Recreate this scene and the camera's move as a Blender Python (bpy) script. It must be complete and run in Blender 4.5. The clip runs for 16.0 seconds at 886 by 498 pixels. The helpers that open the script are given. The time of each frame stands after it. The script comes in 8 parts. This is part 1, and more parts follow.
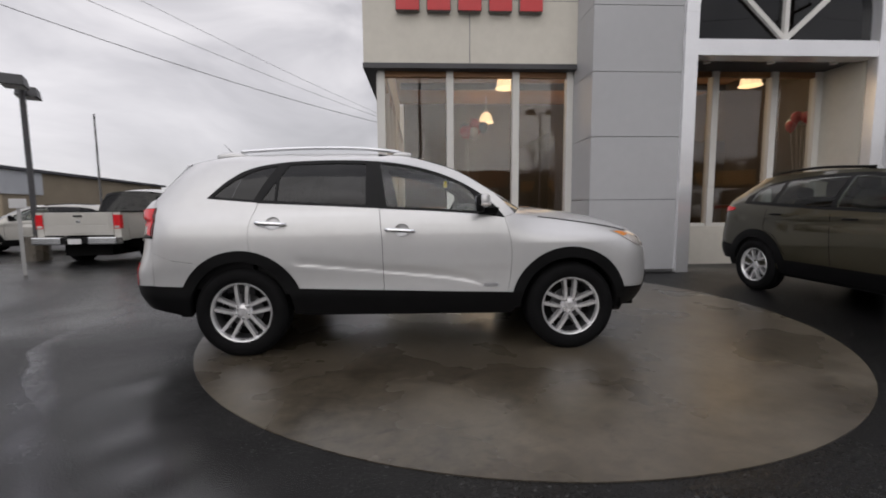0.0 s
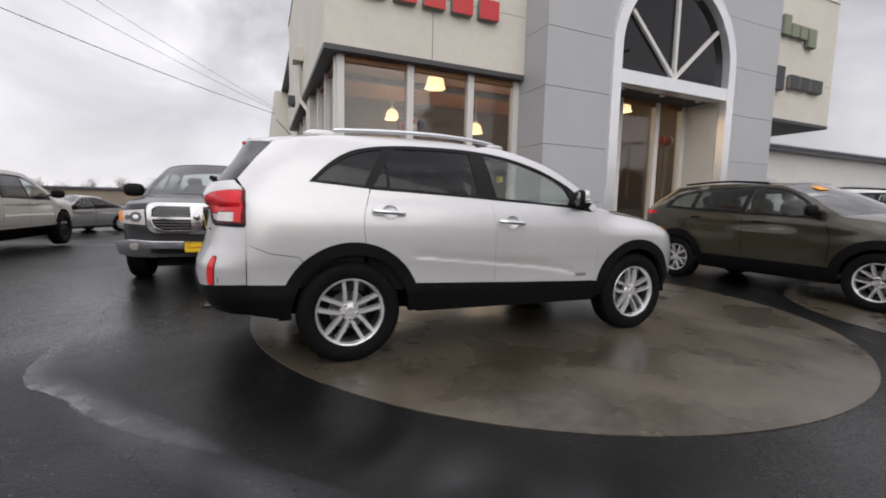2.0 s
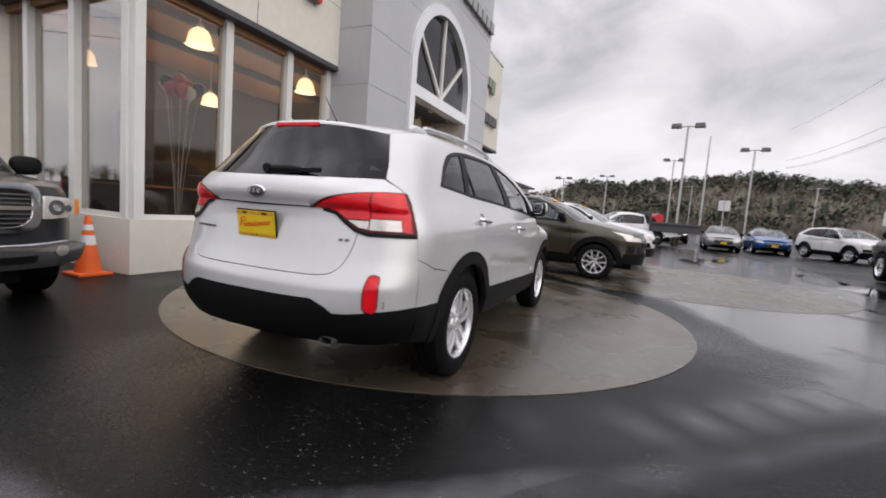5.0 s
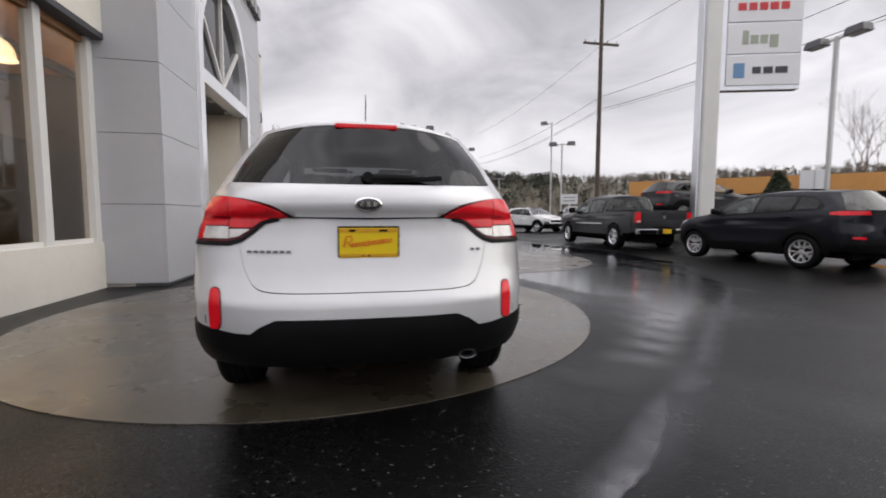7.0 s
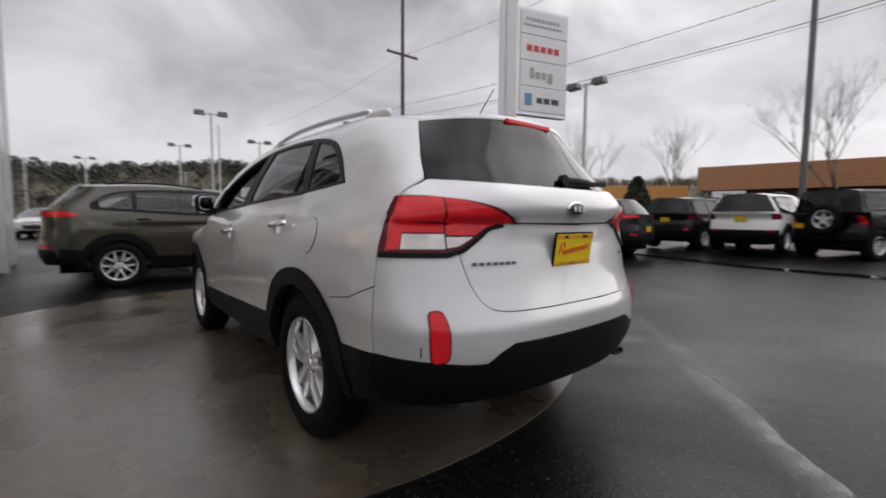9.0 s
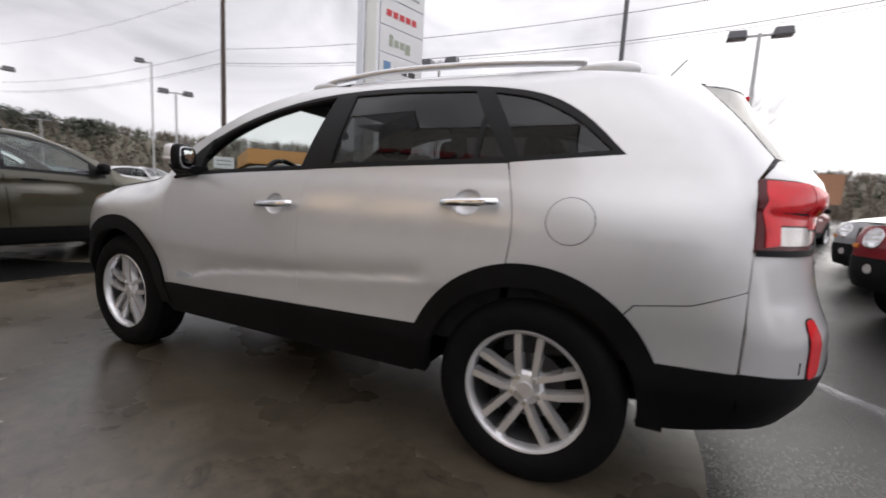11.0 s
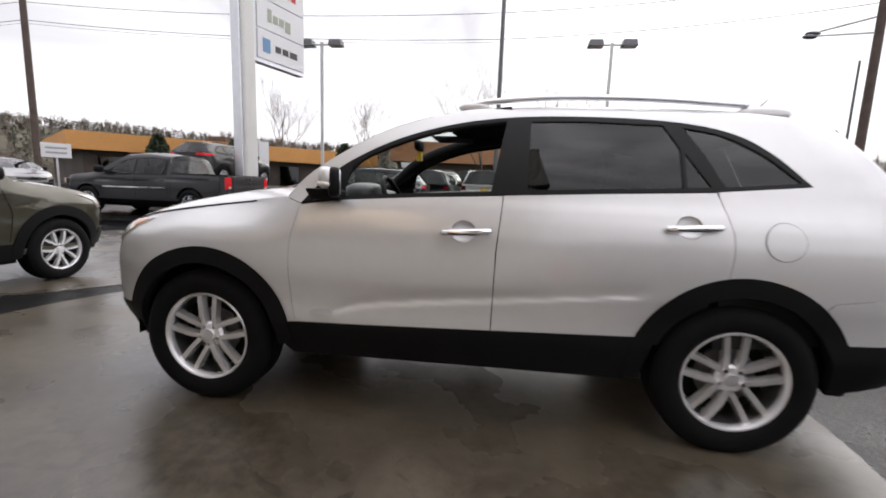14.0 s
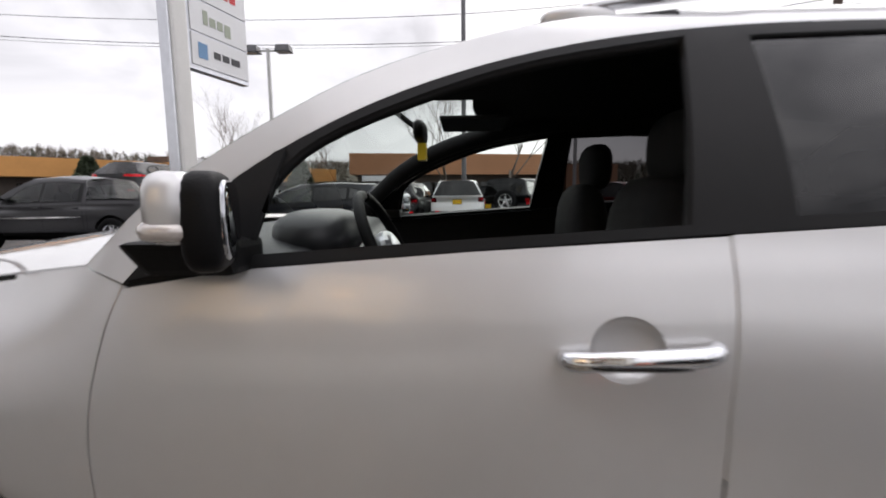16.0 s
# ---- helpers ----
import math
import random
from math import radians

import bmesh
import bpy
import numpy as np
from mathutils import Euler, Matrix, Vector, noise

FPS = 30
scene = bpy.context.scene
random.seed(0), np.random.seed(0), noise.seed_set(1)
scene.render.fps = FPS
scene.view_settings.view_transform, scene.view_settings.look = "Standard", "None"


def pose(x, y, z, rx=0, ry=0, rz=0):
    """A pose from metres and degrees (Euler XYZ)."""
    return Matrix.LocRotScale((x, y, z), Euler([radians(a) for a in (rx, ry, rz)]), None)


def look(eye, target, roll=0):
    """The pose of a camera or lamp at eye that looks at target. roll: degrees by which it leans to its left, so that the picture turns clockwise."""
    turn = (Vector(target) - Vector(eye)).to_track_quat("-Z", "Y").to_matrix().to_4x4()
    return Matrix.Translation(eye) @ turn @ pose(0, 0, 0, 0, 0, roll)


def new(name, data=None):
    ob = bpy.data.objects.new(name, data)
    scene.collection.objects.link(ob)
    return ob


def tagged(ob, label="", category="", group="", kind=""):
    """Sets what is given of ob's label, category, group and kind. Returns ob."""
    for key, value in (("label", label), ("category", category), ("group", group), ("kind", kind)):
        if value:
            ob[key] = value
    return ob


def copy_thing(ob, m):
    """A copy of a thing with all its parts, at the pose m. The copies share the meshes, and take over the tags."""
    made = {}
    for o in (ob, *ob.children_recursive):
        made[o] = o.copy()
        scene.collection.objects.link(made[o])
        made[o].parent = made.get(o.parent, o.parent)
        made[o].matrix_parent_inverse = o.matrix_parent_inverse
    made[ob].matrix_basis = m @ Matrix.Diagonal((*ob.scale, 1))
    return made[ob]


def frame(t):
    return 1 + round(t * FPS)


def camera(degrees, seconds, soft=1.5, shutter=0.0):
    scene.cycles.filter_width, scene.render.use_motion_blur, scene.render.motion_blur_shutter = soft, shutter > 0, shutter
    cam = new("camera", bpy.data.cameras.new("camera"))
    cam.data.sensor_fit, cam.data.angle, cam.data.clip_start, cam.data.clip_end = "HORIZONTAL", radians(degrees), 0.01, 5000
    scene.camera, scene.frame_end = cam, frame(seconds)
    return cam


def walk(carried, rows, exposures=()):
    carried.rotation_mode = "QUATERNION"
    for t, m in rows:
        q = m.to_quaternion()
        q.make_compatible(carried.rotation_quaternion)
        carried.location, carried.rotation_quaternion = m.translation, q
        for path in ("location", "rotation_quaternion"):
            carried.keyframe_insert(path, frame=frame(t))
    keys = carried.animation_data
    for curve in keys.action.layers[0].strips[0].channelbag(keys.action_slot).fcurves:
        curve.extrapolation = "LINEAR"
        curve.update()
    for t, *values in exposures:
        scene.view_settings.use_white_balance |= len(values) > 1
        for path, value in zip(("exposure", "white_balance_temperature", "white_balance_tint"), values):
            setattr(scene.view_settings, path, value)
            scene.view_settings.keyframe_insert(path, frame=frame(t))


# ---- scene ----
import mathutils
from mathutils import geometry

# camera and its walk
cam = camera(92.1, 16.0, soft=1.8, shutter=0.5)
PATH = [
    (0, (0.102, -4.356, 1.208), (0.205, -2.368, 1.01), -0.5),
    (0.5, (-0.407, -4.372, 1.198), (-0.101, -2.406, 0.997), -1.0),
    (1, (-0.93, -4.222, 1.192), (-0.411, -2.302, 0.985), -1.6),
    (1.5, (-1.442, -4.102, 1.148), (-0.822, -2.21, 0.955), -0.7),
    (2, (-1.93, -3.898, 1.138), (-1.147, -2.068, 0.939), 1.4),
    (2.5, (-2.392, -3.589, 1.16), (-1.471, -1.824, 0.978), 2.2),
    (3, (-2.848, -3.319, 1.162), (-1.65, -1.732, 0.952), 2.1),
    (3.5, (-3.215, -2.987, 1.163), (-1.803, -1.583, 0.976), 1.7),
    (4, (-3.587, -2.663, 1.138), (-1.986, -1.478, 0.967), 2.5),
    (4.2, (-3.715, -2.53, 1.15), (-2.043, -1.448, 0.969), 2.8),
    (6.3, (-4.439, -0.674, 1.125), (-2.448, -0.536, 1.002), 0.8),
    (6.5, (-4.465, -0.457, 1.13), (-2.471, -0.521, 0.996), -0.8),
    (7, (-4.41, 0.041, 1.113), (-2.452, -0.339, 0.962), 0.1),
    (7.5, (-4.284, 0.525, 1.114), (-2.36, -0.007, 1.005), -0.7),
    (8, (-4.117, 0.967, 1.109), (-2.332, 0.082, 0.934), 1.0),
    (8.5, (-3.791, 1.337, 1.128), (-2.108, 0.267, 0.976), 1.8),
    (9, (-3.464, 1.715, 1.129), (-1.923, 0.449, 0.982), 0.4),
    (9.2, (-3.327, 1.825, 1.125), (-1.881, 0.457, 0.933), 2.0),
    (10.2, (-2.47, 2.2, 1.115), (-1.372, 0.545, 0.89), 2.4),
    (11.3, (-1.474, 2.611, 1.106), (-0.792, 0.752, 0.823), 2.8),
    (11.5, (-1.315, 2.725, 1.131), (-0.792, 0.823, 0.8), 1.9),
    (12, (-0.988, 2.897, 1.131), (-0.658, 0.958, 0.766), 0.0),
    (12.5, (-0.734, 3.051, 1.159), (-0.474, 1.093, 0.842), 1.8),
    (13, (-0.519, 3.258, 1.189), (-0.296, 1.298, 0.86), 0.1),
    (13.5, (-0.371, 3.249, 1.202), (-0.142, 1.291, 0.866), 1.1),
    (14, (-0.221, 2.963, 1.23), (0.038, 1.001, 0.941), 2.1),
    (14.5, (-0.043, 2.655, 1.233), (0.138, 0.689, 0.912), -0.1),
    (15, (0.09, 2.321, 1.242), (0.108, 0.351, 0.899), -0.9),
    (15.5, (0.12, 1.901, 1.259), (0.187, -0.084, 1.024), 1.7),
    (16, (0.208, 1.591, 1.262), (0.302, -0.393, 1.026), -0.6),
]
walk(cam, [(t, look(eye, target, roll)) for t, eye, target, roll in PATH],
     exposures=[(0, -0.05), (0.5, 0.11), (1, 0.19), (1.5, 0.34), (2.5, 0.34), (3, 0.34), (4, 0.43), (6.5, 0.50), (7.2, 0.43), (9, 0.14), (11.3, 0.66), (13, 0.84), (14.5, 0.82), (16, 0.66)])

# ---- overcast sky, soft sun ----
world = bpy.data.worlds.new("overcast_sky")
scene.world = world
world.use_nodes = True
wn, wl = world.node_tree.nodes, world.node_tree.links
wn.clear()
w_out = wn.new("ShaderNodeOutputWorld")
w_bg = wn.new("ShaderNodeBackground")
w_bg.inputs["Strength"].default_value = 0.1
w_sky = wn.new("ShaderNodeTexSky")
w_sky.sky_type = 'NISHITA'
w_sky.sun_disc = False
w_sky.sun_elevation, w_sky.sun_rotation = radians(28), radians(193)
w_co = wn.new("ShaderNodeTexCoord")
w_map = wn.new("ShaderNodeMapping")
w_map.inputs["Scale"].default_value = (1.0, 1.0, 1.9)
w_map.inputs["Location"].default_value = (0.3, 0.1, 0.0)
w_n1 = wn.new("ShaderNodeTexNoise")
w_n1.inputs["Scale"].default_value = 2.5
w_n1.inputs["Detail"].default_value = 7.0
w_n1.inputs["Roughness"].default_value = 0.52
w_n1.inputs["Distortion"].default_value = 0.55
w_r1 = wn.new("ShaderNodeValToRGB")
w_r1.color_ramp.elements[0].position, w_r1.color_ramp.elements[0].color = 0.33, (3.5, 3.42, 3.68, 1)
w_r1.color_ramp.elements[1].position, w_r1.color_ramp.elements[1].color = 0.66, (8.3, 8.05, 8.35, 1)
w_mid = w_r1.color_ramp.elements.new(0.5)
w_mid.color = (5.8, 5.64, 5.98, 1)
w_sep = wn.new("ShaderNodeSeparateXYZ")
w_hor = wn.new("ShaderNodeMapRange")
w_hor.inputs["From Min"].default_value, w_hor.inputs["From Max"].default_value = 0.0, 0.45
w_hor.inputs["To Min"].default_value, w_hor.inputs["To Max"].default_value = 0.50, 0.0
w_glow = wn.new("ShaderNodeMix")
w_glow.data_type = 'RGBA'
w_glow.inputs[7].default_value = (8.1, 7.9, 8.2, 1)
w_mix = wn.new("ShaderNodeMix")
w_mix.data_type = 'RGBA'
w_mix.inputs[0].default_value = 0.95
wl.new(w_co.outputs["Generated"], w_map.inputs["Vector"])
wl.new(w_map.outputs["Vector"], w_n1.inputs["Vector"])
wl.new(w_n1.outputs["Fac"], w_r1.inputs["Fac"])
wl.new(w_co.outputs["Generated"], w_sep.inputs[0])
wl.new(w_sep.outputs["Z"], w_hor.inputs["Value"])
wl.new(w_hor.outputs["Result"], w_glow.inputs[0])
wl.new(w_r1.outputs["Color"], w_glow.inputs[6])
wl.new(w_sky.outputs["Color"], w_mix.inputs[6])
wl.new(w_glow.outputs[2], w_mix.inputs[7])
# brighter towards the hidden sun in the west
w_sun = wn.new("ShaderNodeVectorMath")
w_sun.operation = 'DOT_PRODUCT'
w_sun.inputs[1].default_value = (-0.90, -0.18, 0.31)
w_gl = wn.new("ShaderNodeMapRange")
w_gl.inputs["From Min"].default_value, w_gl.inputs["From Max"].default_value = -0.75, 1.0
w_gl.inputs["To Min"].default_value, w_gl.inputs["To Max"].default_value = 0.85, 1.28
w_mul = wn.new("ShaderNodeVectorMath")
w_mul.operation = 'SCALE'
wl.new(w_co.outputs["Generated"], w_sun.inputs[0])
wl.new(w_sun.outputs["Value"], w_gl.inputs["Value"])
wl.new(w_mix.outputs[2], w_mul.inputs[0])
wl.new(w_gl.outputs["Result"], w_mul.inputs["Scale"])
# an overcast sky is brightest overhead
w_zen = wn.new("ShaderNodeMapRange")
w_zen.inputs["From Min"].default_value, w_zen.inputs["From Max"].default_value = 0.40, 1.0
w_zen.inputs["To Min"].default_value, w_zen.inputs["To Max"].default_value = 1.0, 2.2
w_up = wn.new("ShaderNodeVectorMath")
w_up.operation = 'SCALE'
wl.new(w_sep.outputs["Z"], w_zen.inputs["Value"])
wl.new(w_mul.outputs[0], w_up.inputs[0])
wl.new(w_zen.outputs["Result"], w_up.inputs["Scale"])
wl.new(w_up.outputs[0], w_bg.inputs["Color"])
wl.new(w_bg.outputs["Background"], w_out.inputs["Surface"])

sun = new("sun", bpy.data.lights.new("sun", 'SUN'))
sun.data.energy, sun.data.angle, sun.data.color = 0.9, radians(70), (1.0, 0.96, 0.9)
sun.matrix_world = look((-3, -13, 7), (0, 0, 0))

# ---- materials ----
def rgb(r, g=None, b=None):
    return (r, r if g is None else g, r if b is None else b, 1.0)


def mat(name, color, rough=0.5, metal=0.0, vary=0.0, scale=6.0, bump=0.0, bump_scale=60.0, coat=0.0, stain=None, rough_vary=0.0, spec=0.5, island=0.0):
    """A surface with two scales of colour change, roughness change and fine relief."""
    m = bpy.data.materials.new(name)
    m.use_nodes = True
    n, l = m.node_tree.nodes, m.node_tree.links
    b = n["Principled BSDF"]
    b.inputs["Roughness"].default_value, b.inputs["Metallic"].default_value = rough, metal
    b.inputs["Specular IOR Level"].default_value = spec
    b.inputs["Base Color"].default_value = rgb(*color)
    if coat:
        b.inputs["Coat Weight"].default_value, b.inputs["Coat Roughness"].default_value = coat, 0.04
    co = n.new("ShaderNodeTexCoord")
    if vary or stain:
        big, fine = n.new("ShaderNodeTexNoise"), n.new("ShaderNodeTexNoise")
        big.inputs["Scale"].default_value, fine.inputs["Scale"].default_value = scale, scale * 11
        big.inputs["Detail"].default_value, fine.inputs["Detail"].default_value = 5, 4
        l.new(co.outputs["Object"], big.inputs["Vector"]), l.new(co.outputs["Object"], fine.inputs["Vector"])
        add = n.new("ShaderNodeMath")
        add.operation = 'ADD'
        half = n.new("ShaderNodeMath")
        half.operation = 'MULTIPLY'
        half.inputs[1].default_value = 0.5
        l.new(fine.outputs["Fac"], half.inputs[0])
        l.new(big.outputs["Fac"], add.inputs[0]), l.new(half.outputs[0], add.inputs[1])
        ramp = n.new("ShaderNodeMapRange")
        ramp.inputs["From Min"].default_value, ramp.inputs["From Max"].default_value = 0.5, 1.0
        l.new(add.outputs[0], ramp.inputs["Value"])
        mix = n.new("ShaderNodeMix")
        mix.data_type = 'RGBA'
        dark = stain or tuple(c * (1 - vary) for c in color)
        mix.inputs[6].default_value = rgb(*dark)
        mix.inputs[7].default_value = rgb(*(min(1.0, c * (1 + vary * 0.7)) for c in color))
        l.new(ramp.outputs["Result"], mix.inputs[0])
        last = mix.outputs[2]
        if island:
            geo = n.new("ShaderNodeNewGeometry")
            hsv = n.new("ShaderNodeHueSaturation")
            mr = n.new("ShaderNodeMapRange")
            mr.inputs["To Min"].default_value, mr.inputs["To Max"].default_value = 1 - island, 1 + island
            l.new(geo.outputs["Random Per Island"], mr.inputs["Value"])
            l.new(mr.outputs["Result"], hsv.inputs["Value"])
            l.new(last, hsv.inputs["Color"])
            last = hsv.outputs["Color"]
        l.new(last, b.inputs["Base Color"])
        if rough_vary:
            rr = n.new("ShaderNodeMapRange")
            rr.inputs["From Min"].default_value, rr.inputs["From Max"].default_value = 0.35, 0.65
            rr.inputs["To Min"].default_value, rr.inputs["To Max"].default_value = max(0.02, rough - rough_vary), min(1, rough + rough_vary)
            l.new(big.outputs["Fac"], rr.inputs["Value"])
            l.new(rr.outputs["Result"], b.inputs["Roughness"])
    if bump:
        bt, bn = n.new("ShaderNodeTexNoise"), n.new("ShaderNodeBump")
        bt.inputs["Scale"].default_value, bt.inputs["Detail"].default_value = bump_scale, 4
        bn.inputs["Strength"].default_value, bn.inputs["Distance"].default_value = bump, 0.01
        l.new(co.outputs["Object"], bt.inputs["Vector"]), l.new(bt.outputs["Fac"], bn.inputs["Height"])
        l.new(bn.outputs["Normal"], b.inputs["Normal"])
    return m


def glass(name, tint, gloss=1.0, ior=1.5):
    """Clear or tinted pane: what lies behind shows through, sky shines off it."""
    m = bpy.data.materials.new(name)
    m.use_nodes = True
    n, l = m.node_tree.nodes, m.node_tree.links
    n.clear()
    out, mix = n.new("ShaderNodeOutputMaterial"), n.new("ShaderNodeMixShader")
    tr, gl, lw = n.new("ShaderNodeBsdfTransparent"), n.new("ShaderNodeBsdfGlossy"), n.new("ShaderNodeLayerWeight")
    tr.inputs["Color"].default_value = rgb(*tint)
    gl.inputs["Color"].default_value = rgb(gloss)
    gl.inputs["Roughness"].default_value = 0.015
    lw.inputs["Blend"].default_value = 0.5
    f0 = ((ior - 1) / (ior + 1)) ** 2
    pw, ma = n.new("ShaderNodeMath"), n.new("ShaderNodeMath")
    pw.operation, ma.operation = 'POWER', 'MULTIPLY_ADD'
    pw.inputs[1].default_value = 4.2
    ma.inputs[1].default_value, ma.inputs[2].default_value = 1 - f0, f0
    l.new(lw.outputs["Facing"], pw.inputs[0]), l.new(pw.outputs[0], ma.inputs[0])
    l.new(ma.outputs[0], mix.inputs[0]), l.new(tr.outputs[0], mix.inputs[1]), l.new(gl.outputs[0], mix.inputs[2])
    l.new(mix.outputs[0], out.inputs["Surface"])
    return m


def glow(name, color, strength):
    m = bpy.data.materials.new(name)
    m.use_nodes = True
    b = m.node_tree.nodes["Principled BSDF"]
    b.inputs["Base Color"].default_value = rgb(*color)
    b.inputs["Emission Color"].default_value = rgb(*color)
    b.inputs["Emission Strength"].default_value = strength
    return m


def asphalt_mat():
    """Wet asphalt: dark aggregate with pale chips, damp and dry patches, shallow puddles."""
    m = bpy.data.materials.new("wet_asphalt")
    m.use_nodes = True
    n, l = m.node_tree.nodes, m.node_tree.links
    b = n["Principled BSDF"]
    co = n.new("ShaderNodeTexCoord")
    def noise_tex(scale, detail, dist=0.0):
        t = n.new("ShaderNodeTexNoise")
        t.inputs["Scale"].default_value, t.inputs["Detail"].default_value, t.inputs["Distortion"].default_value = scale, detail, dist
        l.new(co.outputs["Object"], t.inputs["Vector"])
        return t
    def ramp(src, lo, hi, a, z):
        r = n.new("ShaderNodeMapRange")
        r.inputs["From Min"].default_value, r.inputs["From Max"].default_value = lo, hi
        r.inputs["To Min"].default_value, r.inputs["To Max"].default_value = a, z
        l.new(src, r.inputs["Value"])
        return r.outputs["Result"]
    wet, grain = noise_tex(0.22, 5, 0.6), noise_tex(140, 3)
    mid, pick = noise_tex(2.3, 6), noise_tex(19, 2)
    def cells(scale):
        v = n.new("ShaderNodeTexVoronoi")
        v.inputs["Scale"].default_value = scale
        l.new(co.outputs["Object"], v.inputs["Vector"])
        sp = n.new("ShaderNodeSeparateColor")
        l.new(v.outputs["Color"], sp.inputs[0])
        return v, sp
    stone, tone = cells(95)
    chip, pale = cells(48)
    def math_node(op, p, q):
        m2 = n.new("ShaderNodeMath")
        m2.operation = op
        for i, k in enumerate((p, q)):
            if isinstance(k, float):
                m2.inputs[i].default_value = k
            else:
                l.new(k, m2.inputs[i])
        return m2.outputs[0]
    base = n.new("ShaderNodeMix")
    base.data_type = 'RGBA'
    base.inputs[6].default_value, base.inputs[7].default_value = rgb(0.0012, 0.0012, 0.0013), rgb(0.009, 0.0088, 0.0086)
    shade = math_node('MULTIPLY', ramp(mid.outputs["Fac"], 0.25, 0.75, 0.35, 1), ramp(tone.outputs["Red"], 0, 1, 0.0, 1))
    l.new(shade, base.inputs[0])
    flake = n.new("ShaderNodeMix")
    flake.data_type = 'RGBA'
    flake.inputs[7].default_value = rgb(0.20, 0.197, 0.193)
    l.new(base.outputs[2], flake.inputs[6])
    spot = math_node('MULTIPLY', ramp(chip.outputs["Distance"], 0.34, 0.22, 0, 1), math_node('MULTIPLY', ramp(pale.outputs["Green"], 0.76, 0.84, 0, 0.42), ramp(pick.outputs["Fac"], 0.42, 0.58, 0, 1)))
    l.new(spot, flake.inputs[0])
    l.new(flake.outputs[2], b.inputs["Base Color"])
    l.new(ramp(wet.outputs["Fac"], 0.50, 0.66, 0.20, 0.42), b.inputs["Specular IOR Level"])
    l.new(math_node('ADD', ramp(wet.outputs["Fac"], 0.48, 0.66, 0.33, 0.17), ramp(tone.outputs["Blue"], 0, 1, 0.0, 0.12)), b.inputs["Roughness"])
    bn = n.new("ShaderNodeBump")
    bn.inputs["Distance"].default_value = 0.006
    l.new(ramp(wet.outputs["Fac"], 0.48, 0.66, 0.26, 0.12), bn.inputs["Strength"])
    l.new(math_node('ADD', ramp(stone.outputs["Distance"], 0.0, 0.6, 1.0, 0.0), math_node('MULTIPLY', grain.outputs["Fac"], 0.8)), bn.inputs["Height"])
    l.new(bn.outputs["Normal"], b.inputs["Normal"])
    return m


def concrete_mat():
    """Damp pad concrete: cloudy damp patches, ragged dark scuffs, fine grit."""
    m = mat("damp_concrete", (0.094, 0.078, 0.055), 0.30, coat=0.45, spec=0.8, vary=0.55, scale=1.1, bump=0.08, bump_scale=150, rough_vary=0.13)
    n, l = m.node_tree.nodes, m.node_tree.links
    b = n["Principled BSDF"]
    b.inputs["Coat Roughness"].default_value, b.inputs["Coat IOR"].default_value = 0.28, 1.36
    co = n.new("ShaderNodeTexCoord")
    last = b.inputs["Base Color"].links[0].from_socket
    for scale, stretch, warp, lo, hi, tone in ((0.55, (1.0, 1.3, 1.0), 0.4, 0.42, 0.66, 0.62), (2.6, (1.0, 1.25, 1.0), 1.2, 0.54, 0.70, 0.60), (3.6, (1.0, 1.5, 1.0), 2.2, 0.58, 0.72, 0.36), (7.5, (1.0, 1.2, 1.0), 1.5, 0.60, 0.74, 0.42), (60.0, (1.0, 1.0, 1.0), 0.0, 0.55, 0.72, 0.62)):
        mp, t, r, mx = n.new("ShaderNodeMapping"), n.new("ShaderNodeTexNoise"), n.new("ShaderNodeMapRange"), n.new("ShaderNodeMix")
        mp.inputs["Scale"].default_value = stretch
        mp.inputs["Location"].default_value = (scale, 3.1, 0.7)
        t.inputs["Scale"].default_value, t.inputs["Detail"].default_value, t.inputs["Distortion"].default_value = scale, 8, warp
        t.inputs["Roughness"].default_value = 0.62
        r.inputs["From Min"].default_value, r.inputs["From Max"].default_value = lo, hi
        r.inputs["To Max"].default_value = 0.9
        mx.data_type, mx.blend_type = 'RGBA', 'MULTIPLY'
        mx.inputs[7].default_value = rgb(tone, tone * 0.97, tone * 0.96)
        l.new(co.outputs["Object"], mp.inputs["Vector"]), l.new(mp.outputs["Vector"], t.inputs["Vector"])
        l.new(t.outputs["Fac"], r.inputs["Value"]), l.new(r.outputs["Result"], mx.inputs[0])
        l.new(last, mx.inputs[6])
        last = mx.outputs[2]
    l.new(last, b.inputs["Base Color"])
    return m


def paint(name, color, metal=0.0, rough=0.32):
    return mat(name, color, rough, metal, vary=0.04, scale=1.3, coat=1.0)


ASPHALT = asphalt_mat()
CONCRETE = concrete_mat()
STUCCO = mat("cream_stucco", (0.66, 0.63, 0.56), 0.8, vary=0.07, scale=0.8, bump=0.25, bump_scale=120)
GREY_PANEL = mat("grey_composite_panel", (0.43, 0.435, 0.45), 0.42, vary=0.05, scale=0.6, coat=0.2)
JOINT = mat("panel_joint", (0.13, 0.13, 0.135), 0.7)
DARK_METAL = mat("dark_bronze_metal", (0.055, 0.055, 0.06), 0.5, vary=0.2, scale=2)
WHITE_METAL = mat("white_painted_metal", (0.66, 0.65, 0.62), 0.45, vary=0.05, scale=1.5)
BRUSHED = mat("brushed_aluminium", (0.68, 0.69, 0.72), 0.28, 0.85, vary=0.08, scale=3)
BRIGHT_TRIM = mat("bright_polished_trim", (0.88, 0.885, 0.90), 0.24, 0.6, vary=0.05, scale=2)
BUMPER_CHROME = mat("bumper_chrome", (0.60, 0.61, 0.63), 0.14, 0.88, vary=0.06, scale=3)
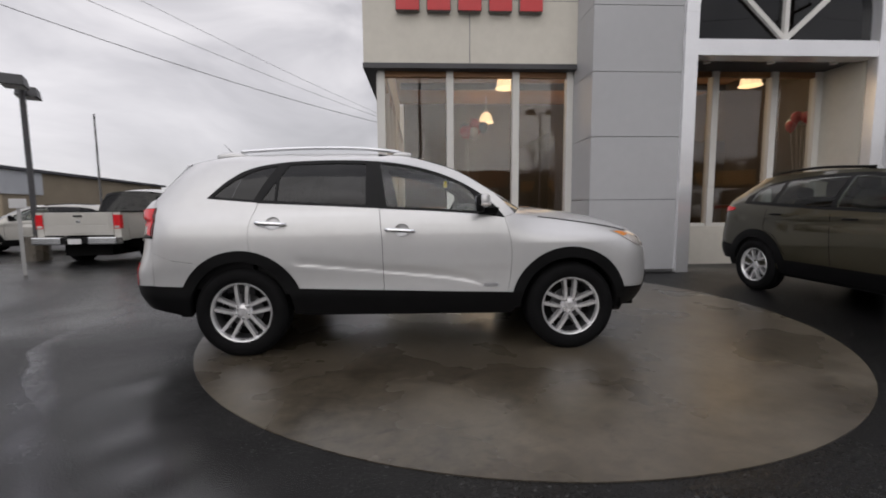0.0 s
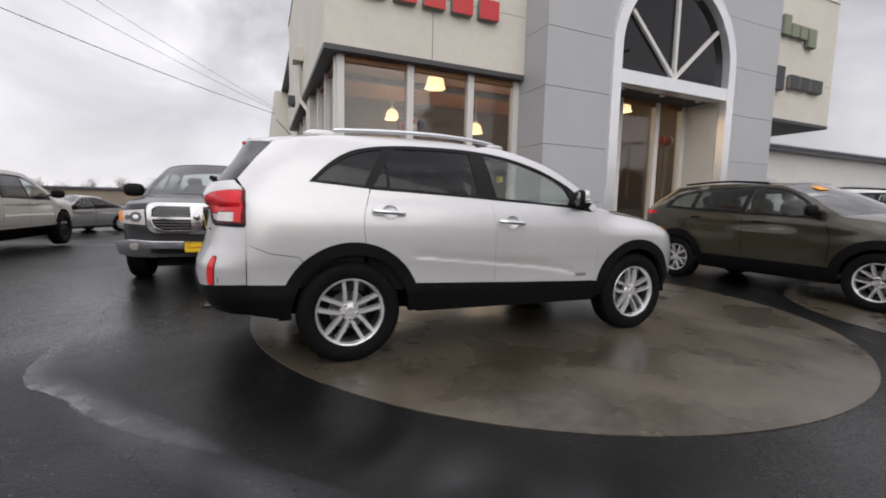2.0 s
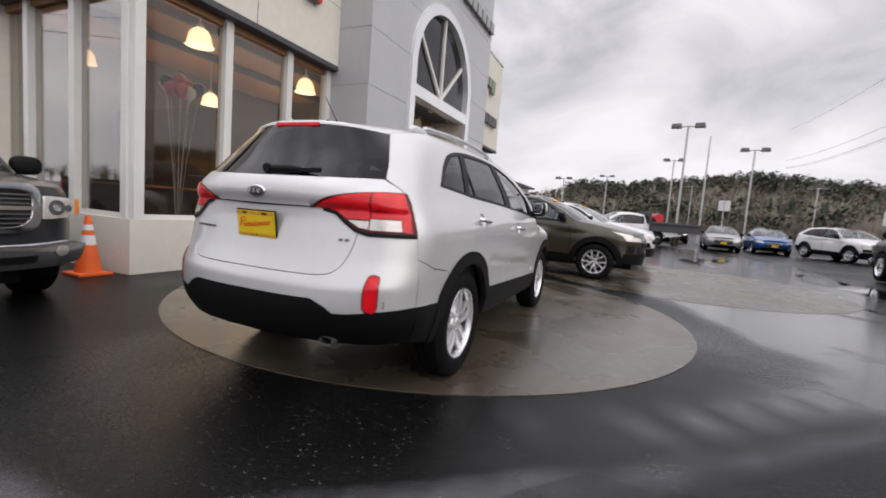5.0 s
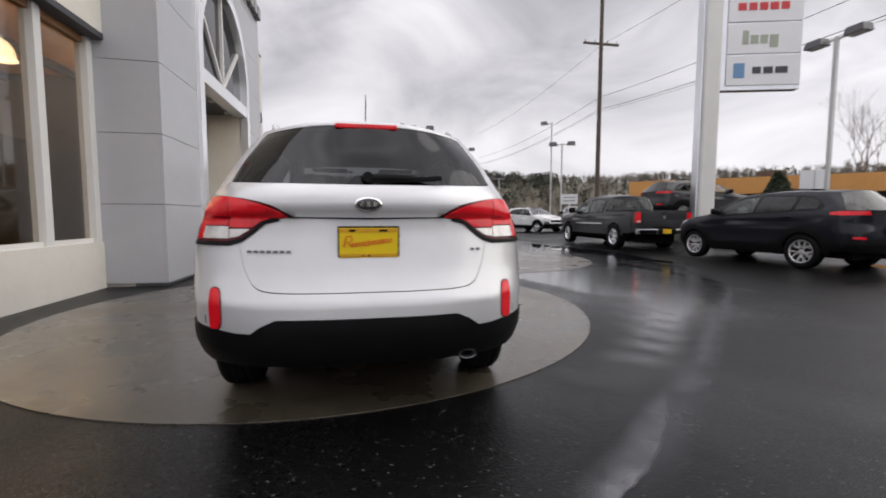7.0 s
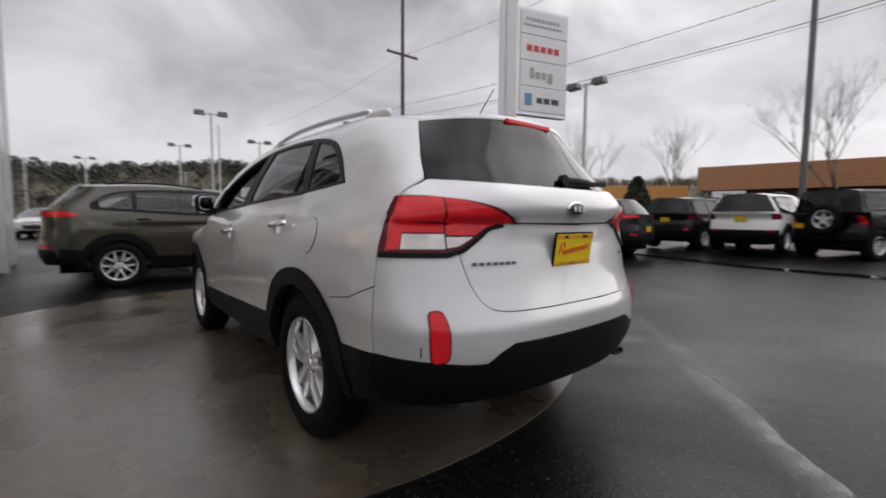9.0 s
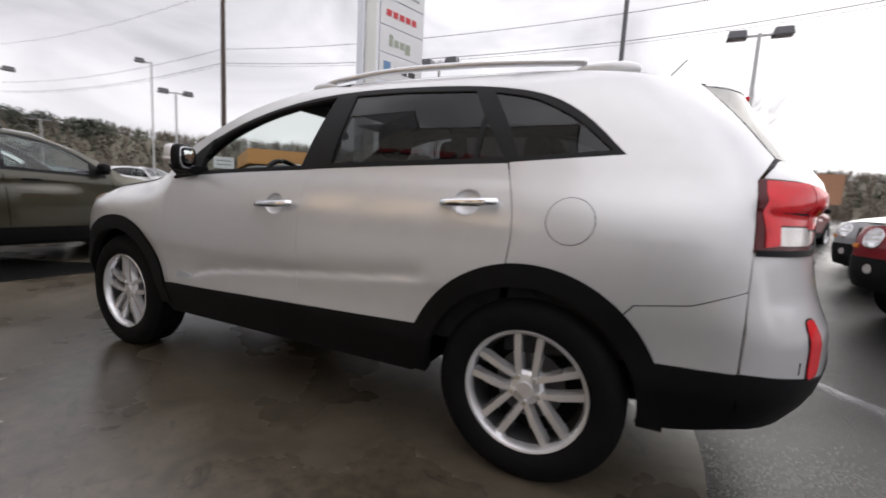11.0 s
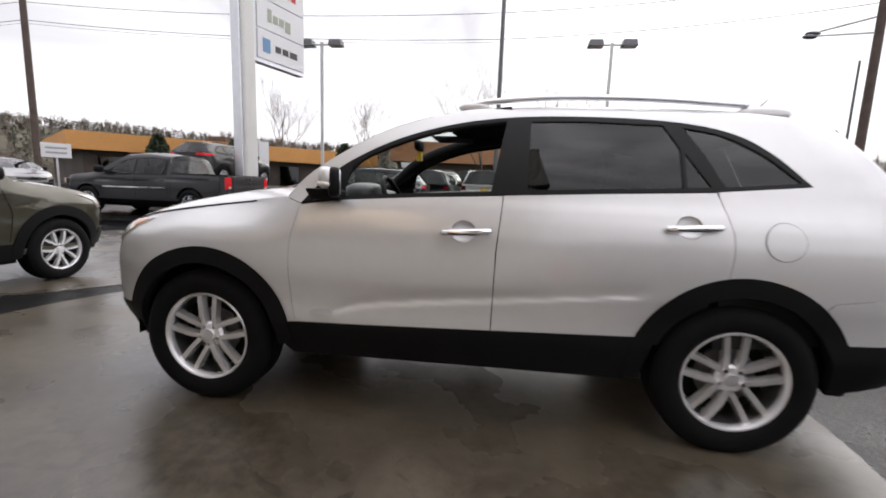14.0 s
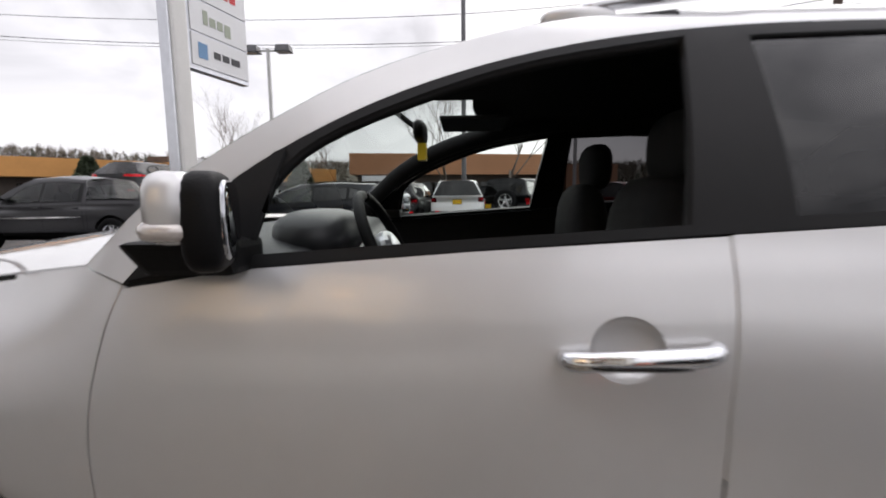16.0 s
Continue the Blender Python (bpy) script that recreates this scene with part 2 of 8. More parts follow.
CHROME = mat("chrome", (0.82, 0.83, 0.85), 0.08, 1.0)
# chrome with the grey of its reflections put into a darker tint
DARK_CHROME = mat("greyed_chrome", (0.50, 0.51, 0.53), 0.14, 1.0, vary=0.08, scale=3)
# mirror tinted grey in place of the dark car side it would reflect
MIRROR = mat("dark_reflection_mirror", (0.42, 0.43, 0.45), 0.02, 1.0)
ALLOY = mat("alloy_wheel", (0.74, 0.74, 0.75), 0.27, 0.7, vary=0.04, scale=8, coat=0.5)
# alloy darkened for shade behind the spokes; also the flatbed's dark wheels
SHADED_DARK_ALLOY = mat("shaded_dark_alloy", (0.085, 0.085, 0.09), 0.45, 0.6, vary=0.15, scale=8)
DULL_ALLOY = mat("dull_metal", (0.13, 0.13, 0.135), 0.5, 0.7, vary=0.15, scale=8)
RUBBER = mat("tyre_rubber", (0.006, 0.006, 0.0065), 0.7, spec=0.10, vary=0.25, scale=9, bump=0.2, bump_scale=90)
PLASTIC = mat("black_plastic", (0.005, 0.005, 0.0055), 0.5, spec=0.14, vary=0.2, scale=7, bump=0.1, bump_scale=240)
GLOSS_BLACK = mat("gloss_black_trim", (0.012, 0.012, 0.013), 0.2, coat=0.6)
SATIN_BLACK = mat("satin_black_frame", (0.009, 0.009, 0.0095), 0.5, spec=0.16, vary=0.15, scale=9)
LINER = mat("dark_liner", (0.008, 0.008, 0.008), 0.9, spec=0.1)
CLOTH = mat("black_cloth", (0.014, 0.014, 0.015), 0.8, spec=0.25, vary=0.2, scale=30, bump=0.3, bump_scale=300)
DASH = mat("grey_dash_plastic", (0.030, 0.031, 0.033), 0.42, spec=0.5, vary=0.1, scale=20, bump=0.1, bump_scale=300)
RED_LENS = mat("red_lamp_lens", (0.66, 0.010, 0.018), 0.14, spec=0.45, vary=0.22, scale=14)
DARK_RED = mat("dark_red_lens", (0.075, 0.002, 0.004), 0.16, spec=0.3)
CLEAR_LENS = mat("clear_lamp_lens", (0.62, 0.58, 0.55), 0.15, 0.3, coat=1.0, vary=0.2, scale=22)
AMBER = mat("amber_lens", (0.75, 0.25, 0.03), 0.15, coat=1.0)
YELLOW = mat("yellow_plate", (0.78, 0.56, 0.015), 0.4, vary=0.05, scale=9)
ORANGE_BAND = mat("orange_frame_band", (0.62, 0.33, 0.02), 0.45, vary=0.15, scale=30)
RED_INK = mat("red_ink", (0.6, 0.02, 0.015), 0.5)
SIGN_RED = mat("red_sign_face", (0.55, 0.025, 0.03), 0.35, vary=0.05, scale=5)
SIGN_GREEN = mat("olive_sign_face", (0.2, 0.235, 0.15), 0.45, vary=0.06, scale=5)
SIGN_BLACK = mat("dark_sign_face", (0.035, 0.035, 0.037), 0.4, vary=0.1, scale=5)
SIGN_WHITE = mat("white_sign_face", (0.72, 0.72, 0.72), 0.35, vary=0.03, scale=1.5)
SIGN_GREY = mat("grey_ink", (0.32, 0.33, 0.34), 0.5)
SIGN_OLIVE = mat("pale_olive_ink", (0.33, 0.36, 0.28), 0.5)
SIGN_BLUE = mat("blue_shield_ink", (0.13, 0.26, 0.44), 0.45)
ORANGE = mat("orange_siding", (0.40, 0.195, 0.095), 0.7, vary=0.12, scale=0.7)
CONE_ORANGE = mat("orange_cone_plastic", (0.8, 0.13, 0.02), 0.45, vary=0.12, scale=6)
POLE_WOOD = mat("weathered_pole_wood", (0.085, 0.062, 0.05), 0.85, vary=0.3, scale=3, bump=0.4, bump_scale=30)
POLE_GREY = mat("grey_lamp_metal", (0.50, 0.50, 0.49), 0.5, 0.2, vary=0.1, scale=2)
WIRE = mat("black_wire", (0.02, 0.02, 0.022), 0.7)
GLASS_SHOP = glass("showroom_glass", (0.92, 0.90, 0.87), 0.95, 1.58)
GLASS_SIDE = glass("mirror_tint_glass", (0.72, 0.70, 0.68), 0.95, 2.6)
GLASS_DARK = glass("dark_arch_glass", (0.07, 0.075, 0.085), 0.9, 1.55)
GLASS_CLEAR = glass("clear_car_glass", (0.84, 0.90, 0.87), 1.0, 1.6)
GLASS_TINT = glass("privacy_tint_glass", (0.10, 0.10, 0.105), 0.8, 1.5)
GLASS_SMOKE = glass("light_smoke_glass", (0.46, 0.49, 0.48), 0.9, 1.6)
GLASS_SCREEN = glass("green_screen_glass", (0.70, 0.78, 0.76), 1.0, 2.0)
GLASS_CAB = glass("green_cab_glass", (0.72, 0.80, 0.78), 0.95, 1.6)
STICKER = mat("orange_paper", (0.80, 0.33, 0.03), 0.6, vary=0.1, scale=20)
WOOD_CEIL = mat("warm_wood_ceiling", (0.30, 0.15, 0.065), 0.5, vary=0.25, scale=2)
# room colours darkened to stand in for dim light and dark reflections
INNER_WALL = mat("dimmed_tan_wall", (0.055, 0.042, 0.03), 0.8, vary=0.1, scale=1)
INNER_FLOOR = mat("dimmed_tile_floor", (0.045, 0.038, 0.03), 0.25, vary=0.2, scale=1)
SHADE_GLOW = glow("lit_pendant_shade", (1.0, 0.80, 0.54), 0.95)
RIB_GLASS = mat("frosted_rib", (0.75, 0.62, 0.45), 0.3, spec=0.4)
SHADE_GLOW.node_tree.nodes["Principled BSDF"].inputs["Alpha"].default_value = 0.6
BARK = mat("grey_bark", (0.14, 0.115, 0.095), 0.9, vary=0.3, scale=5)
THICKET = mat("leafless_thicket", (0.150, 0.128, 0.098), 0.95, vary=0.3, scale=0.2, island=0.3)
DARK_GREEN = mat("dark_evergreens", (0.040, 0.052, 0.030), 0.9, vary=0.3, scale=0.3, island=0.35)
# far trees: the haze of distance is mixed into this paler green
HAZED_GREEN = mat("haze_tinted_evergreens", (0.062, 0.074, 0.052), 0.9, vary=0.3, scale=0.3, island=0.3)
EVERGREEN = mat("evergreen_needles", (0.050, 0.066, 0.034), 0.8, vary=0.35, scale=0.6, island=0.4)
BARE_TWIGS = mat("bare_brown_twigs", (0.17, 0.14, 0.11), 0.9, vary=0.3, scale=0.5, island=0.3)
HILL = mat("wooded_hill", (0.115, 0.104, 0.072), 0.95, vary=0.4, scale=0.05, bump=0.6, bump_scale=1.5)

# ---- building blocks ----
def box(bm, x0, x1, y0, y1, z0, z1, m=None):
    """A box into bm; m: a pose for it."""
    c = Matrix.Translation(((x0 + x1) / 2, (y0 + y1) / 2, (z0 + z1) / 2)) @ Matrix.Diagonal((abs(x1 - x0), abs(y1 - y0), abs(z1 - z0), 1))
    return bmesh.ops.create_cube(bm, size=1.0, matrix=(m @ c) if m else c)["verts"]


def tube(bm, p, q, r0, r1=None, seg=12):
    """A round bar from p to q."""
    p, q = Vector(p), Vector(q)
    d = q - p
    m = Matrix.Translation((p + q) / 2) @ d.to_track_quat('Z', 'Y').to_matrix().to_4x4()
    return bmesh.ops.create_cone(bm, cap_ends=True, segments=seg, radius1=r0, radius2=r0 if r1 is None else r1, depth=d.length, matrix=m)["verts"]


def pipe(bm, pts, r, seg=10):
    """One continuous round bar along a line; r: one radius, or one a point."""
    P = [Vector(p) for p in pts]
    R = r if isinstance(r, (list, tuple)) else [r] * len(P)
    d = (P[1] - P[0]).normalized()
    side = d.orthogonal().normalized()
    prev = None
    for i, p in enumerate(P):
        d = (P[min(i + 1, len(P) - 1)] - P[max(i - 1, 0)]).normalized()
        side = (side - d * side.dot(d)).normalized()
        up = d.cross(side)
        cur = [bm.verts.new(p + (side * math.cos(2 * math.pi * k / seg) + up * math.sin(2 * math.pi * k / seg)) * R[i]) for k in range(seg)]
        if prev:
            for k in range(seg):
                bm.faces.new((prev[k], prev[(k + 1) % seg], cur[(k + 1) % seg], cur[k]))
        else:
            bm.faces.new(cur[::-1])
        prev = cur
    bm.faces.new(prev)


def soften(bm, w=0.006, seg=2):
    edges = [e for e in bm.edges if len(e.link_faces) == 2 and e.calc_face_angle(0) > 0.5]
    bmesh.ops.bevel(bm, geom=edges, offset=w, segments=seg, affect='EDGES', profile=0.6, clamp_overlap=True)


def lathe(bm, profile, seg=40, m=None, closed=False):
    """profile: (radius, along y); turned about the y axis."""
    rings = []
    for r, y in profile:
        ring = []
        for i in range(seg):
            a = 2 * math.pi * i / seg
            v = Vector((r * math.cos(a), y, r * math.sin(a)))
            ring.append(bm.verts.new(m @ v if m else v))
        rings.append(ring)
    pairs = list(zip(rings, rings[1:])) + ([(rings[-1], rings[0])] if closed else [])
    for a, b in pairs:
        for i in range(seg):
            j = (i + 1) % seg
            bm.faces.new((a[i], a[j], b[j], b[i]))
    return rings


def thing(name, label, category, group="", at=None, kind=""):
    ob = new(name)
    ob.empty_display_size = 0.2
    if at is not None:
        ob.matrix_basis = at
    return tagged(ob, label, category, group, kind)


def part(name, bm, material, parent=None, label="", smooth=False, angle=None):
    """Links a bmesh as one mesh object under a thing or a part."""
    me = bpy.data.meshes.new(name)
    bmesh.ops.recalc_face_normals(bm, faces=bm.faces)
    bm.to_mesh(me)
    bm.free()
    for s in material if isinstance(material, (list, tuple)) else [material]:
        me.materials.append(s)
    if smooth:
        me.shade_smooth()
        if angle:
            me.set_sharp_from_angle(angle=radians(angle))
    ob = new(name, me)
    if parent:
        ob.parent = parent
    return tagged(ob, label) if label else ob


def struct(ob, label="", category=""):
    return tagged(ob, label, category, kind="structure")


def boxes(name, material, parent, *dims, label="", soft=0.0):
    bm = bmesh.new()
    for d in dims:
        box(bm, *d)
    if soft:
        soften(bm, soft)
    return part(name, bm, material, parent, label)


def pchip(keys):
    """Smooth curve without overshoot through (t, value) keys; returns a function of arrays."""
    k = sorted(keys)
    X, Y = np.array([p[0] for p in k], float), np.array([p[1] for p in k], float)
    h, d = np.diff(X), np.diff(Y) / np.diff(X)
    s = np.zeros(len(X))
    for i in range(1, len(X) - 1):
        if d[i - 1] * d[i] > 0:
            w1, w2 = 2 * h[i] + h[i - 1], h[i] + 2 * h[i - 1]
            s[i] = (w1 + w2) / (w1 / d[i - 1] + w2 / d[i])
    s[0], s[-1] = d[0], d[-1]
    def f(t):
        t = np.asarray(t, float)
        i = np.clip(np.searchsorted(X, t) - 1, 0, len(X) - 2)
        u = np.clip((t - X[i]) / h[i], 0, 1)
        return ((1 + 2 * u) * (1 - u) ** 2 * Y[i] + u * (1 - u) ** 2 * h[i] * s[i] + u * u * (3 - 2 * u) * Y[i + 1] + u * u * (u - 1) * h[i] * s[i + 1])
    return f


def smooth_line(pts, n=6):
    """Catmull-Rom through points, n steps each."""
    p = [np.array(q, float) for q in pts]
    p = [2 * p[0] - p[1], *p, 2 * p[-1] - p[-2]]
    out = []
    for a, b, c, d in zip(p, p[1:], p[2:], p[3:]):
        for i in range(n):
            t = i / n
            out.append(tuple(0.5 * (2 * b + (c - a) * t + (2 * a - 5 * b + 4 * c - d) * t * t + (3 * b - a - 3 * c + d) * t ** 3)))
    out.append(tuple(p[-2]))
    return out


def dense(poly, step):
    """A closed outline with no edge longer than step."""
    out = []
    for a, b in zip(poly, poly[1:] + poly[:1]):
        k = max(1, int(math.ceil(math.hypot(b[0] - a[0], b[1] - a[1]) / step)))
        out += [(a[0] + (b[0] - a[0]) * i / k, a[1] + (b[1] - a[1]) * i / k) for i in range(k)]
    clean = [out[0]]
    for q in out[1:]:
        if math.hypot(q[0] - clean[-1][0], q[1] - clean[-1][1]) > 1e-4:
            clean.append(q)
    if math.hypot(clean[0][0] - clean[-1][0], clean[0][1] - clean[-1][1]) < 1e-4:
        clean.pop()
    return clean


def inset_poly(poly, d):
    """Moves a closed outline inwards by d (outwards if negative)."""
    P = np.array(poly, float)
    a, b = P - np.roll(P, 1, 0), np.roll(P, -1, 0) - P
    area = np.sum(P[:, 0] * np.roll(P[:, 1], -1) - np.roll(P[:, 0], -1) * P[:, 1])
    s = 1 if area > 0 else -1
    na = s * np.c_[-a[:, 1], a[:, 0]] / (np.linalg.norm(a, axis=1)[:, None] + 1e-9)
    nb = s * np.c_[-b[:, 1], b[:, 0]] / (np.linalg.norm(b, axis=1)[:, None] + 1e-9)
    m = na + nb
    m /= np.maximum(0.35, (m * m).sum(1) / 2)[:, None]
    return [tuple(q) for q in P + m * d]


def inside(poly, pts):
    P, Q = np.array(poly), np.asarray(pts)
    x, y = Q[:, 0], Q[:, 1]
    res = np.zeros(len(Q), bool)
    for (x0, y0), (x1, y1) in zip(P, np.roll(P, -1, 0)):
        c = ((y0 > y) != (y1 > y))
        if y1 != y0:
            res ^= c & (x < (x1 - x0) * (y - y0) / (y1 - y0) + x0)
    return res


def mesh_from(name, co, faces, normals, material, parent, label=""):
    me = bpy.data.meshes.new(name)
    me.from_pydata([tuple(c) for c in co], [], faces)
    me.update()
    me.shade_smooth()
    if normals is not None:
        me.normals_split_custom_set_from_vertices([tuple(v) for v in normals])
    me.materials.append(material)
    ob = new(name, me)
    if parent:
        ob.parent = parent
    return tagged(ob, label) if label else ob


def surf_normals(f, U, V, ref):
    e = 1e-3
    N = np.cross(f(U + e, V) - f(U - e, V), f(U, V + e) - f(U, V - e))
    N /= np.linalg.norm(N, axis=1)[:, None] + 1e-12
    flip = (N @ np.array(ref)) < 0
    N[flip] *= -1
    return N


def patch(name, f, poly, material, parent, ref, step=0.05, rim=0.012, label="", gap=0.0, off=0.0, holes=()):
    """A panel on the surface f(u, v) inside a closed outline, with its edge turned inwards by rim."""
    if gap:
        poly = inset_poly(poly, gap)
    out = dense(poly, step)
    loops = [out] + [dense(h, step) for h in holes]
    lo, hi = np.min(out, 0), np.max(out, 0)
    gx, gy = np.meshgrid(np.arange(lo[0] + step / 2, hi[0], step), np.arange(lo[1] + step / 2, hi[1], step))
    g = np.c_[gx.ravel(), gy.ravel()]
    g = g[inside(out, g)]
    for h in loops[1:]:
        g = g[~inside(h, g)]
    B = np.array([p for L in loops for p in L])
    if len(g):
        g = g[np.array([np.min(np.hypot(*(B - q).T)) for q in g]) > step * 0.45]
    verts = [Vector(p) for L in loops for p in L] + [Vector(p) for p in g]
    edges, at = [], 0
    for L in loops:
        edges += [(at + i, at + (i + 1) % len(L)) for i in range(len(L))]
        at += len(L)
    res = geometry.delaunay_2d_cdt(verts, edges, [], 0, 1e-6)
    uv = np.array([tuple(v) for v in res[0]])
    faces = [tuple(t) for t in res[2]]
    cen = np.array([uv[list(t)].mean(0) for t in faces])
    keep = inside(out, cen)
    for h in loops[1:]:
        keep &= ~inside(h, cen)
    faces = [t for t, k in zip(faces, keep) if k]
    P = f(uv[:, 0], uv[:, 1])
    N = surf_normals(f, uv[:, 0], uv[:, 1], ref)
    P = P + N * off
    fixed = []
    for t in faces:
        a, b, c = (P[i] for i in t)
        fixed.append(t if np.dot(np.cross(b - a, c - a), N[t[0]]) > 0 else t[::-1])
    if rim:
        count = {}
        for t in fixed:
            for i, j in zip(t, t[1:] + t[:1]):
                count[(i, j)] = 1
        border = [(i, j) for (i, j) in count if (j, i) not in count]
        ids = sorted({i for e in border for i in e})
        new_id = {i: len(P) + k for k, i in enumerate(ids)}
        Nin = np.zeros((len(ids), 3))
        for i, j in border:
            d = np.cross(P[j] - P[i], N[i])
            d /= np.linalg.norm(d) + 1e-9
            Nin[new_id[i] - len(P)] += d
            Nin[new_id[j] - len(P)] += d
        Nin /= np.linalg.norm(Nin, axis=1)[:, None] + 1e-9
        fixed += [(j, i, new_id[i], new_id[j]) for i, j in border]
        P = np.vstack([P, P[ids] - N[ids] * rim])
        N = np.vstack([N, Nin])
    return mesh_from(name, P, fixed, N, material, parent, label)


def sheet(name, P, material, parent, ref, label="", rim=0.0):
    """A panel from a grid of points (m, n, 3)."""
    m, n = P.shape[:2]
    du, dv = np.gradient(P, axis=0), np.gradient(P, axis=1)
    N = np.cross(du, dv)
    N /= np.linalg.norm(N, axis=2)[:, :, None] + 1e-12
    if np.sum(N @ np.array(ref)) < 0:
        N = -N
    quads = [(i * n + j, (i + 1) * n + j, (i + 1) * n + j + 1, i * n + j + 1) for i in range(m - 1) for j in range(n - 1)]
    co, nn = P.reshape(-1, 3), N.reshape(-1, 3)
    a, b, c = (co[k] for k in quads[len(quads) // 2][:3])
    if np.dot(np.cross(b - a, c - a), nn[quads[len(quads) // 2][0]]) < 0:
        quads = [q[::-1] for q in quads]
    if rim:
        border = [(0, j) for j in range(n)] + [(i, n - 1) for i in range(1, m)] + [(m - 1, j) for j in range(n - 2, -1, -1)] + [(i, 0) for i in range(m - 2, 0, -1)]
        ids = [i * n + j for i, j in border]
        base = len(co)
        co = np.vstack([co, co[ids] - nn[ids] * rim])
        nn = np.vstack([nn, nn[ids]])
        k = len(ids)
        quads += [(ids[i], ids[(i + 1) % k], base + (i + 1) % k, base + i) for i in range(k)]
    return mesh_from(name, co, quads, nn, material, parent, label)

# ---- ground ----
def smooth_step(a, b, t):
    u = np.clip((np.asarray(t, float) - a) / (b - a), 0, 1)
    return u * u * (3 - 2 * u)


def ground_z(x, y):
    """Height of the lot: level round the pads, rising a little to the street, falling to the west."""
    return 0.03 * min(max(-8 - y, 0), 9) - 0.03 * min(max(y - 2, 0), 8) * float(smooth_step(-3.6, -6.5, x))


def ground_sheet():
    """One sheet to the horizon; fine steps near the pads, where it rises and falls a little."""
    near = np.arange(-24, 24.1, 1.0)
    far = np.array([30, 40, 60, 90, 150, 250, 450, 800.0])
    ax_ = np.r_[-far[::-1], near, far]
    bm = bmesh.new()
    rows = [[bm.verts.new((x, y, ground_z(x, y))) for y in ax_] for x in ax_]
    for r0, r1 in zip(rows, rows[1:]):
        for j in range(len(ax_) - 1):
            bm.faces.new((r0[j], r1[j], r1[j + 1], r0[j + 1]))
    return struct(part("ground", bm, ASPHALT, None, smooth=True), "wet dark asphalt of a car lot", "ground")


def disc(cx, cy, r, z, name, label):
    bm = bmesh.new()
    top = [bm.verts.new((cx + r * math.cos(2 * math.pi * i / 128), cy + r * math.sin(2 * math.pi * i / 128), z)) for i in range(128)]
    low = [bm.verts.new((cx + (r + .0005) * math.cos(2 * math.pi * i / 128), cy + (r + .0005) * math.sin(2 * math.pi * i / 128), -0.02)) for i in range(128)]
    bm.faces.new(top)
    for i in range(128):
        bm.faces.new((top[i], low[i], low[(i + 1) % 128], top[(i + 1) % 128]))
    return struct(part(name, bm, CONCRETE, None), label, "pavement")


ground_sheet()
disc(0.995, 0.393, 3.034, 0.006, "pavement_1", "round damp tan concrete display pad with dark stains")
disc(6.55, -2.85, 3.034, 0.006, "pavement_2", "round damp concrete display pad under the green crossover")


# ---- the dealership ----
X0, XP, XQ, X1 = -0.9, 3.07, 10.0, 13.97
YF, YP, YG = 3.8, 3.05, 4.05
ZS, ZT, ZPT = 3.745, 7.36, 8.3
shop = thing("dealership_building", "cream stucco car showroom with grey panelled arched entrance", "building", kind="structure")


def fascia(x0, x1, y1, west):
    """A hollow band over the windows, closed on its outer sides."""
    xa, xb = (x0, x0 + .25) if west else (x1 - .25, x1)
    boxes("fascia", STUCCO, shop, (x0, x1, YF, YF + .25, ZS + 0.09, ZT), (xa, xb, YF + .25, y1, ZS + 0.09, ZT), label="cream stucco band above the windows", soft=0.01)
    e0, e1 = (x0 - 0.012, x0 + .36) if west else (x1 - 3.3, x1)
    boxes("soffit", DARK_METAL, shop, (x0 - 0.012 if west else x0, x1, YF - 0.012, YF + .34, ZS, ZS + 0.088), (e0, e1, YF + .34, y1, ZS, ZS + 0.088), label="dark bronze soffit edge")
    boxes("coping", WHITE_METAL, shop, (x0 - 0.03, x1 + 0.0, YF - 0.03, YF + .28, ZT + 0.002, ZT + 0.07), (xa - .03, xb + .03, YF + .28, y1, ZT + 0.002, ZT + 0.07))


fascia(X0, XP, 13.0, True)
fascia(XQ, X1, 13.0, False)
for x in (1.05,):
    boxes("joint", JOINT, shop, (x - 0.006, x + 0.006, YF - 0.002, YF + 0.003, ZS + 0.1, ZT))
for x in (X0, XQ + 0.02):
    boxes("joint", JOINT, shop, (x + 0.01, XP - 0.01 if x < 3 else X1 - 0.01, YF - 0.002, YF + 0.003, 4.95 - 0.004, 4.95 + 0.004))


def glazing(name, x0, x1, posts, z0, z1, y, axis='x', sill=True, mat_glass=None):
    """A window front: posts, rails and a pane between each pair of posts."""
    w = new(name)
    w.empty_display_size, w.parent = .2, shop
    for p in posts:
        d = (p - 0.065, p + 0.065, y - 0.10, y + 0.06, z0, z1)
        boxes("window_post", WHITE_METAL, w, d if axis == 'x' else (d[2], d[3], d[0], d[1], z0, z1), soft=0.006)
    for a, b in zip(posts, posts[1:]):
        for name2, za, zb, dy in (("pane", z0 + 0.06, z1 - 0.1, 0.006), ("rail", z0, z0 + 0.06, 0.05), ("rail", z1 - 0.1, z1, 0.05)):
            d = (a + 0.066, b - 0.066, y - dy, y + dy, za, zb)
            if axis != 'x':
                d = (d[2], d[3], d[0], d[1], za, zb)
            ob = boxes(name2, (mat_glass or GLASS_SHOP) if name2 == "pane" else WHITE_METAL if za == z0 else WOOD_CEIL, w, d)
    return w


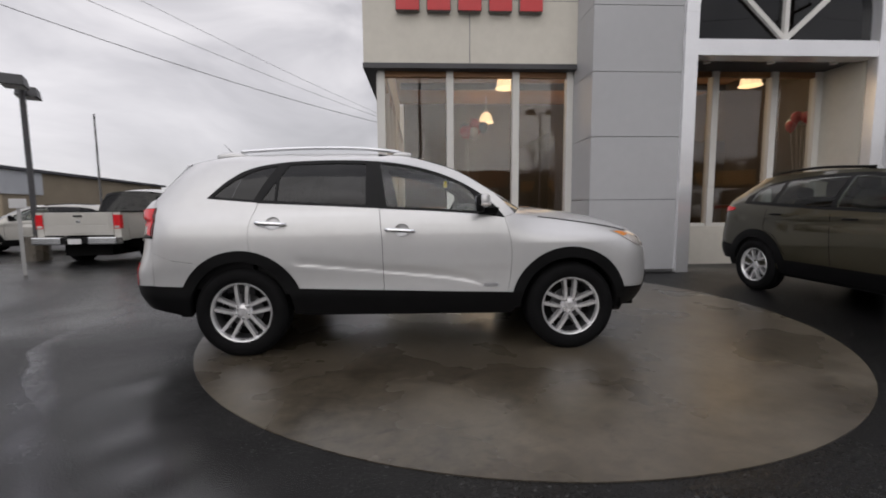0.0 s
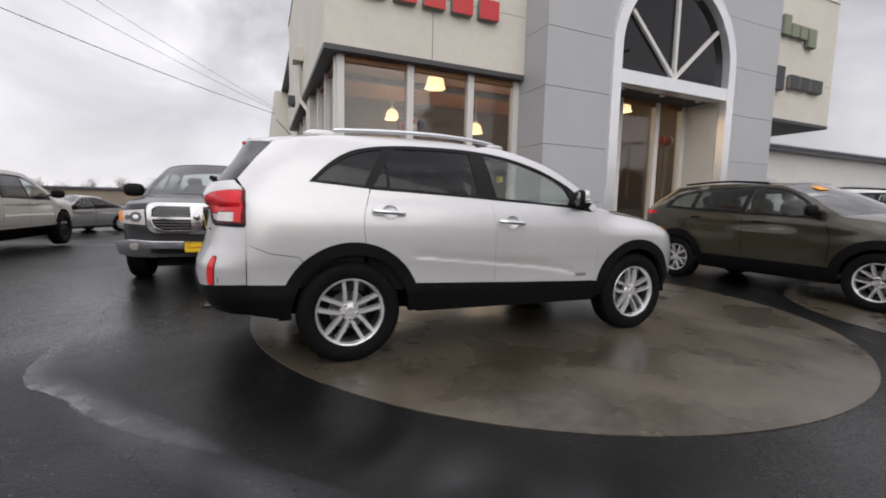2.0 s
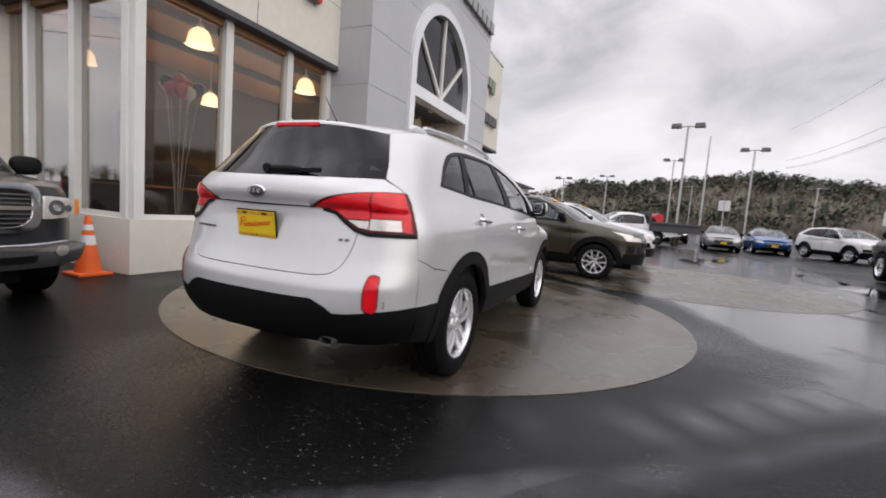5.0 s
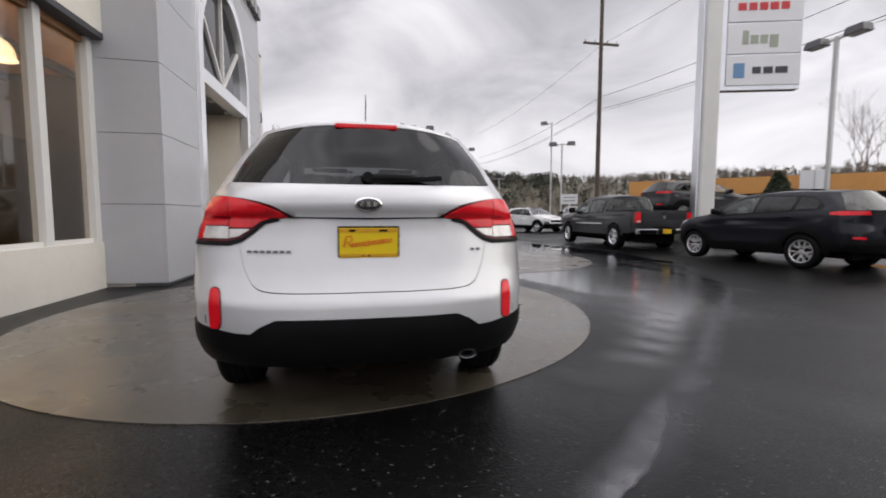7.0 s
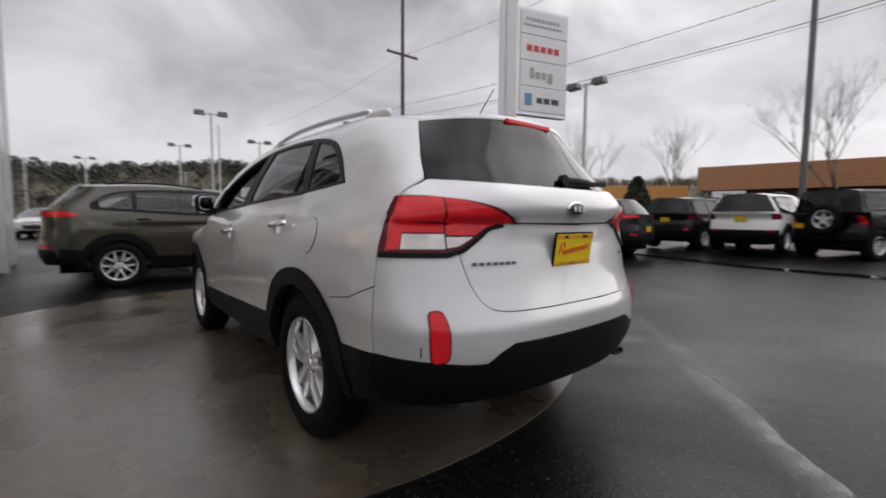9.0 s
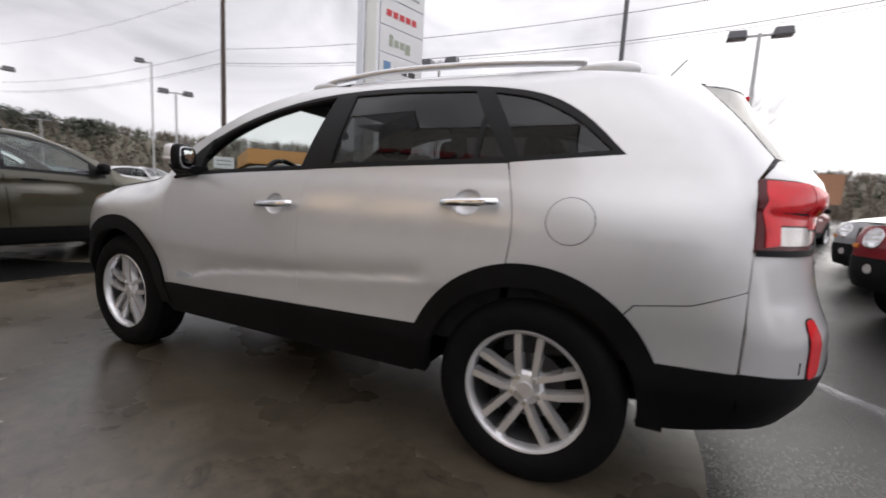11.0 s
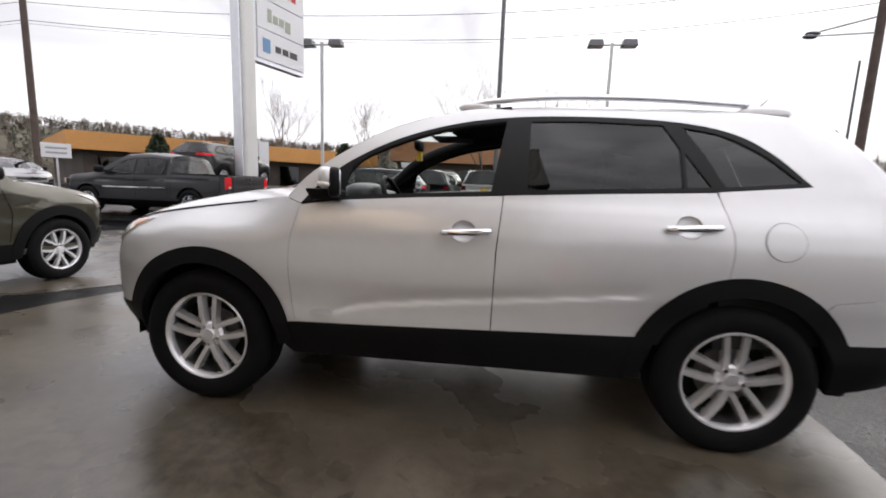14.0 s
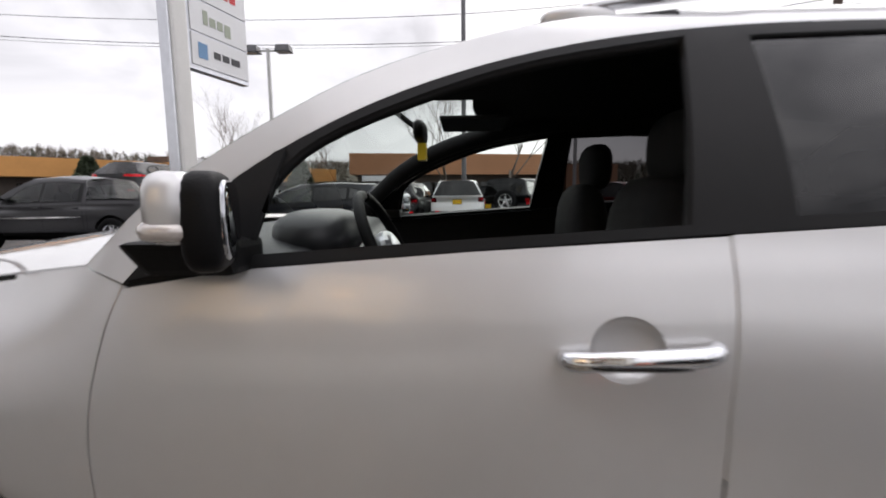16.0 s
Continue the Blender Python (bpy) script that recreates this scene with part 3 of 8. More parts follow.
SILL = 0.72
glazing("window_1", X0, XP, (-0.6, 0.69, 1.95, 3.0), SILL, ZS, YG)
glazing("window_2", X0, XP, (4.12, 5.3, 6.5, 7.65, 8.8, 9.95, 11.2, 12.4), SILL, ZS, -0.6, axis='y', mat_glass=GLASS_SIDE)
glazing("window_3", XQ, X1, (10.08, 10.62), SILL, ZS, YG)
glazing("window_4", XQ, X1, (4.2, 5.6, 7.0, 8.4, 9.8, 11.2, 12.6), SILL, ZS, 10.62, axis='y')
boxes("low_wall", STUCCO, shop, (-0.72, XP, 3.93, 4.2, 0, SILL), (-0.72, -0.5, 4.2, 13.0, 0, SILL), (XQ, 10.68, 3.93, 4.14, 0, SILL), (10.56, 10.68, 4.14, 13.0, 0, SILL), label="white painted low wall under the windows")
boxes("pillar", STUCCO, shop, (-0.8, -0.5, 7.2, 8.05, 0, ZS), label="cream wall pier between the side windows", soft=0.01)

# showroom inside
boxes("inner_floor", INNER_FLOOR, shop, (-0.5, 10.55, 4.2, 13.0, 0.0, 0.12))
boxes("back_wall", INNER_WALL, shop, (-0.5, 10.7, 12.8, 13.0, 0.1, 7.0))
boxes("inner_ceiling", WOOD_CEIL, shop, (-0.64, 10.65, 4.12, 12.9, 5.2, 5.3))
boxes("ceiling_beam", DARK_METAL, shop, *[(-0.5, 10.6, y - 0.06, y + 0.06, 5.0, 5.2) for y in (6.0, 8.0, 10.0)])
# the third box is added only to shut out daylight from window_4
boxes("partition_and_light_block", INNER_WALL, shop, (4.0, 4.12, 8.6, 12.8, 0.1, 3.4), (7.6, 9.8, 9.0, 9.1, 0.1, 3.2), (10.4, 10.5, 5.5, 12.8, 0.1, 5.2))
boxes("roof", DARK_METAL, shop, (X0 + .1, X1 - .1, 3.95, 30.0, 7.0, 7.1))

desk = thing("reception_counter", "dark wood reception counter inside the showroom", "counter")
boxes("counter_body", DARK_METAL, desk, (0.2, 3.2, 8.2, 8.9, .12, 1.15), soft=.01)
boxes("counter_top", WOOD_CEIL, desk, (0.1, 3.3, 8.1, 9.0, 1.152, 1.2), soft=.01)

# entrance portal of grey panels, with an arched window over the door
AC, AZ, AR, AI = 6.5, 4.45, 1.86, 1.63


def arch_x(z, r, side):
    return AC + side * (r if z <= AZ else math.sqrt(max(0.0, r * r - (z - AZ) ** 2)))


def slab(name, poly, y0, y1, material, parent, label="", soft=0.0):
    """A flat plate: an outline in x and z, from y0 to y1."""
    bm = bmesh.new()
    front = [bm.verts.new((x, y0, z)) for x, z in poly]
    back = [bm.verts.new((x, y1, z)) for x, z in poly]
    bm.faces.new(front), bm.faces.new(back[::-1])
    for i in range(len(poly)):
        j = (i + 1) % len(poly)
        bm.faces.new((front[i], back[i], back[j], front[j]))
    return part(name, bm, material, parent, label)


ROWS = [0.05, 1.30, 2.39, 3.48, 4.57, 5.66, 6.75, 7.6, ZPT]
for z0, z1 in zip(ROWS, ROWS[1:]):
    a, b = z0 + 0.005, z1 - 0.005
    for s, xe in ((-1, XP), (1, XQ)):
        zs = np.linspace(a, b, 14)
        inner = [(arch_x(z, AR, s) if z < AZ + AR else AC + s * 0.004, z) for z in zs]
        slab("panel", [(xe, a)] + inner + [(xe, b)], YP, YP + 0.04, GREY_PANEL, shop)
    for x in (XP, XQ):
        boxes("panel", GREY_PANEL, shop, (x - 0.002 if x == XP else x - 0.04, x + 0.04 if x == XP else x + 0.002, YP + 0.042, YG - 0.005, a, b))
for s, xe in ((-1, XP), (1, XQ)):
    zs = np.linspace(0.0, AZ + AR, 40)
    slab("portal_core", [(xe - s * 0.045, 0)] + [(arch_x(z, AR + 0.002, s), z) for z in zs] + [(AC, ZPT - .02), (xe - s * 0.045, ZPT - .02)], YP + 0.045, YP + 0.5, JOINT, shop)
boxes("portal_back", GREY_PANEL, shop, (XP + .05, XQ - .05, 3.8, 4.1, 3.9, ZPT - .03))
boxes("portal_top", WHITE_METAL, shop, (XP - .02, XQ + .02, YP - 0.03, 4.3, ZPT + .003, ZPT + .06))
boxes("portal_base", STUCCO, shop, (XP + .05, 4.6, 3.2, 4.1, 0, 0.5), (8.4, XQ - .05, 3.2, 4.1, 0, 0.5))

frame_th = new("arch_window")
frame_th.empty_display_size, frame_th.parent = .2, shop
tt = np.linspace(0, math.pi, 49)
ring = [(AC + AR * math.cos(a), AZ + AR * math.sin(a)) for a in tt] + [(AC + AI * math.cos(a), AZ + AI * math.sin(a)) for a in tt[::-1]]
slab("arch_trim", ring, YP - 0.07, YP + 0.12, BRIGHT_TRIM, frame_th)
for s in (-1, 1):
    slab("jamb", [(AC + s * AR, 0.0), (AC + s * AR, AZ - 0.002), (AC + s * AI, AZ - 0.002), (AC + s * AI, 0.0)], YP - 0.07, YP + 0.12, BRIGHT_TRIM, frame_th)
boxes("lintel", BRIGHT_TRIM, frame_th, (AC - AI + .002, AC + AI - .002, YP - 0.05, YP + 0.25, 3.75, 4.02), soft=0.004)
glass_poly = [(AC + AI, 4.022)] + [(AC + (AI + .004) * math.cos(a), AZ + (AI + .004) * math.sin(a)) for a in tt] + [(AC - AI, 4.022)]
slab("pane", glass_poly, YP + 0.10, YP + 0.115, GLASS_DARK, frame_th)
boxes("mullion", WHITE_METAL, frame_th, (AC - 0.04, AC + 0.04, YP + 0.03, YP + 0.098, 4.02, AZ + AI))
for s in (-1, 1):
    bm = bmesh.new()
    box(bm, -0.04, 0.04, YP + 0.035, YP + 0.096, 0.02, 1.78, pose(AC, 0, 4.05, 0, s * 47, 0))
    part("mullion", bm, WHITE_METAL, frame_th)
boxes("arch_backing", LINER, shop, (AC - AI - .1, AC + AI + .1, 3.55, 3.6, 4.0, AZ + AI + .1))

# recessed entrance
boxes("recess_ceiling", DARK_METAL, shop, (AC - AI, AC + AI, YP + 0.26, 4.22, 3.80, 3.88))
boxes("recess_wall", GREY_PANEL, shop, (AC - AR, AC - AI - .001, YP + 0.14, 4.22, 0, 3.8))
boxes("recess_wall", STUCCO, shop, (AC + AI + .001, AC + AR, YP + 0.14, 4.22, 0, 3.8), label="cream side wall of the entrance recess")
glazing("door_1", 0, 0, (4.94, 5.93, 7.14, 8.06), 0.77, 3.8, 4.10)
boxes("entrance_low_wall", STUCCO, shop, (AC - AI, AC + AI, 3.99, 4.22, 0, 0.765), label="white painted low wall at the entrance")
for x in (5.3, 6.5, 7.7):
    bm = bmesh.new()
    tube(bm, (x, YP + 0.33, 3.74), (x, YP + 0.33, 3.8), 0.06)
    part("downlight", bm, WHITE_METAL, shop)

# rear wing and neighbours
boxes("rear_wing", STUCCO, shop, (-1.15, 14.0, 21.0, 36.0, -.5, 7.0), (-0.5, 10.7, 13.01, 20.99, -.5, 6.9), label="cream stucco workshop wing", soft=0.02)

# wall fittings on the side
def downpipe():
    t = thing("rain_downpipe", "cream painted rain box and downpipe on the side wall", "downpipe")
    boxes("rain_box", STUCCO, t, (-1.14, -0.9, 7.55, 8.0, 4.62, 4.95), soft=0.01)
    bm = bmesh.new()
    tube(bm, (-0.98, 7.78, 3.75), (-0.98, 7.78, 4.62), 0.05)
    tube(bm, (-0.98, 7.78, 3.75), (-0.74, 7.4, 3.3), 0.05)
    tube(bm, (-0.74, 7.4, 3.3), (-0.74, 7.4, 0.0), 0.05)
    part("pipe", bm, STUCCO, t, smooth=True, angle=40)
    return t


downpipe()
wl_t = thing("wall_light", "small dark wall pack light on the stucco side wall", "wall light")
boxes("housing", DARK_METAL, wl_t, (-1.1, -0.9, 10.3, 10.65, 4.1, 4.4), soft=0.03)
boxes("lens", SIGN_WHITE, wl_t, (-1.105, -1.0, 10.36, 10.6, 4.085, 4.1))


# signs: plain raised shapes, no lettering
def wall_sign(label, pieces, material, y):
    s = thing("wall_sign", label, "sign")
    for x0, x1, z0, z1 in pieces:
        bm = bmesh.new()
        box(bm, x0, x1, y - 0.12, y, z0, z1)
        soften(bm, min(0.05, (x1 - x0) * .2), 3)
        o = part("sign_shape", bm, RETURN_GREY, s, "grey metal sides")
        bm = bmesh.new()
        box(bm, x0 + .012, x1 - .012, y - 0.128, y - .121, z0 + .012, z1 - .012)
        soften(bm, .003, 1)
        part("sign_face", bm, material, o)
    return s


RETURN_GREY = mat("grey_sign_return", (0.20, 0.19, 0.18), 0.5, vary=0.1, scale=4)
wall_sign("row of raised red sign shapes on the stucco", [(-0.3 + i * 0.56, 0.14 + i * 0.56, 4.70, 5.08) for i in range(5)], SIGN_RED, YF - 0.004)
wall_sign("olive green raised sign shapes on the stucco", [(11.2, 11.52, 6.02, 6.56), (11.57, 11.91, 6.02, 6.38), (11.96, 12.30, 6.02, 6.38), (12.35, 12.75, 5.86, 6.38)], SIGN_GREEN, YF - 0.004)
wall_sign("black raised sign shapes on the stucco", [(10.95, 11.45, 4.55, 5.2), (11.72, 12.14, 4.66, 5.04), (12.2, 12.62, 4.66, 5.04), (12.7, 13.28, 4.66, 5.04)], SIGN_BLACK, YF - 0.004)
wall_sign("dark grey raised sign shapes high on the portal", [(7.0 + i * 0.42, 7.34 + i * 0.42, 7.0, 7.35) for i in range(7)], SIGN_GREY, YP - 0.004)


# pendant lamps inside
def pendant(x, y, z):
    t = thing("pendant_lamp", "lit ribbed dome pendant lamp in the showroom", "lamp", "pendant lamps", pose(x, y, z))
    bm = bmesh.new()
    lathe(bm, [(0.07, 0.25), (0.15, 0.20), (0.21, 0.10), (0.235, -0.02), (0.245, -0.09), (0.285, -0.13), (0.275, -0.135), (0.235, -0.09), (0.20, 0.09), (0.06, 0.235)], 24, pose(0, 0, 0, 90, 0, 0))
    part("shade", bm, SHADE_GLOW, t, "ribbed glass dome", smooth=True)
    for k in range(12):
        a = 2 * math.pi * k / 12
        bm = bmesh.new()
        pipe(bm, [(r * math.cos(a), r * math.sin(a), z) for r, z in ((.155, .20), (.216, .10), (.241, -.02), (.252, -.09))], .006, 5)
        part("glass_rib", bm, RIB_GLASS, t)
    bm = bmesh.new()
    tube(bm, (0, 0, 0.34), (0, 0, 5.2 - z), 0.012)
    lathe(bm, [(.075, .245), (.085, .27), (.07, .31), (.03, .35)], 16, pose(0, 0, 0, 90, 0, 0))
    part("stem", bm, BRUSHED, t)
    lamp = bpy.data.lights.new("bulb", 'POINT')
    lamp.energy, lamp.color, lamp.shadow_soft_size = 55, (1.0, 0.76, 0.5), 1.2
    lo = new("bulb", lamp)
    lo.location = (x, y, z - 0.2)
    return t


for p in ((2.35, 6.9, 4.35), (5.35, 6.7, 4.2), (8.99, 10.9, 4.16), (2.55, 11.6, 4.38), (5.48, 10.63, 4.0), (8.89, 6.9, 4.45)):
    pendant(*p)

# ---- wheels ----
def wheel(parent, at, r=0.368, rim=0.236, width=0.225, spokes=5, twin=True, material=None, flip=False, name="wheel", spread=.195):
    """A wheel with its axle along y, outer face to +y (to -y if flip)."""
    w = new(name)
    w.empty_display_size = 0.1
    w.parent = parent
    w.matrix_basis = pose(*at, 0, 0, 180 if flip else 0)
    h = width / 2
    bm = bmesh.new()
    lathe(bm, [(rim + .004, -h + .02), (rim + .03, -h), (r - .05, -h - .004), (r - .018, -h + .012), (r, -h + .035), (r, -h + .06), (r - .008, -h + .064), (r - .008, -h + .072), (r, -h + .076),
               (r, -.006), (r - .008, -.004), (r - .008, .004), (r, .006), (r, h - .076), (r - .008, h - .072), (r - .008, h - .064), (r, h - .06), (r, h - .035), (r - .018, h - .012), (r - .05, h + .004), (rim + .03, h), (rim + .012, h - .012), (rim + .004, h - .02)], 56)
    part("tyre", bm, RUBBER, w, "black rubber tyre", smooth=True, angle=35)
    bm = bmesh.new()
    lathe(bm, [(rim - .014, h - .05), (rim - .010, h - .022), (rim - .003, h - .012), (rim + .006, h - .009), (rim + .012, h - .016), (rim + .006, h - .03)], 56)
    y = h - .03
    for i in range(spokes):
        for s in ((-1, 1) if twin else (0,)):
            a = 2 * math.pi * i / spokes + math.pi / 2
            m = Matrix.Rotation(-a, 4, 'Y')
            w0, w1 = (.0165, .0195) if twin else (.034, .036)
            o0, o1 = s * .029, s * rim * spread
            top, bot = [], []
            for rr, off, hw, yy in ((.045, o0, w0, y - .012), (rim * .5, (o0 + o1) / 2, (w0 + w1) / 2, y), (rim - .012, o1, w1, y - .006)):
                top.append([bm.verts.new(m @ Vector((rr, yy, off + k * hw * .7))) for k in (-1, 1)])
                bot.append([bm.verts.new(m @ Vector((rr, yy - .035, off + k * hw * 1.15))) for k in (-1, 1)])
            for j in range(2):
                bm.faces.new((top[j][0], top[j][1], top[j + 1][1], top[j + 1][0]))
                bm.faces.new((top[j][0], top[j + 1][0], bot[j + 1][0], bot[j][0]))
                bm.faces.new((top[j][1], bot[j][1], bot[j + 1][1], top[j + 1][1]))
    lathe(bm, [(.002, y - .004), (.03, y - .004), (.034, y - .01), (.06, y - .016), (.072, y - .03), (.072, y - .06)], 30)
    part("rim", bm, material or ALLOY, w, "silver alloy rim", smooth=True, angle=35)
    # barrel gets the darkened alloy, so the gaps between spokes look shaded
    bm = bmesh.new()
    lathe(bm, [(rim + .012, -h + .01), (rim - .01, -h + .02), (rim - .03, -.02), (rim - .015, h - .05)], 40)
    part("rim_barrel", bm, SHADED_DARK_ALLOY, w, "inner rim darkened for shade", smooth=True)
    bm = bmesh.new()
    lathe(bm, [(.002, .0), (.14, .0), (.14, -.012), (.07, -.014), (.07, -.05)], 36)
    part("brake_disc", bm, DULL_ALLOY, w, smooth=True, angle=40)
    bm = bmesh.new()
    lathe(bm, [(.002, -.035), (rim + .02, -.035), (rim + .02, -h)], 24)
    part("hub_back", bm, LINER, w)
    for i in range(5):
        a = 2 * math.pi * (i + .5) / 5 + math.pi / 2
        bm = bmesh.new()
        tube(bm, (.055 * math.cos(a), y - .035, .055 * math.sin(a)), (.055 * math.cos(a), y - .004, .055 * math.sin(a)), .011, seg=6)
        part("wheel_nut", bm, CHROME, w)
    return w


class Shell:
    """The outer skin of a vehicle: half width by place, and rounded ends in plan."""

    def __init__(self, wz, wx, wxu, xr, xf, rear=(0.5, 2.6), front=(0.75, 2.3), belt=(1.0, 1.35), hood=None, crease=None):
        self.wz, self.wx, self.wxu, self.xr, self.xf = map(pchip, (wz, wx, wxu, xr, xf))
        self.rear_round, self.front_round, self.belt, self.hood = rear, front, belt, hood
        self.crease = crease and (pchip(crease[0]), crease[1], crease[2])

    def wide(self, x, z):
        k = smooth_step(*self.belt, z)
        w = self.wz(z) * (self.wx(x) * (1 - k) + self.wxu(x) * k)
        if self.hood:
            z0, z1, x0, x1, amount = self.hood
            w = w * (1 - amount * smooth_step(z0, z1, z) * smooth_step(x0, x1, x))
        if self.crease:                      # a pressed line along the doors
            line, (a, b), depth = self.crease
            d = np.asarray(z, float) - line(x)
            mask = smooth_step(a, a + .12, x) * (1 - smooth_step(b - .18, b, x))
            w = w - depth * mask * np.where(d > 0, np.exp(-(d / .045) ** 2), np.exp(-(d / .018) ** 2))
        return w

    def W(self, x, z, nose=True):
        x, z = np.asarray(x, float), np.asarray(z, float)
        w = self.wide(x, z)
        L, n = self.rear_round
        u = np.clip((self.xr(z) + L - x) / L, 0, 0.9999)
        w = w * (1 - u ** n) ** (1 / n)
        L, n = self.front_round
        v = np.clip((x - self.xf(z) + L) / L, 0, 0.9999)
        return w * ((1 - v ** n) ** (1 / n) if nose else 1)

    def side(self, s, nose=True):
        return lambda x, z: np.stack([np.asarray(x, float), s * self.W(x, z, nose), np.asarray(z, float)], -1)

    def end(self, front):
        L, n = self.front_round if front else self.rear_round
        tip, sg = (self.xf, -1) if front else (self.xr, 1)
        def f(y, z):
            y, z = np.asarray(y, float), np.asarray(z, float)
            x = tip(z)
            for _ in range(4):
                q = np.clip(np.abs(y) / self.wide(x, z), 0, 0.9995)
                x = tip(z) + sg * L * (1 - (1 - q ** n) ** (1 / n))
            return np.stack([x, y, z], -1)
        return f


def bridge(edge, centre, n=24, power=2.2):
    """A sheet between a side line (x, y, z) and its mirror image, bulging to the centre line (x, z)."""
    e, c = np.array(edge, float), np.array(centre, float)
    v = np.linspace(-1, 1, n + 1)
    b = 1 - np.abs(v) ** power
    P = np.zeros((len(e), n + 1, 3))
    P[:, :, 0] = e[:, 0:1] + (c[:, 0:1] - e[:, 0:1]) * b
    P[:, :, 1] = e[:, 1:2] * v
    P[:, :, 2] = e[:, 2:3] + (c[:, 1:2] - e[:, 2:3]) * b
    return P


def resample(line, n):
    p = np.array(smooth_line(line, 10))
    d = np.r_[0, np.cumsum(np.linalg.norm(np.diff(p, axis=0), axis=1))]
    t = np.linspace(0, d[-1], n)
    return np.stack([np.interp(t, d, p[:, k]) for k in range(p.shape[1])], -1)


def arc(cx, cz, r, a0, a1, n=22, squash=1.0):
    return [(cx + r * math.cos(radians(a0 + (a1 - a0) * i / n)), cz + squash * r * math.sin(radians(a0 + (a1 - a0) * i / n))) for i in range(n + 1)]


def mirrored(half):
    """A closed outline from a half with y >= 0, going up from the centre line to the centre line."""
    return list(half) + [(-y, z) for y, z in half[::-1] if abs(y) > 1e-6]


def wheel_well(parent, x, y, s, r=0.46, z=0.37):
    bm = bmesh.new()
    prev = None
    for i in range(25):
        a = radians(-4 + 188 * i / 24)
        p = (x + r * math.cos(a), z + r * math.sin(a))
        cur = [bm.verts.new((p[0], s * yy, p[1])) for yy in (y, 0.5)] + [bm.verts.new((x, s * 0.5, z))]
        if prev:
            bm.faces.new((prev[0], cur[0], cur[1], prev[1]))
            bm.faces.new((prev[1], cur[1], cur[2], prev[2]))
        prev = cur
    return part("wheel_well", bm, LINER, parent)


def rounded(bm, cx, cy, cz, sx, sy, sz, p=2.6, seg=20, m=None):
    """A soft-cornered lump: superellipsoid with half sizes sx, sy, sz."""
    def pw(c, e):
        return math.copysign(abs(c) ** e, c)
    e = 2 / p
    rows = []
    for i in range(seg // 2 + 1):
        f = -math.pi / 2 + math.pi * i / (seg // 2)
        row = []
        for j in range(seg):
            t = 2 * math.pi * j / seg
            v = Vector((cx + sx * pw(math.cos(f), e) * pw(math.cos(t), e), cy + sy * pw(math.cos(f), e) * pw(math.sin(t), e), cz + sz * pw(math.sin(f), e)))
            row.append(bm.verts.new(m @ v if m else v))
        rows.append(row)
    for a, b in zip(rows, rows[1:]):
        for j in range(seg):
            k = (j + 1) % seg
            bm.faces.new((a[j], a[k], b[k], b[j]))
    bmesh.ops.remove_doubles(bm, verts=bm.verts, dist=1e-5)
    return bm


def lump(name, dims, material, parent, p=2.6, m=None, label="", seg=20):
    bm = rounded(bmesh.new(), *dims, p=p, m=m, seg=seg)
    return part(name, bm, material, parent, label, smooth=True)


def dealer_plate(parent, x, y, z, facing=-1, tilt=0, w=0.278, h=0.145, name="dealer_plate"):
    """Yellow dealer plate in a black frame; a red scrawl stands for its unreadable script."""
    pl = new(name)
    pl.empty_display_size = 0.05
    pl.parent = parent
    pl.matrix_basis = pose(x, y, z, 0, tilt, 0)
    f = facing
    boxes("plate_frame", PLASTIC, pl, (min(0, f * .008), max(0, f * .008), -w / 2 - .008, w / 2 + .008, -h / 2 - .008, h / 2 + .008), soft=0.003)
    boxes("plate_face", YELLOW, pl, (min(f * .0085, f * .0125), max(f * .0085, f * .0125), -w / 2, w / 2, -h / 2, h / 2), label="bright yellow plate face")
    bm = bmesh.new()
    k = w / 0.305
    line = [(-.088 + .0019 * i + .006 * math.cos(i * .72), .0105 * math.sin(i * .72) * (1.5 if 38 < i < 48 else 1) + .00022 * i - .010) for i in range(110)]
    pipe(bm, [(f * .0132, f * a * k, b * k) for a, b in line], .0026 * k, 5)
    pipe(bm, [(f * .0132, f * a * k, b * k) for a, b in ((-.13, -.020), (-.115, .034), (-.09, .040), (-.085, .015), (-.11, .004), (-.085, -.022))], .0036 * k, 5)
    part("script_scrawl", bm, RED_INK, pl, "red scrawl")
    for za, zb in ((.056, .077), (-.077, -.058)):
        band = boxes("frame_band", ORANGE_BAND, pl, (min(f * .0128, f * .0142), max(f * .0128, f * .0142), -w / 2, w / 2, za * k, zb * k), label="orange plate frame band")
        for ya, wide in ((-.085, .03), (.075, .04)) if za > 0 else ((-.03, .008), (.0, .012)):
            boxes("frame_text_bar", PLASTIC, band, (min(f * .0144, f * .0152), max(f * .0144, f * .0152), f * ya * k - wide / 2, f * ya * k + wide / 2, (za + .005) * k, (zb - .005) * k))
    return pl


def strip(pts, w=0.004):
    """A thin closed outline along a line in x and z."""
    p = np.array(pts, float)
    d = np.gradient(p, axis=0)
    n = np.c_[-d[:, 1], d[:, 0]] / (np.linalg.norm(d, axis=1)[:, None] + 1e-9) * w
    return [tuple(q) for q in p + n] + [tuple(q) for q in (p - n)[::-1]]

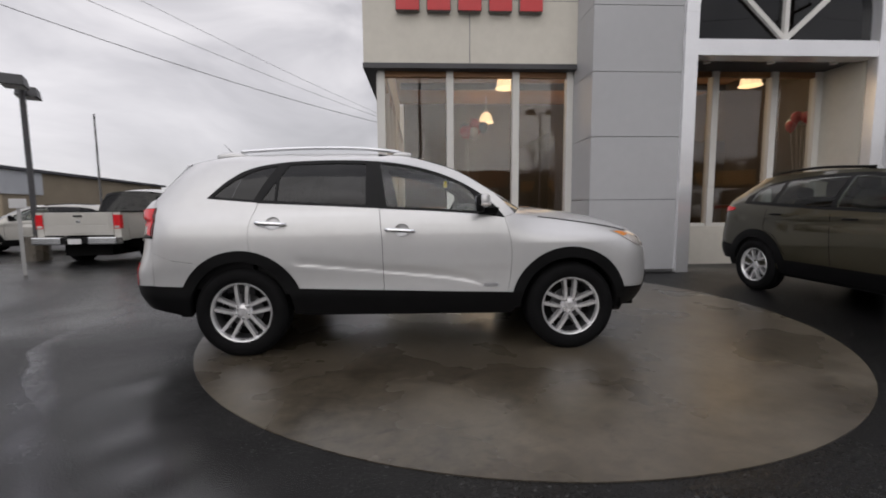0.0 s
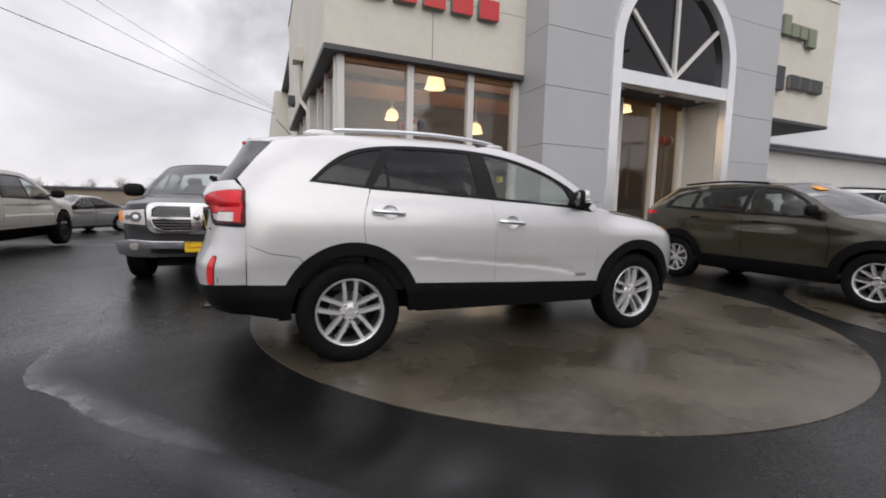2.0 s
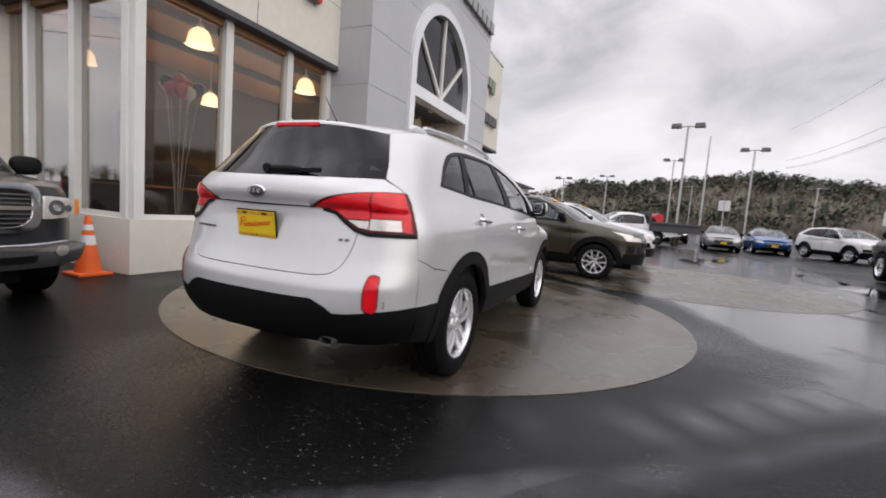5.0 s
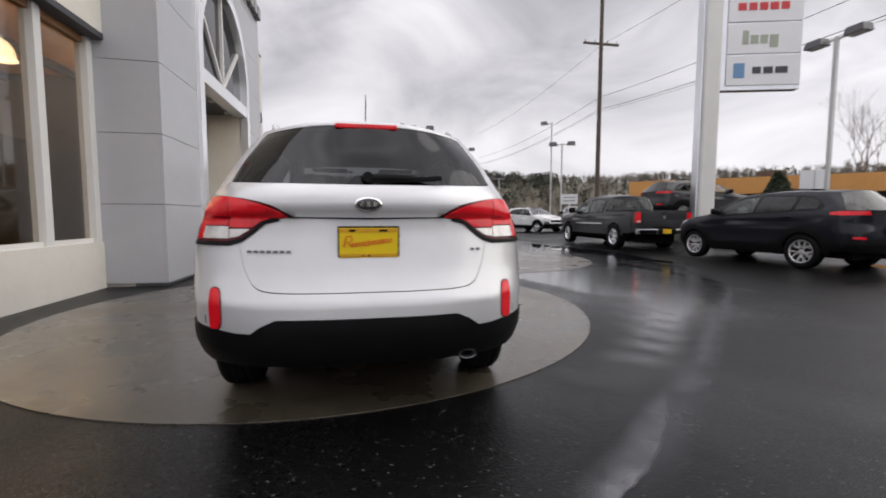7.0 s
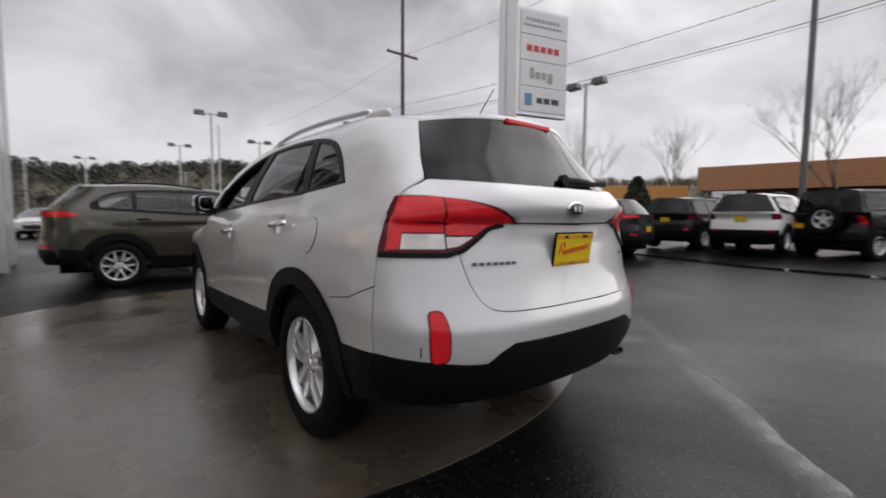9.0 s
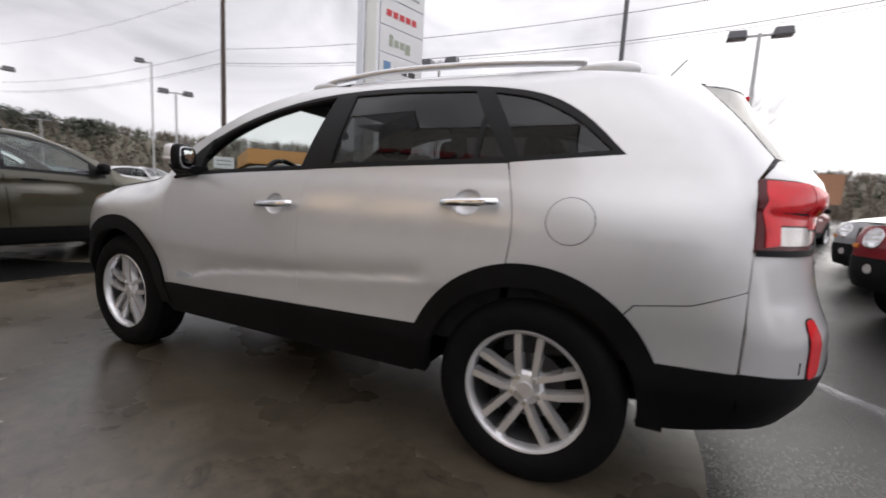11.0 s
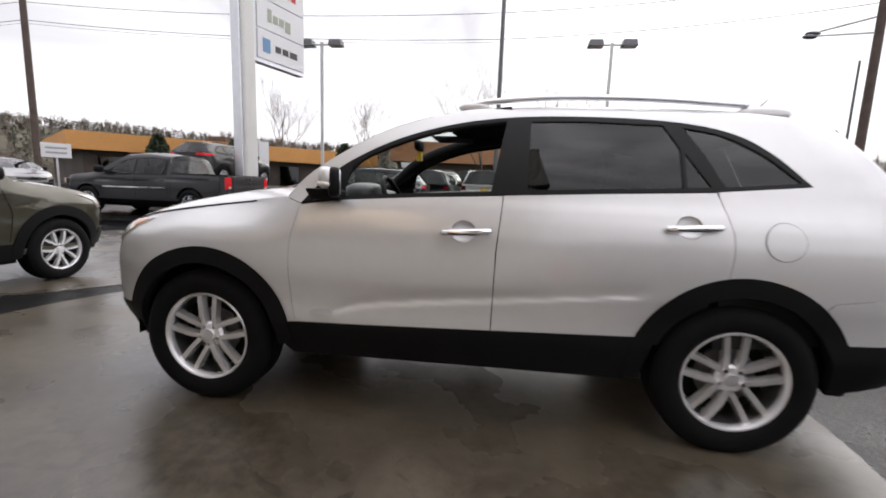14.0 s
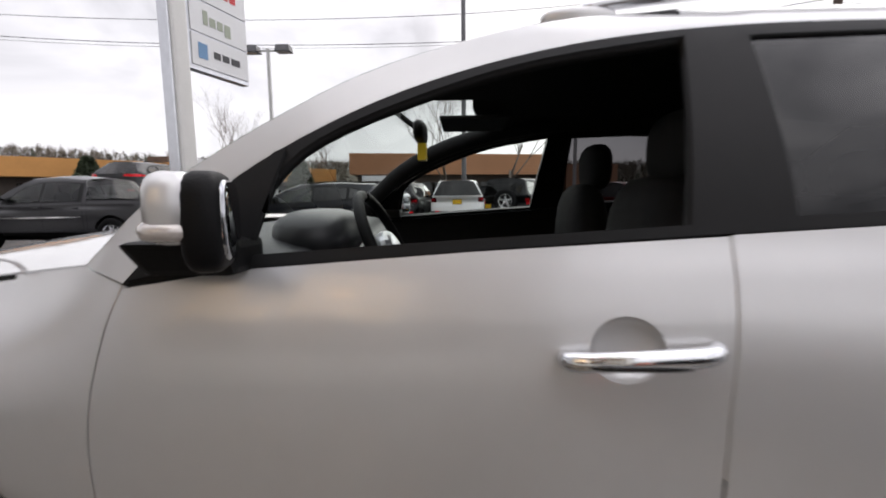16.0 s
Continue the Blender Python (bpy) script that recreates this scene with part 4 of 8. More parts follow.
# ---- balloons in the showroom ----
def balloon_bunch(x, y, z, seed, colours):
    """Balloons on ribbons over a small weight on the showroom floor."""
    rnd = random.Random(seed)
    t = thing("balloon_bunch", "bunch of red, white and dark blue party balloons on ribbons", "balloons", "balloon bunches", pose(x, y, .12))
    lump("weight", (0, 0, .04, .05, .05, .04), SIGN_BLACK, t, 3, seg=10)
    for i in range(8):
        a, d = 2.4 * i, .10 + .14 * rnd.random()
        p = Vector((d * 1.3 * math.cos(a), d * 1.3 * math.sin(a), z - .12 + .34 * rnd.random() - .2))
        bm = bmesh.new()
        lathe(bm, [(.003, .13), (.06, .118), (.105, .07), (.118, .01), (.10, -.06), (.055, -.115), (.016, -.14), (.022, -.155)], 18, pose(*p, 90, 0, 0))
        b = part("balloon", bm, colours[i % len(colours)], t, smooth=True)
        bm = bmesh.new()
        pipe(bm, [(0, 0, .06), (p.x * .4, p.y * .4, p.z * .5), (p.x, p.y, p.z - .15)], .002, 4)
        part("ribbon", bm, SIGN_WHITE, b)
    return t


BALLOON_RED = mat("red_balloon_skin", (0.42, 0.02, 0.03), 0.25, spec=0.5)
BALLOON_WHITE = mat("white_balloon_skin", (0.72, 0.66, 0.62), 0.25, spec=0.5)
BALLOON_BLUE = mat("dark_blue_balloon_skin", (0.02, 0.025, 0.06), 0.25, spec=0.5)
balloon_bunch(1.35, 6.06, 3.1, 3, (BALLOON_RED, BALLOON_BLUE, BALLOON_WHITE, BALLOON_RED))
balloon_bunch(9.1, 5.45, 3.15, 6, (BALLOON_WHITE, BALLOON_RED, BALLOON_WHITE))


# ---- the silver crossover in the middle ----
SILVER = paint("silver_metallic_paint", (0.58, 0.58, 0.582), 0.38, 0.36)


def silver_crossover():
    car = thing("silver_crossover", "silver five-door crossover with black lower cladding on the concrete pad", "car")
    S = Shell(crease=([(-.95, .775), (-.8, .76), (.02, .68), (.48, .62), (.66, .555)], (-.95, .66), .008),
        wz=[(.22, .83), (.33, .88), (.43, .912), (.52, .932), (.60, .930), (.68, .934), (.76, .942), (.88, .944), (.98, .94), (1.06, .928), (1.13, .905), (1.19, .878), (1.25, .858), (1.35, .815), (1.45, .762), (1.55, .702), (1.60, .668), (1.64, .625), (1.67, .575), (1.72, .46)],
        wx=[(-2.45, .93), (-1.9, .965), (-1.3, .99), (-.4, 1.0), (.8, 1.0), (1.5, .985), (2.35, .94)],
        wxu=[(-2.4, .875), (-2.0, .908), (-1.6, .938), (-1.1, .972), (-.4, 1.0), (.5, 1.0), (2.3, .97)],
        xr=[(.22, -2.17), (.34, -2.27), (.42, -2.335), (.5, -2.375), (.6, -2.395), (.69, -2.392), (.76, -2.365), (.84, -2.335), (.95, -2.312), (1.06, -2.298), (1.105, -2.298), (1.13, -2.322), (1.18, -2.335), (1.23, -2.318), (1.29, -2.268), (1.4, -2.185), (1.5, -2.09), (1.6, -1.985), (1.72, -1.86)],
        xf=[(.22, 2.10), (.33, 2.19), (.45, 2.255), (.58, 2.285), (.72, 2.28), (.84, 2.25), (.93, 2.19), (1.0, 2.10), (1.1, 2.0), (1.7, 1.9)],
        hood=(.93, 1.13, .75, 1.35, .19))
    L, R = S.side(1), S.side(-1)
    REAR, FRONT = S.end(False), S.end(True)
    sides = ((1, S.side(1, True)), (-1, S.side(-1, True)))

    # outlines in x and z
    belt = [(-1.62, 1.288), (-1.2, 1.25), (-.7, 1.225), (-.23, 1.2), (.2, 1.175), (.59, 1.148), (.785, 1.122)]
    dlo_top = smooth_line([(.785, 1.122), (.69, 1.235), (.54, 1.352), (.32, 1.465), (.05, 1.548), (-.25, 1.592), (-.62, 1.603), (-1.0, 1.588), (-1.28, 1.538), (-1.46, 1.44), (-1.62, 1.288)], 5)
    roof_line = smooth_line([(.875, 1.15), (.745, 1.285), (.53, 1.435), (.34, 1.532), (.06, 1.618), (-.14, 1.648), (-.6, 1.668), (-1.0, 1.664), (-1.36, 1.65), (-1.61, 1.622), (-1.84, 1.582)], 5)
    f_arch = arc(1.335, .375, .462, 160, 12)      # from its rear edge over to the front
    r_arch = arc(-1.335, .375, .462, 154, 22)     # from its rear edge over to the front
    door_front = smooth_line([(.81, .505), (.83, .61), (.842, .85), (.81, 1.03), (.785, 1.118)], 4)
    b_seam = [(-.20, .532), (-.207, .93), (-.23, 1.198)]
    c_seam = smooth_line([(-1.252, .872), (-1.262, .98), (-1.25, 1.09), (-1.20, 1.248)], 4)

    def ell(cx, cz, rx, rz, n=24):
        return [(cx + rx * math.cos(2 * math.pi * i / n), cz + rz * math.sin(2 * math.pi * i / n)) for i in range(n)]

    front_door = [(-.20, .532)] + door_front + [(.59, 1.148), (.2, 1.175), (-.23, 1.198), (-.207, .93)]
    rear_arch_front = [p for p in r_arch if p[0] > -1.245][::-1]      # lower front end first, then up to the seam
    rear_door = [(-.868, .557), (-.20, .534), (-.207, .93), (-.23, 1.2), (-.7, 1.225), (-1.2, 1.248)] + c_seam[::-1][1:] + rear_arch_front[::-1]
    quarter = ([p for p in r_arch if p[0] <= -1.25 and p[1] > .715][::-1] + [(-1.651, .711), (-1.70, .775), (-1.87, .80), (-2.02, .86), (-2.02, 1.21), (-2.075, 1.29)] + [(-1.95, 1.455)] + roof_line[::-1]
               + dlo_top + [(-1.205, 1.251)] + c_seam[::-1][1:])
    fender = [door_front[0], (.868, .50)] + f_arch + [(1.82, .52), (2.05, .50), (2.05, .955), (1.95, .982), (1.7, 1.035), (1.4, 1.082), (1.1, 1.122), (.875, 1.15), (.785, 1.122)] + door_front[::-1][1:-1]
    handles = ((-.065, 1.022), (-1.085, 1.086))
    for s, f in sides:
        ref = (0, s, 0)
        for nm, outline, (hx, hz) in (("front_door", front_door, handles[0]), ("rear_door", rear_door, handles[1])):
            cx = hx + .016
            cup = ell(cx, hz, .060, .053)
            d = patch(nm, f, outline, SILVER, car, ref, 0.020, 0.014, gap=0.0026, holes=[cup])
            def cupf(x, z, hx=cx, hz=hz, f=f, s=s):
                q = f(x, z)
                r2 = np.clip(1 - ((np.asarray(x) - hx) / .061) ** 2 - ((np.asarray(z) - hz) / .054) ** 2, 0, 1)
                q[..., 1] -= s * .030 * np.sqrt(r2)
                return q
            patch("handle_cup", cupf, cup, SILVER, d, ref, 0.012, 0.0)
            yb = float(S.W(hx, hz))
            bm = bmesh.new()
            pts = smooth_line([(hx + .120, yb + .006, hz - .012), (hx + .098, yb + .030, hz - .009), (hx, yb + .040, hz), (hx - .085, yb + .037, hz + .006), (hx - .118, yb + .010, hz + .010)], 4)
            pipe(bm, [(a[0], s * a[1], hz + (a[2] - hz) * .7) for a in pts], [.010] + [.0135] * 15 + [.010], 12)
            for v in bm.verts:
                v.co.z = hz + (v.co.z - hz) * 1.2
            h = part("handle", bm, CHROME, d, "chrome pull handle", smooth=True)
            # dark reflection along the bar's lower edge, modelled as a black strip
            bm = rounded(bmesh.new(), hx + .012, s * (yb + .0455), hz - .0085, .076, .008, .0062, 3, 14)
            part("handle_shadow_strip", bm, GLOSS_BLACK, h, "black strip drawn as shade under the bar", smooth=True)
        q = patch("rear_quarter", f, quarter, SILVER, car, ref, 0.05, 0.014, gap=0.0018)
        patch("front_fender", f, fender, SILVER, car, ref, 0.05, 0.014, gap=0.0018)
        # window band: black frame, panes
        g1 = smooth_line([(-.168, 1.214), (.25, 1.190), (.585, 1.168)], 3) + smooth_line([(.580, 1.20), (.553, 1.285), (.468, 1.374), (.268, 1.464), (.05, 1.530), (-.228, 1.574)], 4)
        g2 = [(-1.052, 1.262), (-.34, 1.227), (-.35, 1.572), (-.62, 1.578), (-.985, 1.566), (-1.052, 1.45)]
        g2b = [(-1.178, 1.270), (-1.070, 1.265), (-1.070, 1.43)]
        g3 = smooth_line([(-1.238, 1.272), (-1.160, 1.42), (-1.075, 1.556)], 3) + smooth_line([(-1.11, 1.550), (-1.26, 1.516), (-1.43, 1.425), (-1.575, 1.302)], 4)
        band = dlo_top + belt[1:-1]
        patch("window_trim", f, band, SATIN_BLACK, car, ref, 0.05, 0.028, holes=[g1, g2, g2b, g3], off=0.001, label="black window surround")
        for nm, g, gm in (("front_window", g1, GLASS_CLEAR), ("rear_window", g2, GLASS_TINT), ("fixed_window", g2b, GLASS_TINT), ("quarter_window", g3, GLASS_TINT)):
            if nm == "front_window" and s == 1:
                continue      # wound down
            patch(nm, f, inset_poly(dense(g, .05), -0.004), gm, car, ref, 0.06, 0.004, off=-0.006)
        # side sill, arch flares, rear corner, inner trim
        sill = [(-.885, .565), (-.9, .39), (-.85, .342), (.84, .325), (.88, .36), (.872, .502)]
        patch("sill_cladding", f, sill, PLASTIC, car, ref, 0.06, 0.03, off=0.010, label="black plastic sill")
        for cx, a0, a1, nm in ((1.335, -8, 180, "front_arch_flare"), (-1.335, -2, 184, "rear_arch_flare")):
            o = arc(cx, .377, .497, a0, a1, 40)
            i = arc(cx, .372, .415, a1, a0, 40)
            patch(nm, f, o + i, PLASTIC, car, ref, 0.05, 0.05, off=0.016, label="black plastic arch trim")
        patch("front_corner_cladding", f, [(1.80, .512), (1.755, .42), (1.735, .352), (1.86, .352), (2.05, .37), (2.05, .495)], PLASTIC, car, ref, 0.05, 0.02, off=0.006)
        patch("rear_corner_cladding", f, [(-1.79, .585), (-1.80, .47), (-1.745, .352), (-1.85, .358), (-2.02, .395), (-2.02, .592)], PLASTIC, car, ref, 0.05, 0.02, off=0.008)
        patch("rear_bumper_side", f, [(-1.745, .585), (-2.02, .594), (-2.02, .858), (-1.87, .797), (-1.70, .772), (-1.653, .708)] + [p for p in r_arch if p[0] < -1.5 and p[1] < .705][::-1], SILVER, car, ref, 0.04, 0.014, gap=0.0015)
        door_trim = [(-1.2, .5), (.85, .45), (.80, 1.1), (.2, 1.165), (-.5, 1.2), (-1.25, 1.24)]
        patch("door_trim", f, door_trim, CLOTH, car, ref, 0.12, 0.0, off=-0.07, label="black inner door lining")
        patch("rear_lining", f, [(-1.25, .5), (-1.25, 1.24), (-1.6, 1.27), (-2.0, 1.2), (-2.0, .6)], CLOTH, car, ref, 0.12, 0.0, off=-0.06)
        top_strip = [(x, z + .006) for x, z in belt[::-1]] + [(x, z - .10) for x, z in belt]
        patch("window_sill_lining", f, top_strip, CLOTH, car, ref, 0.06, 0.02, off=-0.020, label="black door top lining")
        over = [(x, z + .004) for x, z in dlo_top if x > -1.5]
        patch("roof_side_lining", f, [p for p in roof_line if p[0] > -1.7] + over[::-1], CLOTH, car, ref, 0.06, 0.01, off=-0.024, label="black pillar lining")
        bm = bmesh.new()
        pipe(bm, smooth_line([(x, s * (float(S.W(x, z)) - .075), z + .012) for x, z in ((.80, 1.16), (.66, 1.285), (.53, 1.39), (.32, 1.495), (.05, 1.57), (-.25, 1.61))], 4), .042, 10)
        part("front_pillar_trim", bm, CLOTH, car, "black padded windscreen pillar", smooth=True)
        for cx in (1.335, -1.335):
            wheel_well(car, cx, .86, s)
        wheel(car, (1.35, s * .80, .368), flip=s < 0)
        wheel(car, (-1.35, s * .80, .368), flip=s < 0)
        # fuel flap ring on the driver's side, badge on both front doors
        patch("door_badge", f, [(.60, .555), (.74, .553), (.725, .585), (.615, .585)], BRUSHED, car, ref, 0.03, 0.002, off=0.003)
        patch("bonnet_seam", f, strip(smooth_line([(1.08, 1.118), (1.4, 1.075), (1.7, 1.028), (1.9, .985)], 5), .004), LINER, car, ref, 0.05, 0.0, off=0.0025)
        # mirror
        mm = new("door_mirror")
        mm.empty_display_size, mm.parent = .1, car
        turn = Matrix.Translation((.59, s * .985, 0)) @ Matrix.Rotation(radians(s * 20), 4, 'Z') @ Matrix.Translation((-.59, -s * .985, 0))
        for nm, dims, mt, pw_, lb in (("mirror_body", (.577, s * .985, 1.232, .031, .0755, .073), PLASTIC, 3.6, "black mirror housing"),
                                      ("mirror_cap", (.617, s * .983, 1.252, .034, .0745, .052), SILVER, 3.4, "silver mirror cap"),
                                      ("mirror_turn_lamp", (.620, s * .987, 1.222, .039, .0760, .017), CLEAR_LENS, 3.0, "clear turn lamp strip"),
                                      ("mirror_glass", (.5525, s * .985, 1.234, .010, .062, .058), MIRROR, 4.0, "")):
            lump(nm, dims, mt, mm, pw_, label=lb).data.transform(turn)
        bm = bmesh.new()
        vs = box(bm, .565, .735, s * .905 - .065, s * .905 + .075, 1.142, 1.200)
        for v in vs:
            if v.co.z < 1.16:
                v.co.x -= .02 if v.co.x > .6 else 0
                v.co.y -= s * .035 if v.co.y * s > .9 else 0
        soften(bm, .014)
        part("mirror_foot", bm, PLASTIC, mm)
        patch("mirror_sail", f, [(.775, 1.126), (.545, 1.345), (.525, 1.352), (.575, 1.166)], SATIN_BLACK, mm, ref, 0.04, 0.02, off=0.008)
        # roof rail
        bm = bmesh.new()
        rail = smooth_line([(-.06, .572, 1.672), (-.16, .573, 1.69), (-.5, .567, 1.715), (-.95, .558, 1.713), (-1.35, .548, 1.692), (-1.42, .546, 1.686)], 4)
        pipe(bm, [(a[0], s * a[1], a[2]) for a in rail], .016, 10)
        rr = new("roof_rail")
        rr.empty_display_size, rr.parent = .1, car
        part("rail_bar", bm, BRUSHED, rr, "satin silver bar", smooth=True)
        lump("rail_foot", (-1.50, s * .545, 1.648, .13, .024, .036), SILVER, rr, 2.3)
        lump("rail_foot", (-.05, s * .577, 1.655, .085, .020, .024), SILVER, rr, 2.3)
    patch("fuel_flap_gap", L, ell(-1.470, 1.040, .0865, .0855, 36), DULL_ALLOY, car, (0, 1, 0), 0.03, 0.0, off=0.0015)
    patch("fuel_flap", L, ell(-1.470, 1.040, .0830, .0820, 36), SILVER, car, (0, 1, 0), 0.03, 0.002, off=0.0035)

    # roof, windscreen, bonnet
    def on_side(pts):
        return [(x, float(S.W(x, z)), z) for x, z in pts]
    pillar = resample([(.875, 1.15), (.745, 1.285), (.53, 1.435), (.34, 1.532), (.06, 1.618)], 20)
    screen_mid = resample([(1.03, 1.205), (.80, 1.345), (.55, 1.49), (.33, 1.595), (.17, 1.655)], 20)
    sheet("windscreen", bridge(on_side(pillar), screen_mid), GLASS_CLEAR, car, (1, 0, 1), rim=0.004)
    edge = resample([(.06, 1.618), (-.14, 1.648), (-.6, 1.668), (-1.0, 1.664), (-1.36, 1.65), (-1.61, 1.622), (-1.84, 1.582)], 30)
    mid = resample([(.17, 1.657), (-.1, 1.69), (-.5, 1.712), (-1.0, 1.708), (-1.4, 1.688), (-1.75, 1.656), (-2.03, 1.622)], 30)
    roof = bridge(on_side(edge), mid, power=2.6)
    sheet("roof", roof, SILVER, car, (0, 0, 1), rim=0.02)
    lining = roof.copy()
    lining[:, :, 2] -= 0.035
    lining[:, :, 1] *= 0.97
    sheet("headlining", lining[:-2], CLOTH, car, (0, 0, -1))
    hood_edge = resample([(.875, 1.15), (1.1, 1.122), (1.4, 1.082), (1.7, 1.035), (1.95, .982), (2.05, .955)], 20)
    hood_mid = resample([(1.035, 1.203), (1.25, 1.19), (1.55, 1.148), (1.85, 1.085), (2.08, 1.01), (2.19, .925)], 20)
    he = [(x, y * 0.995, z + .002) for x, y, z in on_side(hood_edge)]
    sheet("bonnet", bridge(he, hood_mid, power=2.4), SILVER, car, (0, 0, 1), rim=0.012)
    # front end
    ym = [float(S.W(2.05, z)) for z in np.linspace(.50, .955, 8)]
    zs = np.linspace(.50, .955, 8)
    patch("front_bumper", FRONT, mirrored([(0, .50)] + list(zip(ym, zs)) + [(0, .925)]), SILVER, car, (1, 0, 0), 0.06, 0.012)
    patch("grille", FRONT, mirrored([(0, .80), (.42, .815), (.48, .86), (.40, .90), (0, .905)]), GLOSS_BLACK, car, (1, 0, 0), 0.05, 0.01, off=0.006, label="black grille with chrome edge")
    patch("lower_grille", FRONT, mirrored([(0, .40), (.60, .42), (.52, .60), (0, .62)]), PLASTIC, car, (1, 0, 0), 0.06, 0.01, off=0.006)
    zc = np.linspace(.358, .497, 5)
    patch("front_chin", FRONT, mirrored([(0, .32)] + [(float(S.W(2.05, z)), z) for z in zc] + [(0, .497)]), PLASTIC, car, (1, 0, 0), 0.06, 0.01, off=0.004)
    for s, f in sides:
        ref = (0.5, s, 0)
        patch("headlight", f, smooth_line([(1.70, .995), (1.85, .925), (1.97, .865), (2.05, .845)], 3) + [(2.05, .945), (1.92, .972)], CLEAR_LENS, car, ref, 0.03, 0.01, off=0.006, label="clear headlight")
        patch("side_marker", f, [(1.735, .985), (1.82, .945), (1.88, .955), (1.84, .978)], AMBER, car, ref, 0.03, 0.004, off=0.009)
        e1, e0 = float(S.W(2.05, .945)), float(S.W(2.05, .845))
        hp = [(s * e0, .845), (s * .55, .855), (s * .46, .90), (s * .60, .935), (s * e1, .945)]
        patch("headlight_front", FRONT, hp, CLEAR_LENS, car, (1, s * .5, 0), 0.03, 0.01, off=0.006)

    # rear end
    lamp_low = [(.355, 1.112), (.42, 1.103), (.49, 1.088), (.54, 1.045), (.60, 1.003), (.66, .988)]
    lamp_top = smooth_line([(.355, 1.112), (.45, 1.162), (.56, 1.192), (.70, 1.212)], 4)
    yo = lambda z: float(S.W(-2.02, z))
    lower = smooth_line([(0, .752), (.25, .752), (.45, .757), (.535, .785), (.580, .86), (.605, .95), (.613, 1.0)], 5)
    glass_low = [(yo(1.217) - .004, 1.217), (float(S.W(-2.047, 1.25)) - .004, 1.25), (float(S.W(-2.073, 1.287)) - .01, 1.286), (.5, 1.277), (.25, 1.271), (0, 1.269)]
    tail = lower + lamp_low[:4][::-1] + lamp_top[1:] + glass_low
    tg = patch("tailgate", REAR, mirrored(tail), SILVER, car, (-1, 0, 0), 0.045, 0.016, gap=0.0034)
    yb = [(yo(z), z) for z in np.linspace(.985, .596, 8)]
    bump = [(0, .632)] + [(.43, .632), (.50, .60), (.55, .563), (.62, .565), (.72, .578)] + yb[::-1] + [(.66, .986)] + lower[::-1]
    patch("rear_bumper", REAR, mirrored(bump), SILVER, car, (-1, 0, 0), 0.045, 0.014, gap=0.0018)
    yc = [(yo(z), z) for z in np.linspace(.594, .388, 4)]
    patch("rear_valance", REAR, mirrored([(0, .385), (.55, .388)] + yc[::-1] + [(.72, .574), (.62, .561), (.55, .559), (.497, .598), (.43, .629), (0, .629)]), PLASTIC, car, (-1, 0, 0), 0.045, 0.03, off=0.004, label="black lower rear bumper")
    for s in (1, -1):
        lamp = new("tail_lamp")
        lamp.empty_display_size, lamp.parent = .1, car
        zz = np.linspace(.986, 1.213, 8)
        outer = [(yo(z), z) for z in zz]
        full = [(.66, .988)] + outer + lamp_top[::-1] + lamp_low[1:-1]
        under = [(y, z + .004) for y, z in lamp_low[1:]] + [(yo(.992) - .002, .992), (yo(.974) - .002, .972), (.655, .972)] + [(y - .006, z - .012) for y, z in lamp_low[1:-1]][::-1]
        patch("lamp_gasket", REAR, [(s * y, z) for y, z in under], PLASTIC, lamp, (-1, s * .4, 0), 0.03, 0.006, off=0.009, label="black strip under the lamp")
        patch("lamp_base", REAR, [(s * y, z) for y, z in full], DARK_RED, lamp, (-1, s * .4, 0), 0.03, 0.02, off=0.004, label="dark red lamp housing")
        for nm, lm, sh in (("red_lens", RED_LENS, [(.372, 1.113), (.45, 1.105), (.50, 1.090), (.545, 1.060), (.655, 1.060), (.655, 1.203), (.61, 1.197), (.56, 1.186), (.51, 1.173), (.46, 1.156), (.41, 1.133)]),
                           ("red_lens", RED_LENS, [(.662, 1.070), (yo(1.07) - .050, 1.070), (yo(1.01) - .050, 1.006), (yo(1.0) - .018, 1.000), (yo(1.1) - .012, 1.106), (yo(1.205) - .012, 1.207), (.662, 1.206)]),
                           ("clear_lens", CLEAR_LENS, [(.556, 1.050), (.612, 1.016), (.655, 1.010), (.655, 1.052), (.560, 1.052)]),
                           ("clear_lens", CLEAR_LENS, [(.662, 1.006), (yo(1.01) - .054, 1.006), (yo(1.06) - .054, 1.064), (.662, 1.064)])):
            patch(nm, REAR, [(s * y, z) for y, z in sh], lm, lamp, (-1, s * .4, 0), 0.025, 0.006, off=0.008)
        fog = smooth_line([(.706, .584), (.738, .580), (.750, .61), (.750, .74), (.736, .770), (.704, .764), (.693, .70), (.693, .61), (.706, .584)], 3)[:-1]
        patch("reflector_rim", REAR, [(s * (.7215 + (y - .7215) * 1.16), .675 + (z - .675) * 1.05) for y, z in fog], PLASTIC, car, (-1, s * .4, 0), 0.03, 0.01, off=0.002)
        patch("reflector", REAR, [(s * y, z) for y, z in fog], RED_LENS, car, (-1, s * .4, 0), 0.03, 0.006, off=0.005, label="tall red bumper reflector")
    # rear glass and spoiler
    ge = resample([(-1.848, 1.568), (-1.95, 1.455), (-2.075, 1.29)], 12)
    gm = resample([(-2.044, 1.597), (-2.14, 1.435), (-2.272, 1.269)], 12)
    pane = bridge([(x - .003, y * .997, z) for x, y, z in on_side(ge)], gm, power=2.5)
    sheet("rear_glass", pane, GLASS_TINT, car, (-1, 0, .5), rim=0.006)
